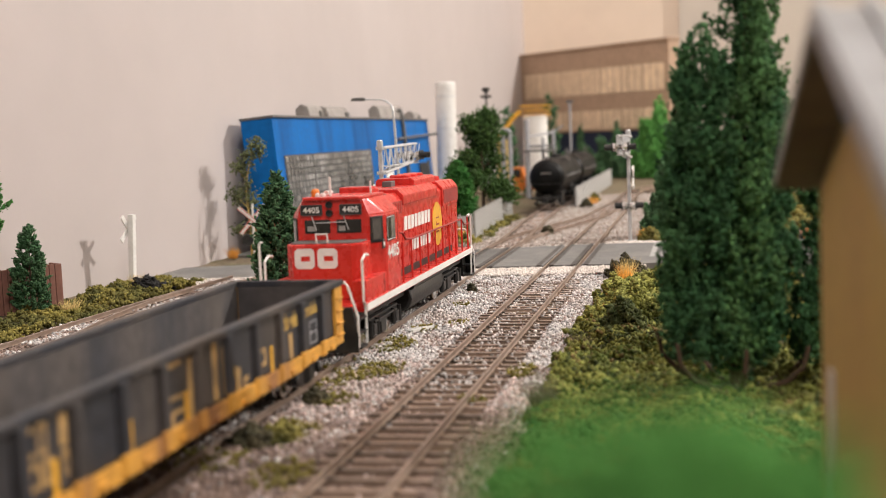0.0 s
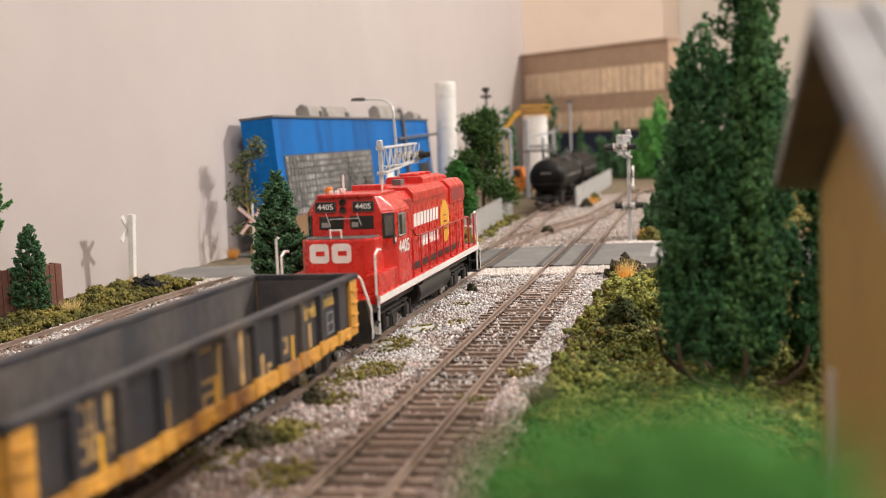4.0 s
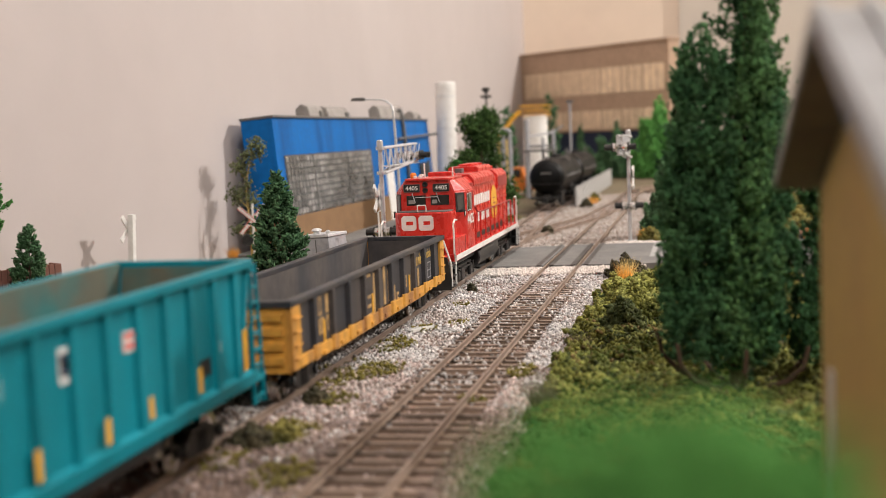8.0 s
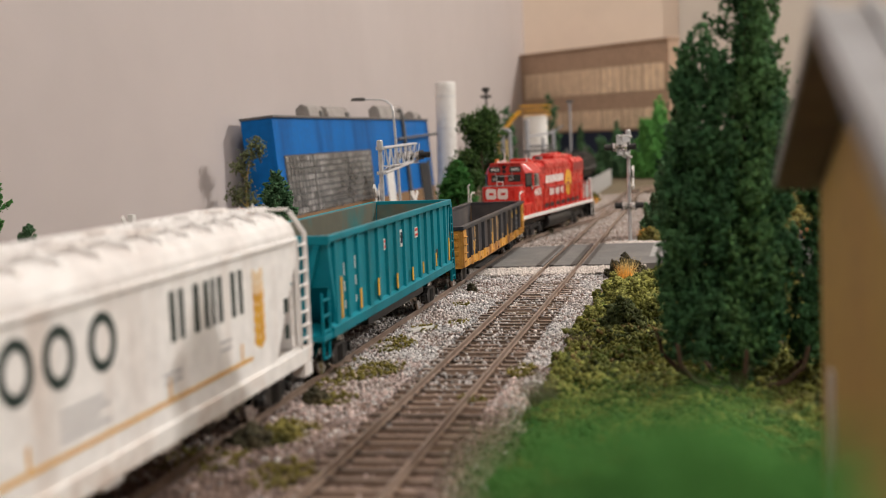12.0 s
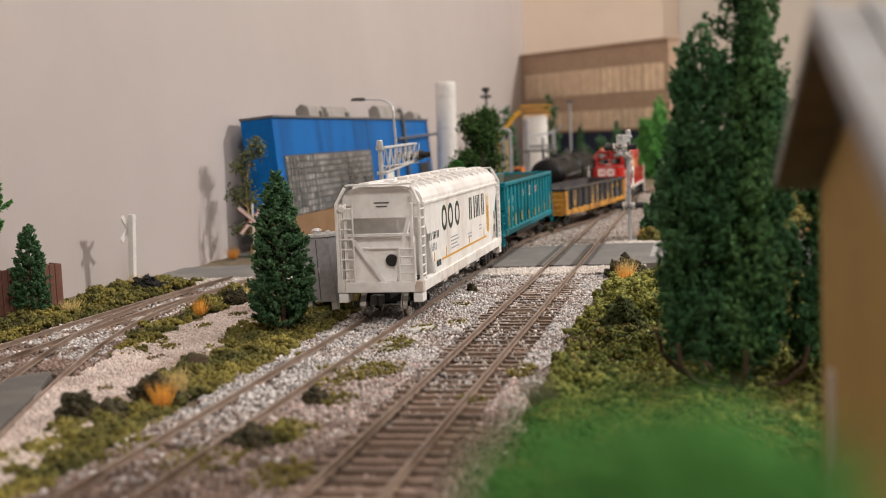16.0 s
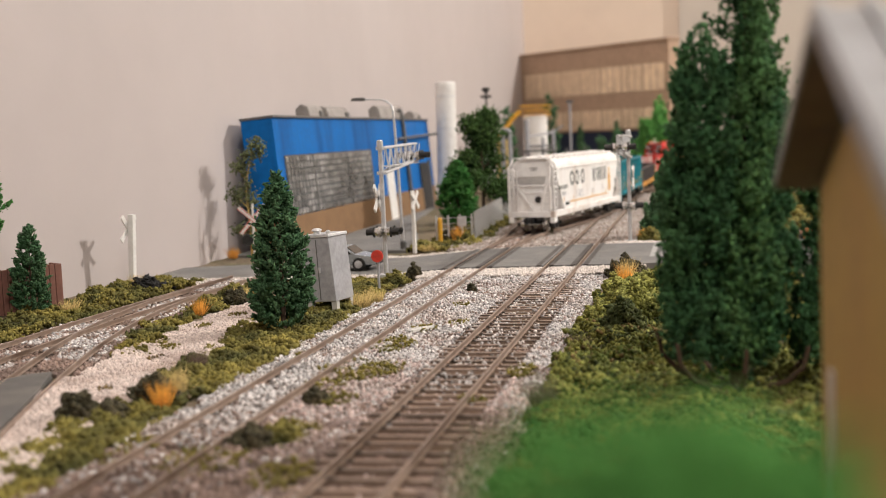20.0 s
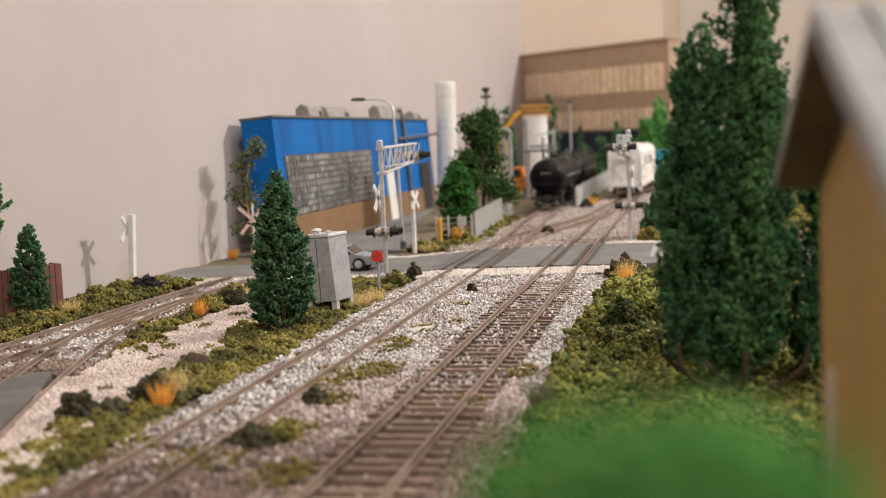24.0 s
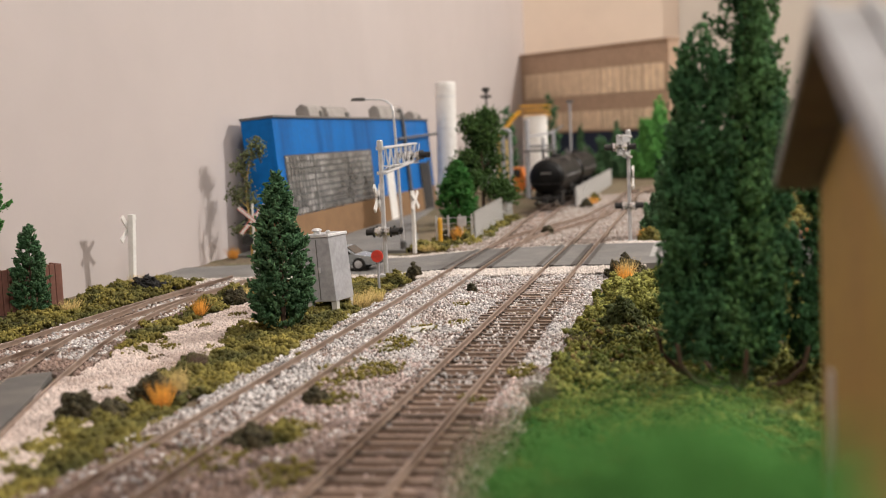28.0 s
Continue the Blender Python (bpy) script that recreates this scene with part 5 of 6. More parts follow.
    for e in (-1, 1):
        part("end_sill", box(B(), -14.4, 14.4, *sorted((e * (L - 6), e * (L + 0.2))), 10.9, 15.0, 0.3), "hopper_white", t)
        part("slope_sheet", prism(B(), [(e * 89, 41), (e * 90.3, 40.4), (e * 71.6, 14.6), (e * 70, 15)], -16.9, 16.9, "x"), "hopper_white", t)
        part("end_plate", prism(B(), [(-13, 40.5), (13, 40.5), (13, 50.5), (10.5, 52.4), (-10.5, 52.4), (-13, 50.5)], *sorted((e * 90.2, e * 91.6)), "y", 0.2), "hopper_white", t)
        part("end_beam", box(B(), -13.6, 13.6, *sorted((e * (L - 4), e * (L - 1.8))), 33.4, 34.6, 0.2), "hopper_white", t)
        part("end_beam", box(B(), -13.0, 11.5, *sorted((e * (L - 4.2), e * (L - 3))), 28.2, 29.0, 0.2), "hopper_white", t)
        part("brake_wheel", lathe(B(), [(1.3, 0), (1.6, 0.3), (1.3, 0.6)], (-14.8, e * (L + 0.5), 45), "y", 18), "hopper_sill", t)
        part("end_hole", lathe(B(), [(2.5, 0), (2.5, 0.5)], (4.6 if e < 0 else -4.6, e * (L - 3.0) - 0.25, 23.6), "y", 20), "black", t, "round black hole")
        part("end_panel", box(B(), -14, 14, *sorted((e * (L - 6.4), e * (L - 4))), 14.6, 32.8, 0.3), "hopper_white", t)
        for z, w in ((46.4, 6.5), (44.9, 4.6)):
            part("small_bar", box(B(), -w / 2, w / 2, *sorted((e * 91.6, e * 91.75)), z, z + 0.6), "grey_dark", t)
        ladder(t, ((-15.8, e * (L - 0.4), 14), (-15.8, e * (L - 0.4), 47)), ((-10.4, e * (L - 0.4), 14), (-10.4, e * (L - 0.4), 47)), 8, "hopper_white", 0.42)
        ladder(t, ((8.4, e * (L - 0.2), 14), (8.4, e * (L - 0.2), 30)), ((14.6, e * (L - 0.2), 14), (14.6, e * (L - 0.2), 30)), 5, "hopper_white", 0.42)
        coupler(t, e * (L - 2), e, 8.6, 6.5)
    part("roof_hatch", box(B(), -3.6, 3.6, -84, 84, 53.2, 54.4, 0.4), "hopper_white", t)
    for s in (-1, 1):
        bm = B()
        for k in range(40):
            box(bm, *sorted((s * 4.2, s * 8.2)), -94 + k * 4.75, -91 + k * 4.75, 54.6, 55.1)
        for x in (4.4, 7.8):
            box(bm, s * x - 0.3, s * x + 0.3, -95, 95, 54.2, 54.7)
        for k in range(10):
            box(bm, s * 6 - 0.4, s * 6 + 0.4, -90 + k * 20, -89 + k * 20, 53.2, 54.4)
        part("running_board", bm, "hopper_white", t)
        for k in range(13):
            y = -84 + k * 14
            part("board_bracket", prism(B(), [(s * 8.0, 54.4), (s * 8.6, 54.9), (s * 13.6, 53.6), (s * 14.6, 51.4), (s * 13.6, 52.3)], y - 0.7, y + 0.7, "y", 0.1), "hopper_white", t)
    for k in range(8):
        part("hatch_latch", box(B(), -2.2, 2.2, -77 + k * 22, -73 + k * 22, 54.3, 55.6, 0.3), "hopper_white", t)
    for e in (-1, 1):
        part("end_walk", box(B(), -14, 14, *sorted((e * 91.5, e * 95.5)), 54.0, 54.6), "hopper_white", t)
    part("centre_sill", box(B(), -3.5, 3.5, -L + 2, L - 2, 8, 14.8), "dusty_black", t)
    WHEELS[t] = freight_truck(t, -80) + freight_truck(t, 80)
    return t


def tank_car(y):
    t = thing("tank_car", (-66, y, 0), "black tank wagon parked on the siding", "tank wagon", "parked tank cars")
    L = 92
    bm = lathe(B(), [(4, -L), (9, -L + 1.2), (13.5, -L + 3.4), (16, -L + 6.4), (17, -L + 10), (17, L - 10), (16, L - 6.4), (13.5, L - 3.4), (9, L - 1.2), (4, L)], (0, 0, 30), "y", 32)
    part("tank", bm, "tank_black", t, smooth=False)
    for yy in (-52, -26, 26, 52):
        part("tank_band", lathe(B(), [(17.05, -0.8), (17.3, -0.8), (17.3, 0.8), (17.05, 0.8)], (0, yy, 30), "y", 32), "dusty_black", t)
    part("dome", lathe(B(), [(5.5, 0), (5.5, 4), (4.6, 4.6)], (0, 0, 45.6), "z", 18), "dusty_black", t)
    part("dome_platform", box(B(), -11, 11, -13, 13, 46.2, 47.0), "grey_dark", t)
    part("platform_rail", tube(B(), [(-11, -13, 47), (-11, -13, 53), (-11, 13, 53), (-11, 13, 47)], 0.4, 6), "grey_dark", t)
    part("platform_rail", tube(B(), [(11, -13, 47), (11, -13, 53), (11, 13, 53), (11, 13, 47)], 0.4, 6), "grey_dark", t)
    for e in (-1, 1):
        part("bolster", box(B(), -13, 13, e * 66 - 6, e * 66 + 6, 9.5, 16, 0.5), "black", t)
        part("end_platform", box(B(), -15, 15, *sorted((e * (L - 8), e * (L + 2))), 9.6, 11.4, 0.3), "black", t)
        part("end_rail", tube(B(), [(-14, e * (L + 1.4), 11), (-14, e * (L + 1.4), 24), (14, e * (L + 1.4), 24), (14, e * (L + 1.4), 11)], 0.4, 6), "dusty_black", t)
        part("stencil_bar", box(B(), -5, 5, *sorted((e * (L + 0.05), e * (L + 0.15))), 33, 35), "grey_dark", t)
        coupler(t, e * L, e, 8.6, 6)
        freight_truck(t, e * 66)
    part("centre_sill", box(B(), -3, 3, -L, L, 8, 13.4), "black", t)
    for s in (-1, 1):
        part("side_grab", tube(B(), [(s * 17.4, -66, 30), (s * 17.4, 66, 30)], 0.35, 6), "grey", t)
        ladder(t, ((s * 15.5, -3, 12), (s * 13, -3, 46)), ((s * 15.5, 3, 12), (s * 13, 3, 46)), 8, "grey_dark", 0.4)
    return t


loco, gon, teal, hop = locomotive(), gondola(), teal_wagon(), covered_hopper()
tank_car(1219)
tank_car(1421)

# distance run (mm) by the train at each time (s)
RUN_T = [0, 3.1, 3.3, 3.5, 5.5, 6, 6.5, 7, 7.5, 8, 8.5, 9, 9.5, 10, 10.5, 11, 11.5, 12, 12.5, 14.5, 15, 15.5, 16, 16.5, 17, 17.5, 18, 18.5, 19, 19.5, 20, 20.5, 21, 21.5, 23.5, 24, 25, 26, 27, 28]
RUN_S = [0, 0, 1.2, 4.6, 52.4, 64, 80.6, 109, 133, 153.5, 180, 205, 229, 253.5, 285, 330, 365, 400, 438, 593, 642, 692, 743, 794, 845, 895, 941, 991, 1041, 1093, 1149, 1244, 1315, 1382, 1522, 1577, 1687, 1775, 1852, 1947]

SLACK_T, SLACK = [0, 3, 4, 10.1, 10.5, 11, 12, 14.5], [0, 0, -5.5, -5.5, -4, -0.5, 2.5, 0]     # the last wagon on its loose coupling


def car_pose(centre, run, half):
    """The pose of a wagon whose truck centres ride on the line, half mm before and behind its middle."""
    x0, y0, _ = line_at(centre + run - half)
    x1, y1, _ = line_at(centre + run + half)
    return pose((x0 + x1) / 2 * K, (y0 + y1) / 2 * K, 0, 0, 0, -math.degrees(math.atan2(x1 - x0, y1 - y0)))


def motions():
    times = [0.0, 3.0] + [3.1 + 0.1 * k for k in range(5)] + [4.0 + 0.25 * k for k in range(97)]
    for ob, centre, half in ((loco, 478.5, 59.5), (gon, 253, 78), (teal, 33, 68), (hop, -178.5, 80)):
        slack = SLACK if ob == hop else [0] * len(SLACK_T)
        walk(ob, [(t, car_pose(centre + float(np.interp(t, SLACK_T, slack)), float(np.interp(t, RUN_T, RUN_S)), half)) for t in times])
        for w in WHEELS[ob]:
            x, y, r = w.location
            spin = [(0.0, pose(x, y, r))]
            last = 0.0
            for k in range(93, 841):
                run = float(np.interp(k / 30, RUN_T, RUN_S)) * K
                nxt = float(np.interp((k + 1) / 30, RUN_T, RUN_S)) * K
                if nxt - last > 1.2 * r or k in (93, 840):
                    spin.append((k / 30, pose(x, y, r, -math.degrees(run / r))))
                    last = run
            walk(w, spin)


# ---------- vegetation ----------
def crown(name, parent, profile, n, size, material, seed, tuft_len=4.5, per=22, inner=0.45, lump=0.14, upward=0.9, shift=(0, 0)):
    """A crown of many small tufts of leaf crumbs round an upright axis; profile: (height mm, radius mm) pairs."""
    r_ = np.random.default_rng(seed)
    hs, rs = np.array(profile, float).T
    m = max(8, n // per)
    z = np.empty(0)
    while len(z) < m:
        c = hs[0] + (hs[-1] - hs[0]) * r_.uniform(0, 1, m * 3)
        z = np.concatenate([z, c[r_.uniform(0, 1, len(c)) < (np.interp(c, hs, rs) + 1) / (rs.max() + 1)]])
    z = z[:m]
    rad = np.interp(z, hs, rs)
    a = r_.uniform(0, 2 * np.pi, m)
    wave = np.sin(a * 3 + z * 0.16 + seed) * np.sin(z * 0.31 + a * 2) + 0.5 * np.sin(a * 5 - z * 0.5)
    k = np.sqrt(r_.uniform(inner ** 2, 1, m))
    rr = rad * k * (1 + lump * wave)
    base = np.column_stack([rr * np.cos(a), rr * np.sin(a), z])
    way = np.column_stack([np.cos(a), np.sin(a), np.full(m, upward)]) + r_.normal(0, 0.35, (m, 3))
    way /= np.linalg.norm(way, axis=1, keepdims=True)
    ln = tuft_len * r_.uniform(0.6, 1.25, m)
    u = r_.uniform(-0.5, 0.5, (m, per))
    girth = tuft_len * 0.25 * (1.1 - np.abs(u + 0.15))
    p = base[:, None, :] + way[:, None, :] * (u * ln[:, None])[..., None] + r_.normal(0, 0.55, (m, per, 3)) * girth[..., None]
    p = p.reshape(-1, 3) + np.array([shift[0], shift[1], 0])
    ok = p[:, 2] > 0.3
    p = p[ok]
    d = np.repeat(way, per, axis=0) + r_.normal(0, 0.4, (m * per, 3))
    d = d[ok]
    return crumbs(name, p, r_.uniform(0.5, 1.15, len(p)) * size, material, parent, seed, squash=0.5, dirs=d)


def conifer(at, h, w, label, material="conifer", n=5000, size=1.0, seed=1, lean=0, near=True):
    t = thing("conifer", at, label, "tree", rx=lean)
    part("trunk", tube(B(), [(0, 0, -2), (0.4, 0, h * 0.4), (0, 0.3, h * 0.92)], max(h * 0.02, 0.6), 8, 0.3), "bark", t)
    rs = random.Random(seed)
    for k in range(12 if near else 0):
        z = h * (0.1 + 0.8 * k / 12)
        a = rs.uniform(0, 6.28)
        r = w / 2 * (1 - z / h) * 0.9
        part("limb", tube(B(), [(0, 0, z), (r * math.cos(a), r * math.sin(a), z + r * 0.3)], 0.35, 5, 0.15), "bark", t)
    crown("crown", t, [(h * 0.05, w * 0.2), (h * 0.11, w * 0.4), (h * 0.25, w * 0.46), (h * 0.5, w * 0.38), (h * 0.75, w * 0.25), (h * 0.92, w * 0.12), (h * 0.985, w * 0.03)], n, size, material, seed, tuft_len=w * 0.14)
    return t


def bush(at, rx, ry, h, label, material="foam_dark", n=900, size=0.8, seed=1, name="bush"):
    t = thing(name, at, label, "bush")
    r_ = np.random.default_rng(seed)
    d = r_.normal(size=(n, 3))
    d /= np.linalg.norm(d, axis=1, keepdims=True)
    d[:, 2] = np.abs(d[:, 2])
    lump = 1 + 0.22 * np.sin(d[:, 0] * 6 + seed) * np.sin(d[:, 1] * 5 + 2 * seed) + 0.15 * np.sin(d[:, 2] * 9 + d[:, 0] * 8)
    k = r_.uniform(0.6, 1, n) ** 0.5
    p = d * (lump * k)[:, None] * np.array([rx, ry, h])
    tagged(crumbs("foliage", p, r_.uniform(0.6, 1.2, n) * size, material, t, seed, squash=0.5), "")
    part("stem", tube(B(), [(0, 0, -2), (0, 0, h * 0.5)], min(rx, ry) * 0.12, 6, 0.2), "bark", t)
    return t


def tuft(at, h, spread, label, material="straw", n=160, seed=1):
    t = thing("grass_tuft", at, label, "grass tuft")
    tagged(blades("grass", (0, 0, -0.5), n, spread, h, material, t, seed, 0.16), kind="stuff")
    part("root", bm_disc(spread * 0.7), "earth", t)
    return t


def bm_disc(r):
    return lathe(B(), [(r, -1.5), (r * 0.8, -0.4)], (0, 0, 0), "z", 10)


# big columnar conifer in front of the house, with a second shoot
t = thing("conifer", (83, 348, -3.5), "tall dark green columnar conifer with a second shoot", "tree", ry=2.4)
part("trunk", tube(B(), [(0, 0, -2), (0.5, 0.3, 60), (0, 0, 122)], 2.0, 10, 0.5), "bark", t)
for k in range(7):
    a = k * 0.9 + 0.3
    part("limb", tube(B(), [(0, 0, 1.5), (8 * math.cos(a), 8 * math.sin(a), 2.2), (16 * math.cos(a), 16 * math.sin(a), 5.2), (21 * math.cos(a), 21 * math.sin(a), 10), (22.5 * math.cos(a), 22.5 * math.sin(a), 16)], 0.95, 6, 0.6), "bark", t)
crown("crown", t, [(8, 6), (14, 11), (40, 11.5), (70, 9.5), (95, 8), (112, 6.5), (121, 4), (126, 0.8)], 11000, 0.72, "conifer_big", 31, 8.0, 34, 0.3, 0.2, 1.7)
# spires 0 and 5 take the brighter flock as painted highlights
for k, (a, r, top, girth) in enumerate(((0.5, 8.5, 114, 7.0), (1.3, 10, 112, 7.6), (2.4, 12.5, 97, 8.6), (3.2, 14, 101, 8.4), (4.0, 12.5, 100, 8.4), (5.0, 9.5, 119, 7.4), (5.75, 8, 92, 6.4))):
    crown("spire", t, [(11 + k % 3, girth * 0.5), (17, girth * 0.92), (34, girth), (top * 0.62, girth * 0.84), (top * 0.85, girth * 0.55), (top, 1.0)], 4700, 0.7, "conifer_lit" if k in (0, 5) else "conifer_big", 70 + k, 8.5, 34, 0.35, 0.22, 2.3, (r * math.cos(a), r * math.sin(a)))
# shoot 1 on the right has its highlight painted the same way
for k, (x, y, low, top, girth) in enumerate(((18.5, 3, 12, 66, 6.2), (25, -3, 13, 86, 4.6), (27, 10, 12, 52, 6.4), (22, -8, 13, 40, 5.0), (32, 2, 12, 58, 5.0))):
    crown("low_shoot", t, [(low, girth * 0.5), (low + 8, girth), (top * 0.6, girth * 0.9), (top * 0.85, girth * 0.6), (top, 0.8)], 2300, 0.75, "conifer_lit" if k == 1 else "conifer_big", 79 + k, 6.5, 28, 0.3, 0.22, 1.9, (x, y))
crown("side_shoot", t, [(20, 5), (45, 5), (75, 3.8), (90, 2.4), (100, 0.8)], 6000, 0.7, "conifer_big", 33, 6.0, 22, 0.2, 0.12, 1.8, (-16.0, -2))

conifer((-92.5, 460, -3.5), 65, 28, "dark green conifer beside the silver equipment cabinet", n=16000, size=0.72, seed=41)
conifer((-239.5, 517, -4.5), 44, 21, "small dark green conifer beside the brown plank fence", n=9500, size=0.58, seed=43)
t = thing("leafy_tree", (-249.5, 490, -2.5), "fresh green leafy tree at the foot of the room wall", "tree")
part("trunk", tube(B(), [(0, 0, -2), (0.4, 0, 40), (0, 0.3, 72)], 1.3, 8, 0.4), "bark", t)
crown("crown", t, [(32, 4), (42, 10), (54, 14), (64, 12.5), (74, 8), (81, 2)], 7000, 0.75, "foam_green", 44, 4.0, 20, 0.3, 0.16, 0.5)
t = thing("bush", (-121, 975, -4), "round fresh green bush by the fence", "bush")
part("stem", tube(B(), [(0, 0, -2), (0, 0, 26)], 1.6, 8, 0.6), "bark", t)
crown("foliage", t, [(4, 9), (14, 15), (26, 17), (40, 12), (50, 6), (56, 2)], 10000, 1.05, "foam_green", 45, 4.0, 18, 0.3, 0.1, 0.4)

# dark leafy tree by the yard fence: trunk, limbs, separate clumps
t = thing("leafy_tree", (-113, 1049, -4), "tall loose dark green tree beside the grey fence", "tree")
part("trunk", tube(B(), [(0, 0, -2), (1, 0, 40), (-1, 1, 88)], 1.8, 8, 0.5), "bark", t)
rs = random.Random(9)
pts, sz = [], []
r_ = np.random.default_rng(9)
for k in range(26):
    z = 16 + k * 2.95
    a = rs.uniform(0, 6.28)
    r = 28 * (1.1 - z / 112) * rs.uniform(0.6, 1.1)
    e = (r * math.cos(a), r * math.sin(a), z + 3)
    part("limb", tube(B(), [(0, 0, z - 4), e], 0.6, 5, 0.25), "bark", t)
    c = r_.normal(0, 1, (260, 3)) * (5.0, 5.0, 3.9) + e
    pts.append(c)
    sz.append(r_.uniform(0.8, 1.5, 260))
crumbs("crown", np.concatenate(pts), np.concatenate(sz), "leaf", t, 47, squash=0.5)

# thin bare-stemmed tree beside the blue building
t = thing("thin_tree", (-225, 764, -4), "thin pale-stemmed tree with sparse grey-green clumps", "tree")
part("trunk", tube(B(), [(3, 0, -2), (2.5, 0, 22), (1, 0, 45), (3, 0, 58), (7, 0, 74)], 1.0, 8, 0.4), "straw", t)
part("trunk", tube(B(), [(5.5, 0, -2), (5.5, 0, 22), (5, 0, 40)], 0.8, 8, 0.4), "straw", t)
for e in ((-4, 0, 60), (-5, 0, 41), (6, 0, 36), (-4, 0, 20)):
    part("limb", tube(B(), [(2.4, 0, e[2] - 8), (e[0] * 0.4, 0, e[2] - 3), e], 0.5, 6, 0.2), "straw", t)
c = np.concatenate([r_.normal(0, 1, (n_, 3)) * s_ + o for o, s_, n_ in (((10, 0, 75), (3.2, 3, 3.0), 170), ((5, 0, 69), (3.4, 3, 2.8), 150), ((-2, 0, 61), (3.4, 3, 2.6), 150), ((-4, 0, 43), (4.0, 3, 3.0), 190), ((6, 0, 38), (2.2, 2, 4.0), 100), ((-4, 0, 20), (3.6, 3, 2.0), 110), ((2, 0, 50), (1.6, 2, 3), 40))])
crumbs("crown", c, r_.uniform(0.6, 1.1, len(c)), "leaf_pale", t, 48, squash=0.5)

for i, (x, y, rx, ry, h, m_, lab) in enumerate((
        (-37, 279, 5.5, 5.5, 5.5, "foam_dark", "dark brown-green bush on the ballast"), (-31, 285, 5, 5, 5, "foam_olive", "olive bush on the ballast"), (-36, 327, 3.6, 3.6, 4.6, "foam_dark", "dark bush between the tracks"),
        (-34, 567, 2.2, 2.2, 4, "foam_dark", "small black lump of coal-like foam"), (-89, 336, 8, 6, 6.5, "foam_dark", "dark shrub on the green strip"), (-101, 309, 6, 6, 7, "foam_dark", "dark shrub on the green strip"),
        (-94, 313, 5, 5, 4, "foam_dark", "dark low shrub on the green strip"), (-36, 886, 4, 5, 6, "foam_dark", "dark lump beside the crossover"), (37, 622, 10, 9, 9.5, "foam_dark", "dark bush at the road corner"), (46, 448, 8, 9, 12, "foam_moss", "dark green bush on the lineside bank"),
        (50, 480, 12, 12, 14, "foam_verge", "olive bush on the lineside bank"), (40, 520, 9, 12, 11, "foam_verge", "olive bush on the lineside bank"), (36, 470, 7, 9, 8, "foam_verge", "olive bush on the lineside bank"), (60, 530, 14, 16, 14, "foam_verge", "olive bush on the lineside bank"),
        (-83, 610, 6, 7, 6, "foam_olive", "olive shrub at the signal foot"), (-78, 632, 4, 4, 7, "foam_dark", "dark shrub at the signal foot"), (-99, 545, 9, 8, 5, "foam_olive", "olive shrub in front of the cabinet"), (-88, 520, 8, 6, 4, "foam_olive", "olive shrub in front of the cabinet"),
        (-223, 607, 9, 5, 6, "coal", "black twiggy heap near the wall"), (-212, 604, 6, 4, 2.5, "coal", "black twiggy heap near the wall"), (-217, 618, 7, 5, 4, "foam_olive", "olive shrub by the wall track"), (-236, 600, 6, 8, 4.5, "foam_olive", "olive shrub by the wall"), (-236, 575, 6, 9, 5, "foam_olive", "olive shrub by the wall"),
        (-151, 520, 6, 8, 6, "foam_olive", "olive shrub by the spur"), (-146, 545, 6, 8, 6, "foam_dark", "dark shrub by the spur"), (-160, 575, 6, 8, 5, "foam_olive", "olive shrub by the spur"),
        (-102, 850, 8, 7, 8, "foam_dark", "dark shrub at the fence corner"), (-92, 846, 7, 7, 7, "foam_olive", "olive shrub at the fence corner"), (-112, 800, 7, 6, 5, "foam_olive", "olive shrub at the road edge"), (-34, 1190, 5, 8, 8, "foam_dark", "dark shrub along the white fence"), (-34, 1290, 5, 8, 8, "foam_olive", "olive shrub along the white fence"),
        (45, 845, 9, 10, 26, "conifer", "dark green shrub behind the crossing signal"), (52, 835, 8, 8, 48, "conifer", "dark upright shrub behind the crossing signal"), (62, 860, 12, 12, 40, "conifer", "dark green shrub behind the crossing signal"), (42, 820, 8, 7, 8, "foam_olive", "olive shrub behind the crossing signal"))):
    bush((x, y, -3.6), rx, ry, h, lab, m_, int(140 + 16 * rx * h), 0.85 if y < 700 else 1.3, 60 + i)
for i, (x, y, rx, ry, h, m_, lab) in enumerate((
        (18, 1900, 38, 25, 106, "foam_bright", "bright green round tree in the distance"), (48, 1850, 22, 22, 60, "foam_green", "green round tree in the distance"), (-48, 1950, 40, 26, 66, "conifer", "dark green hedge in the distance"), (-104, 1980, 26, 25, 44, "conifer", "dark green hedge in the distance"))):
    bush((x, y, -4), rx, ry, h, lab, m_, 2400, 3.0, 120 + i, "distant_tree")
for i, (x, y, h, w) in enumerate(((-163, 1985, 145, 46), (-58, 2050, 92, 22), (-118, 2040, 88, 18), (-205, 1800, 120, 34), (-190, 1500, 110, 30))):
    conifer((x, y, -4), h, w, "dark green conifer in the distance", n=3600, size=2.0, seed=130 + i, near=False)
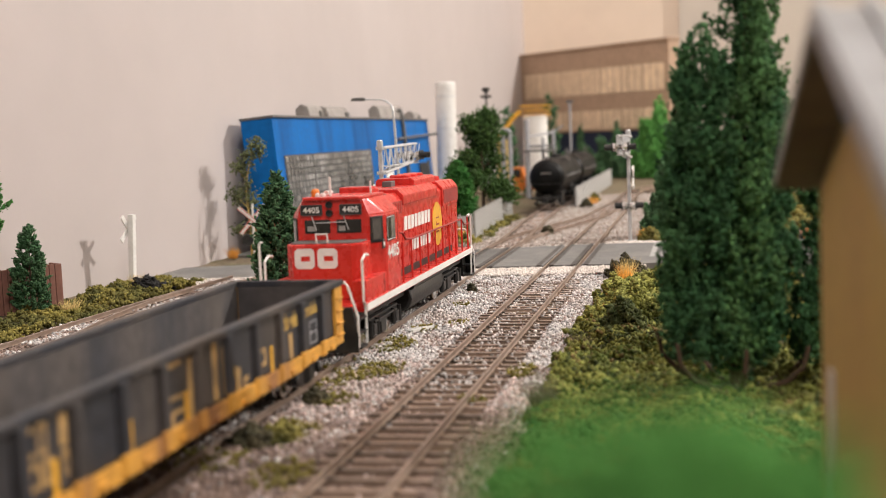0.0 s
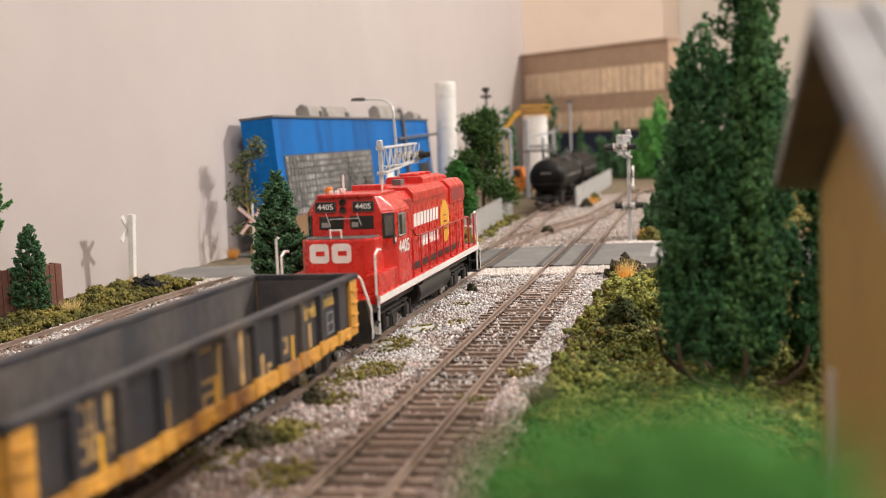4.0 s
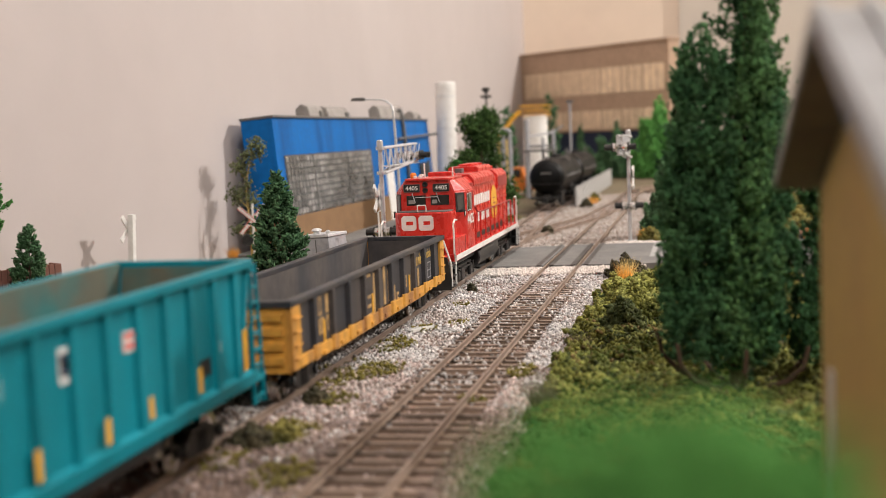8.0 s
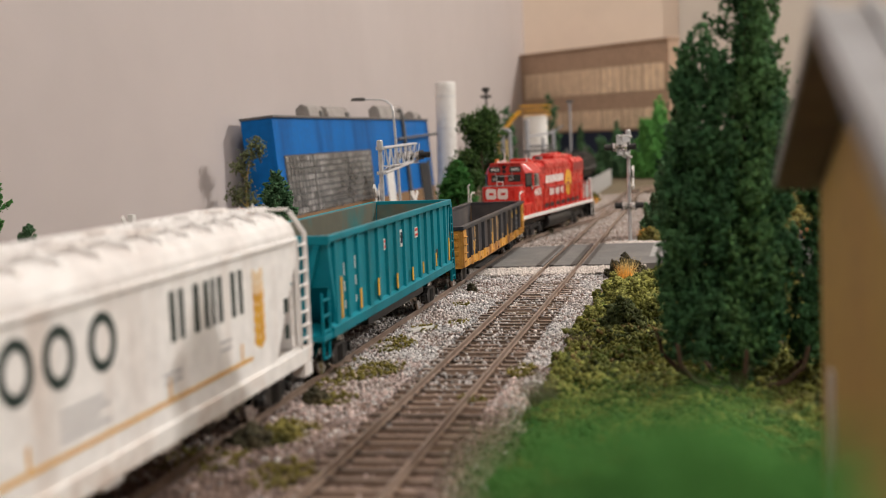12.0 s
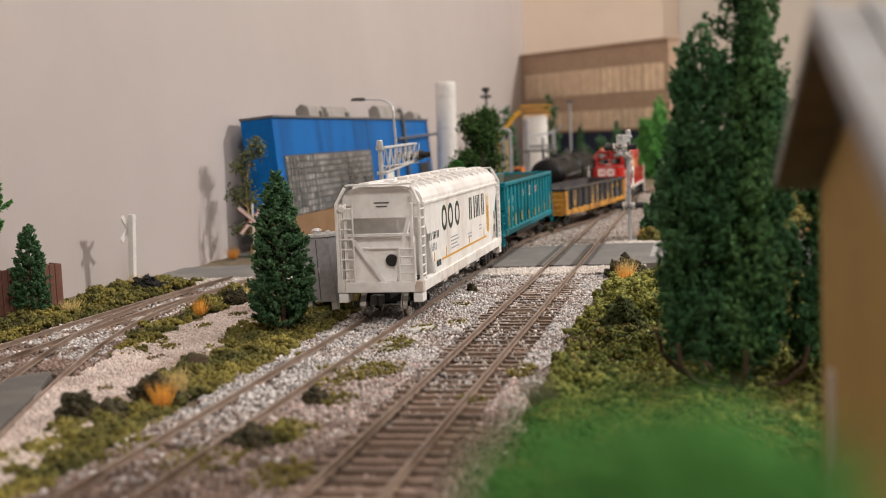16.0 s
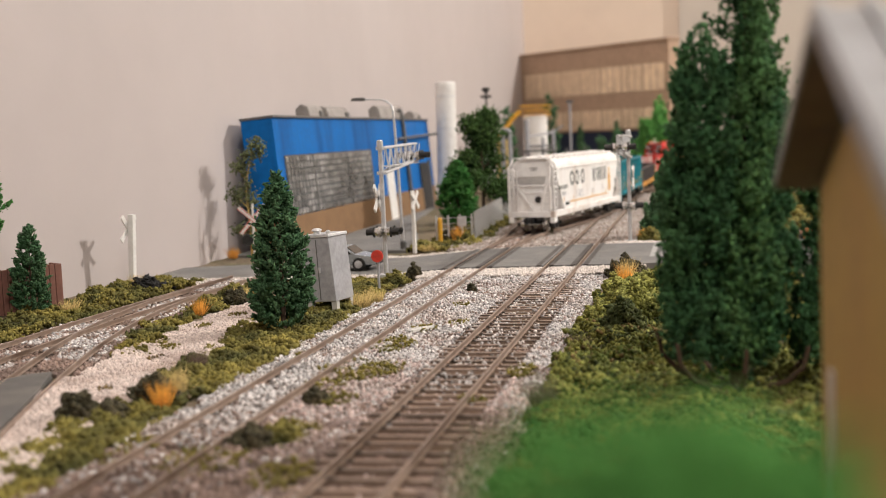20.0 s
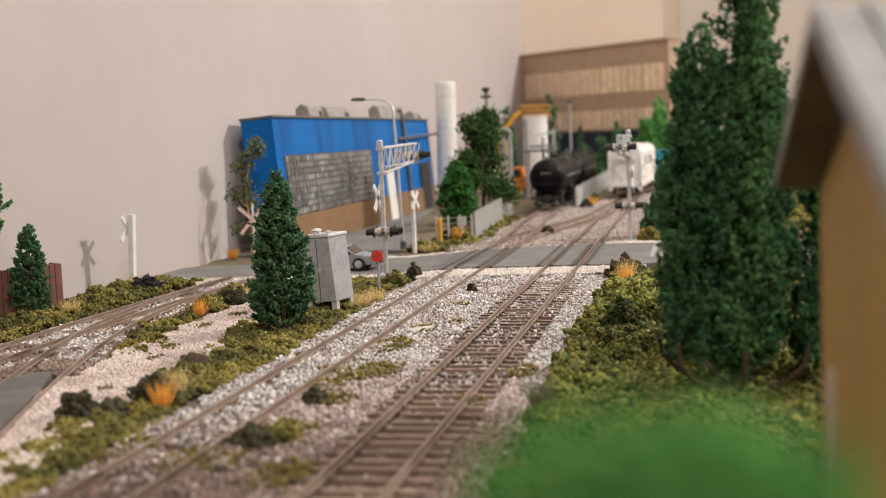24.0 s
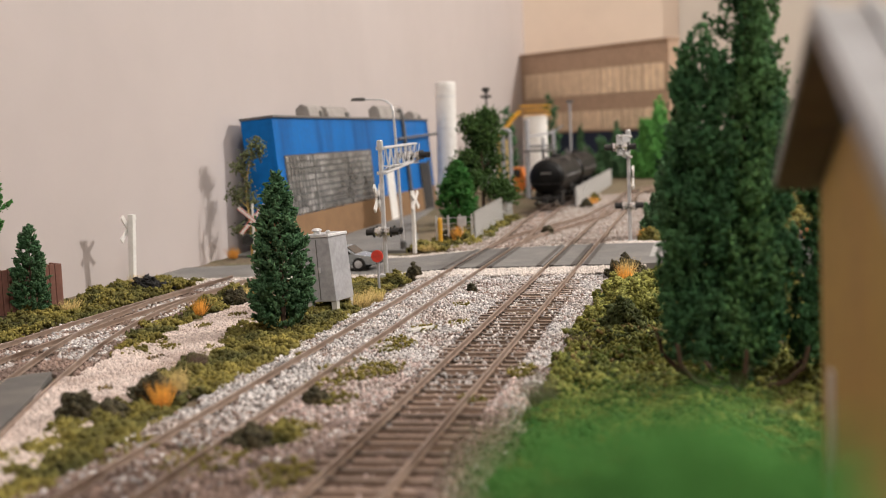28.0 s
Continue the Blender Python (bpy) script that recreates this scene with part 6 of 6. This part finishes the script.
for i, (x, y, h, sp, m_, lab) in enumerate((
        (-83, 325, 9, 2.6, "orange_grass", "orange dry grass tuft beside bushes"), (-85, 338, 11, 3.4, "straw", "straw-coloured dry grass tuft"), (-149, 506, 9, 2.0, "orange_grass", "orange dry grass tuft beside bushes"), (38, 590, 12, 2.0, "orange_grass", "orange dry grass tuft beside bushes"), (38.5, 598, 15, 2.2, "straw", "straw dry grass tuft beside bushes"),
        (-236, 764, 9, 3, "orange_grass", "orange dry grass tuft by the road"), (-79, 527, 9, 4.5, "straw", "straw dry grass tuft by the cabinet"), (-76, 540, 8, 4, "straw", "straw dry grass tuft by the cabinet"), (-96, 381, 8, 2.4, "bark", "brown dry grass tuft beside ballast"), (30, 329, 11, 3, "bark", "brown dry grass tuft beside ballast"),
        (31, 417, 6, 3, "bark", "brown dry grass tuft beside ballast"), (-106, 790, 6, 6, "straw", "straw dry grass at the crossbuck post"), (37, 822, 11, 2.4, "orange_grass", "orange flowering tuft behind the signal"), (44, 822, 8, 3, "straw", "orange flowering tuft behind the signal"), (-226, 527, 6, 4, "straw", "straw dry grass by the fence"), (-231, 610, 9, 3, "straw", "straw dry grass by the wall"),
        (-150, 560, 7, 4, "straw", "straw dry grass by the spur"), (-32, 1240, 10, 4, "orange_grass", "orange dry grass along the white fence"), (-96, 842, 15, 2, "orange_grass", "orange dry grass at the fence"))):
    tuft((x, y, -3.4), h, sp, lab, m_, 150, 150 + i)

# bright green bush close to the lens
t = thing("leafy_tree", (72.7, 42, -4.5), "small bright green round-crowned tree before the house", "tree")
part("trunk", tube(B(), [(0, 0, -2), (0.3, 0, 58)], 1.0, 8, 0.4), "bark", t)
crown("crown", t, [(47, 3), (54, 6.2), (59, 7.6), (64, 7.6), (66, 5.8), (67, 3)], 12000, 0.4, "foam_bright", 201, 1.3, 20, 0.1, 0.03, 0.4)


# ---------- lineside structures ----------
def crossing_signal(at, rz, name_label):
    t = thing("crossing_signal", at, name_label, "railway signal", "crossing signals", rz=rz)
    part("base", box(B(), -4, 4, -4, 4, 0, 2.0, 0.4), "silver", t)
    part("mast", tube(B(), [(0, 0, 1), (-0.4, 0, 74)], 1.25, 12), "silver", t)
    part("mast_cap", lathe(B(), [(1.8, 0), (1.8, 3.0), (1.3, 3.6)], (-0.4, 0, 72.0), "z", 12), "silver", t)
    for z in (57.5, 71):
        part("collar", lathe(B(), [(2.5, -0.9), (2.5, 0.9)], (-0.3, 0, z), "z", 12), "silver", t)
    for s in (-1.8, 1.8):
        part("arm_chord", tube(B(), [(s, 0, 71), (s * 0.8, 80, 72.5)], 0.7, 6), "silver", t)
        part("arm_chord", tube(B(), [(s, 0, 57.5), (s * 0.8, 82, 62.5)], 0.8, 6), "silver", t)
        bm = B()
        for k in range(7):
            y = 4 + k * 11.8
            z0, z1 = 57.5 + 5.0 * y / 82, 71 + 1.5 * y / 80
            tube(bm, [(s, y, z1), (s, y + 5.9, z0 + 0.4)], 0.28, 5)
            tube(bm, [(s, y + 5.9, z0 + 0.4), (s, y + 11.6, z1)], 0.28, 5)
        part("lattice", bm, "silver", t)
    part("walkway", box(B(), -2.0, 2.0, 4, 84, 60.6, 61.2), "silver", t)

    def lamps(y, z, s):
        h = part("lamp_pair", tube(B(), [(-1, y, z), (s * 6, y, z)], 0.8, 8), "chrome", t, "shiny silver lamp bracket")
        for dy in (-3.4, 3.4):
            part("target", lathe(B(), [(2.9, 0), (2.9, s * 0.7)], (s * 4.4, y + dy, z), "x", 18), "black", h, "round black backing disc")
            part("lens_hood", lathe(B(), [(1.7, 0), (1.9, s * 4.2), (1.6, s * 4.2), (1.4, 0)], (s * 5.0, y + dy, z), "x", 14), "black", h)
            part("housing", lathe(B(), [(2.3, 0), (2.5, -s * 1.6), (1.6, -s * 3.2), (0.8, -s * 3.6)], (s * 4.3, y + dy, z), "x", 14), "chrome", h, "shiny silver lamp housing")
            part("elbow", tube(B(), [(s * 1.2, y, z - 1.6), (s * 2.0, y + dy * 0.6, z - 2.6), (s * 3.0, y + dy, z - 2.2)], 0.55, 6), "chrome", h)
        part("hub", lathe(B(), [(2.0, -1.6), (2.3, 0), (2.0, 1.6)], (0, y, z), "z", 12), "chrome", h)
    for s in (-1, 1):
        lamps(0, 25.5, s)
        lamps(78, 65.5, s)
        bm = B()
        for a in (45, -45):
            q = box(B(), -0.5, 0.5, -9.5, 9.5, -1.5, 1.5)
            bmesh.ops.rotate(q, cent=(0, 0, 0), matrix=Matrix.Rotation(radians(a), 3, "X"), verts=q.verts)
            me_ = bpy.data.meshes.new("tmp")
            q.to_mesh(me_)
            bm.from_mesh(me_)
            bpy.data.meshes.remove(me_)
            q.free()
        bmesh.ops.translate(bm, vec=(s * 3.0, 0, 44), verts=bm.verts)
        if s < 0:
            part("crossbuck", bm, "white", t, "white crossbuck sign")
        else:
            bm.free()
    return t


crossing_signal((-95, 636, -3.5), 0, "silver cantilever crossing signal with black twin lamps")
crossing_signal((29, 805, -3.5), 180, "silver cantilever crossing signal with black twin lamps beyond the road")


def crossbuck_post(at, h, rz, label, w=2.2, lamps=False, cross=15.0, edged=False, lean=0):
    t = thing("crossbuck_sign", at, label, "road sign", rz=rz)
    t.matrix_basis = t.matrix_basis @ pose(0, 0, 0, lean)
    part("post", box(B(), -w / 2, w / 2, -w / 2, w / 2, -1, h, 0.25), "white", t)
    for a in (42, -48):
        bm = box(B(), -cross / 2, cross / 2, -0.4, 0.4, -1.4, 1.4, 0.15)
        bmesh.ops.rotate(bm, cent=(0, 0, 0), matrix=Matrix.Rotation(radians(a), 3, "Y"), verts=bm.verts)
        bmesh.ops.translate(bm, vec=(0, -w / 2 - 0.5 - (0.15 if a > 0 else 0), h - cross * 0.42), verts=bm.verts)
        arm = part("cross_arm", bm, "white", t, "white sign board")
        for s in (-1, 1) if edged else ():
            bm = box(B(), -cross / 2 + 0.3, cross / 2 - 0.3, -0.45, -0.38, s * 1.1 - 0.2, s * 1.1 + 0.2)
            bmesh.ops.rotate(bm, cent=(0, 0, 0), matrix=Matrix.Rotation(radians(a), 3, "Y"), verts=bm.verts)
            bmesh.ops.translate(bm, vec=(0, -w / 2 - 0.55 - (0.15 if a > 0 else 0), h - cross * 0.42), verts=bm.verts)
            part("border", bm, "sign_red", arm)
    if lamps:
        part("lamp_target", lathe(B(), [(4.0, 0), (4.0, -1), (3.0, -1.2), (2.2, -0.6)], (-4, -w / 2 - 0.4, h - 24), "y", 20), "black", t)
    return t


crossbuck_post((-236, 615, -4.5), 41, -96, "white wooden post with a crossbuck facing the wall", 3.2, cross=19, lean=-3)
crossbuck_post((-112, 777, -3.5), 41, 79, "white crossbuck sign at the yard road")
crossbuck_post((-217.5, 757, -4.0), 37, 15, "white crossbuck with red edges and a black lamp", 1.4, True, 25, True)

# equipment cabinet
t = thing("equipment_cabinet", (-88, 521, -3), "silver grey metal equipment cabinet on short legs", "cabinet", rz=-12, ry=-3)
part("body", prism(B(), [(-9.5, 4), (5.8, 4), (4.5, 33), (-8.6, 33)], -11, 5.6, "y", 0.4), "grey", t)
part("roof", prism(B(), [(-9.2, 33), (5.1, 33), (4.9, 34.4), (-9, 34.4)], -11.6, 6.1, "y", 0.3), "silver", t)
part("door_seam", box(B(), -2.2, -1.8, -11.2, -10.9, 5, 32), "grey_dark", t)
part("latch", box(B(), -1.6, -0.8, -11.6, -10.9, 17, 19.5, 0.1), "silver", t)
part("vent_cap", lathe(B(), [(1.8, 0), (1.8, 1.6), (2.6, 1.8), (1.4, 2.8)], (-3, -7.4, 34.2), "z", 12), "silver", t)
part("vent_cap", lathe(B(), [(1.1, 0), (1.1, 1.2), (0.5, 1.8)], (3.2, -8.2, 34.2), "z", 10), "silver", t)
for x in (-8.0, 4.2):
    for y in (-9.2, 3.8):
        part("leg", box(B(), x - 1.3, x + 1.3, y - 1.3, y + 1.3, -1.5, 4.2), "pale_fence", t)

# round red sign on a stake
t = thing("stop_disc", (-85, 583, -3.5), "round red disc sign on a pale stake", "sign")
part("stake", tube(B(), [(0, 0, -1), (0, 0, 17)], 0.7, 8), "grey", t)
part("disc", lathe(B(), [(3.1, 0), (3.1, -0.9)], (0, -0.8, 17.4), "y", 20), "sign_red", t, "red disc")

# street lamp
t = thing("street_lamp", (-125, 798, -3.4), "silver street lamp with a curved arm", "street lamp")
part("foot", lathe(B(), [(2.2, 0), (2.2, 5), (1.5, 6)], (0, 0, 0), "z", 12), "grey_dark", t)
part("pole", tube(B(), [(0, 0, 2), (-1.5, 0, 60), (-3.0, 0, 94)], 1.1, 10, 0.8), "silver", t)
part("arm", tube(B(), [(-3.0, 0, 94), (-4.2, 0, 98.5), (-7.5, 0, 101.5), (-12, 0, 102.6), (-24, 0, 103.4)], 0.8, 8, 0.5), "silver", t)
part("lamp_head", prism(B(), [(-32.5, 102.6), (-31, 104.6), (-23, 104.6), (-22, 103.4), (-23, 102.2)], -1.8, 1.8, "y", 0.3), "grey_dark", t)


def motor_car(at, rz, label, paint):
    t = thing("car", at, label, "car", rz=rz)
    side = [(-27, 3.4), (-27.4, 7.0), (-25.5, 8.4), (-17, 9.2), (-11, 13.6), (8, 14.2), (14.5, 9.8), (25, 8.2), (27, 6.4), (26.8, 3.4)]
    part("body", prism(B(), side, -9.6, 9.6, "y", 0.6), paint, t)
    glass = [(-15.6, 9.6), (-10.6, 13.2), (7.4, 13.7), (12.6, 9.8)]
    part("side_glass", prism(B(), glass, -9.75, 9.75, "y", 0.1), "window_dark", t)
    part("windscreen", prism(B(), [(8.8, 13.8), (14.2, 9.9), (14.6, 10.1), (9.2, 14.1)], -8.2, 8.2, "y"), "window_dark", t)
    for x in (-16.5, 16.5):
        for s in (-1, 1):
            w = part("wheel", lathe(B(), [(1.2, -1.8), (3.7, -1.8), (3.9, -1.2), (3.9, 1.2), (3.7, 1.8), (1.2, 1.8)], (x, s * 8.6, 3.9), "y", 18), "black", t)
            part("hub_cap", lathe(B(), [(2.3, 0), (2.3, s * 0.3), (0.6, s * 0.5)], (x, s * 10.35, 3.9), "y", 14), "silver", w)
    for s in (-1, 1):
        part("headlight", box(B(), 26.2, 27.3, s * 8.6 - 1.6, s * 8.6 + 0.4 if s > 0 else s * 8.6 + 1.6, 6.0, 7.8, 0.2), "white", t)
        part("tail_light", box(B(), -27.8, -26.9, min(s * 9, s * 6), max(s * 9, s * 6), 6.0, 7.6, 0.2), "sign_red", t)
    part("bumper", box(B(), 26.4, 28.0, -9.4, 9.4, 3.6, 5.4, 0.3), "black", t)
    part("bumper", box(B(), -28.2, -26.8, -9.4, 9.4, 3.6, 5.4, 0.3), "black", t)
    return t


motor_car((-137, 680, -3.5), 0, "silver grey saloon car waiting on the road", "car_grey")
motor_car((160, 735, 1.0), 180, "orange car on the road", "orange")

# white stick and stop-line bars
t = thing("plank", (-32, 450, -1.7), "short white painted stick lying on the ballast", "stick", rz=-28)
part("stick", box(B(), -0.4, 0.7, -6.5, 6, -0.4, 0.7, 0.15), "white", t)
part("plate", prism(B(), [(-5.6, -5), (-1.2, -6), (0.4, 4.0), (-3.5, 5.5), (-5.8, 1.5)], -0.9, 0.2, "z", 0.2), "pale_fence", t, "flat pale grey plate")
for x in (46, 52):
    q = part("road_marking", box(B(), x, x + 3, 690, 775, -0.34, -0.26), "road_paint")
    tagged(q, "white painted bar on the road", "road marking", kind="structure")

# brown plank fence at the wall
t = thing("plank_fence", (-237, 540, -4.5), "brown vertical-plank box fence against the wall", "fence", rz=145)
for k in range(11):
    part("plank", box(B(), -1.2, 0, k * 3.0 + 0.15, k * 3.0 + 2.85, 0, 21.8 + 0.3 * (k % 3), 0.2), "planter", t)
for k in range(4):
    part("plank", box(B(), 0.2 + k * 3.0, 2.9 + k * 3.0, -1.2, 0, 0, 22, 0.2), "planter", t)
part("fill", box(B(), 0.6, 12, 0.6, 26, 0, 19), "earth", t)


# ---------- blue building ----------
t = thing("blue_building", (-207, 797, -4), "blue flat-roofed industrial building with a tan base", "building", ry=-4.5)
LB, DB, HB = 494, 24, 95
part("wall", box(B(), -DB, -0.6, 0, LB, 0, HB, 0.4), "blue", t)
part("base_wall", box(B(), -DB + 1, 0.6, -0.8, LB - 2, 0, 24, 0.3), "tan_block", t, "tan base course")
part("roof_edge", box(B(), -DB - 0.5, 0.8, -1.0, LB + 0.8, HB - 0.2, HB + 1.6, 0.3), "grey_dark", t)
win = part("window_band", box(B(), -0.7, -0.2, 15, 247, 24.2, 68), "joint", t, "long glass-block window band")
bm = B()
for y0, n in ((15.8, 8), (79.8, 12), (167.4, 10)):
    for k in range(9 * n):
        y, z = y0 + (k % n) * 7.8, 24.9 + (k // n) * 4.78
        box(bm, -0.3, 0.4, y, y + 6.2, z, z + 3.7)
tagged(part("glass_block", bm, "glassblock", win), kind="stuff")
for y0 in (77.6, 165.2):
    part("mullion", box(B(), -0.3, 0.6, y0, y0 + 1.4, 24.2, 68), "grey_dark", win)
d = part("door", box(B(), -0.6, 0.9, 290, 316, 0, 50, 0.3), "white", t, "white door")
part("handle", tube(B(), [(1.2, 315, 20), (1.2, 315, 23)], 0.4, 6), "grey_dark", d)
part("dark_doorway", box(B(), -0.6, 1.0, 430, 470, 0, 50, 0.3), "black", t, "dark open doorway")
part("doorway_frame", box(B(), -0.6, 1.6, 470, 474, 0, 52, 0.3), "grey_dark", t)
for y0, w, h in ((92, 36, 12), (140, 60, 11.5), (305, 90, 15), (445, 28, 11)):
    v = part("roof_vent", prism(B(), [(-14, HB + 1), (-14, HB + h * 0.7), (-9, HB + h), (-4, HB + h * 0.8), (-2, HB + 1)], y0, y0 + w, "y", 0.8), "vent_grey", t, "grey rooftop ventilation unit")
    part("vent_louvre", box(B(), -2.6, -1.2, y0 + w - 12, y0 + w - 4, HB + 2, HB + h * 0.5), "grey_dark", v)
part("wall_pipe", tube(B(), [(2.0, 372, 0), (2.0, 372, HB + 4), (0, 376, HB + 10), (-8, 378, HB + 8)], 1.9, 10), "grey_dark", t)
part("pipe", tube(B(), [(2, 345, 76), (8, 520, 80)], 1.3, 8), "grey_dark", t)

# tall white storage tank behind it
t = thing("storage_tank", (-197, 1300, -4), "tall white cylindrical storage tank", "tank", ry=1)
part("shell", lathe(B(), [(11, 0), (11, 134), (10.2, 135.4), (2, 136)], (0, 0, 0), "z", 28), "white", t)
for z in (40, 85, 120):
    part("hoop", lathe(B(), [(11.2, z - 0.5), (11.3, z), (11.2, z + 0.5)], (0, 0, 0), "z", 28), "silver", t)
t = thing("storage_tank", (-143, 1650, -4), "white cylindrical tank with yellow top railing", "tank")
part("shell", lathe(B(), [(16.5, 0), (16.5, 99), (15, 101), (2, 102)], (0, 0, 0), "z", 28), "white", t)
for z in (101, 107, 113):
    bm = B()
    tube(bm, [(-19, -17, z), (19, -17, z), (19, 17, z), (-19, 17, z), (-19, -17, z)], 0.9, 6)
    part("railing", bm, "gold", t, "yellow guard rail")
part("gangway", prism(B(), [(-62, 60), (-58, 60), (-17, 104), (-17, 108), (-22, 108)], -20, -17, "y"), "gold", t, "yellow stair")
part("tank_hoop", lathe(B(), [(16.8, 58), (17.2, 58), (17.2, 60), (16.8, 60)], (0, 0, 0), "z", 28), "grey", t)

# loading rack: grey posts, pipes, lamp mast, orange tractor unit
t = thing("loading_rack", (-134, 1350, -4), "grey steel loading rack with pipes", "industrial rack")
for x, y, h, r in ((-7, 0, 78, 2.6), (1, 0, 78, 2.2), (12, 60, 92, 3.0), (26, 100, 70, 2), (34, 140, 80, 2.4)):
    part("column", tube(B(), [(x, y, 0), (x, y, h)], r, 10), "grey", t)
part("bend", tube(B(), [(-7, 0, 78), (-6, 0, 80.5), (-3, 0, 81.5), (0, 0, 80.5), (1, 0, 78)], 2.3, 8), "grey", t)
part("pipe", tube(B(), [(12, 60, 60), (34, 140, 60)], 1.4, 8), "grey_dark", t)
part("pipe", tube(B(), [(12, 60, 72), (34, 140, 76), (46, 140, 84)], 1.2, 8), "grey", t)
part("platform", box(B(), 8, 38, 56, 146, 54, 56), "grey_dark", t)
part("valve_box", box(B(), -16, -4, 6, 16, 18, 70, 0.8), "straw", t)
t = thing("lamp_mast", (-159, 1352, -4), "dark lamp mast with two floodlights", "lamp mast")
part("pole", tube(B(), [(0, 0, 0), (0, 0, 124)], 1.4, 8), "grey_dark", t)
part("floodlight", lathe(B(), [(2, 0), (4.5, 3), (4.5, 5), (1, 6)], (0, 0, 124), "z", 12), "black", t)
part("floodlight", box(B(), -6, 6, -2, 2, 118, 121, 0.5), "black", t)
t = thing("lamp_mast", (-100, 1700, -4), "thin grey mast beside the tank", "lamp mast")
part("pole", tube(B(), [(0, 0, 0), (0, 0, 120)], 1.6, 8), "grey", t)
part("floodlight", box(B(), -5, 5, -2, 2, 116, 120, 0.5), "grey_dark", t)
t = thing("machine", (-143, 1500, -4), "orange machine parked by the loading rack", "machine")
part("body", prism(B(), [(-15, 4), (15, 4), (15, 20), (6, 22), (2, 34), (-10, 34), (-15, 22)], -16, 16, "y", 1.0), "orange", t)
part("cab_glass", box(B(), -9, 1, -16.4, -15.8, 23, 32), "window_dark", t)
for x in (-10, 10):
    part("wheel", lathe(B(), [(5.5, -3), (5.5, 3)], (x, -14, 5.5), "y", 16), "black", t)


def panel_fence(label, a, b, h, material, step=12.0, posts=True):
    t = thing("fence", (a[0], a[1], -4), label, "fence", rz=-math.degrees(math.atan2(b[0] - a[0], b[1] - a[1])))
    n = max(1, int(math.dist(a, b) / step))
    s = math.dist(a, b) / n
    p0 = part("panel", box(B(), -0.5, 0.5, 0.06, s - 0.06, 0.8, h, 0.12), material, t)
    q0 = part("post", tube(B(), [(0.8, 0, -1), (0.8, 0, h + 1.6)], 0.8, 8), material, t)
    for k in range(1, n):
        twin(p0, 0, k * s)
        twin(q0, 0, k * s)
    twin(q0, 0, n * s)
    return t


panel_fence("pale grey-white panel fence along the siding", (-86, 858), (-100, 1125), 20, "pale_fence")
panel_fence("white panel fence beside the parked tank cars", (-46, 1200), (-47, 1715), 20, "pale_fence", 16)
t = thing("wire_fence", (-110, 838, -4), "low wire fence with grey posts", "fence", rz=-60)
for k in range(4):
    part("post", tube(B(), [(0, k * 9, -1), (0, k * 9, 20)], 0.7, 8), "silver", t)
for z in (6, 10, 14, 18):
    part("wire", tube(B(), [(0, 0, z), (0, 27, z)], 0.2, 5), "silver", t)
t = thing("bollard", (-106, 832, -4), "yellow-orange bollard post beside the fence", "bollard")
part("post", lathe(B(), [(1.6, 0), (1.6, 18), (1.0, 19)], (0, 0, 0), "z", 12), "gold", t)
t = thing("sign_post", (-92, 842, -4), "small grey sign on a post", "sign")
part("post", tube(B(), [(0, 0, -1), (0, 0, 15)], 0.6, 8), "silver", t)
part("plate", box(B(), -3.2, 3.2, -0.4, 0.2, 12, 19, 0.2), "silver", t)

# ---------- long brown building in front of the far wall ----------
t = thing("brown_building", (-243, 2235, -4), "long two-storey brown building with tan window panels", "building", rz=-41.5)
LW = 367
part("wall", box(B(), 0, LW, 0, 24, 74, 219, 0.8), "brown_building", t)
part("roof_edge", box(B(), -2, LW + 2, -3, 25, 217, 221, 0.6), "brown_building", t)
for z0, z1 in ((138, 182), (78, 110)):
    for k in range(7):
        w = part("window", box(B(), 11 + k * 50, 11 + k * 50 + 46, -0.8, 0.4, z0, z1, 0.3), "tan_panel", t)
        m = 6 if k < 4 else 3
        for j in range(1, m):
            x = 11 + k * 50 + j * 46 / m
            part("mullion", box(B(), x - 0.6, x + 0.6, -1.4, -0.6, z0, z1), "brown_building", w)
part("plinth", box(B(), 2, LW - 2, 2, 22, 0, 74), "navy", t, "dark navy ground floor")

# ---------- house at the right ----------
t = thing("house", (94.8, 150, -4.5), "tan plank-sided house with a grey metal gable roof", "house")
PITCH_R = 0.31
part("wall", prism(B(), [(-68, 0), (68, 0), (68, 66.5), (0, 87), (-68, 66.5)], 0.6, 130, "x", 0.3), "house_wall", t)
for k in range(27):
    y = -68 + k * 5.04
    h = 66.0 + (68 - abs(y + 2.5) - 2.5) * 0.3
    part("plank", box(B(), -0.2, 0.7, y, y + 4.8, 0, h, 0.12), "house_wall", t)
part("corner_board", box(B(), -0.9, 0.8, 47.6, 51.4, 0, 37, 0.2), "white", t, "white corner board")
for s in (-1, 1):
    rf = part("roof", prism(B(), [(0, 88.4), (0, 90.4), (s * 74, 90.4 - 74 * PITCH_R), (s * 74, 88.4 - 74 * PITCH_R)], -7.6, 137, "x", 0.2), "roof_metal", t, "ribbed grey metal roof")
    for k in range(26):
        x = -7.2 + k * 5.6
        bm = prism(B(), [(0, 90.4), (0, 91.3), (s * 74, 91.3 - 74 * PITCH_R), (s * 74, 90.4 - 74 * PITCH_R)], x, x + 1.4, "x")
        part("roof_rib", bm, "roof_metal", rf)
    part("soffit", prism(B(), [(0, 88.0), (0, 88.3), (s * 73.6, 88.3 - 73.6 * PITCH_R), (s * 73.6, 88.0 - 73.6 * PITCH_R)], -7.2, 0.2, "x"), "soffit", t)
motions()
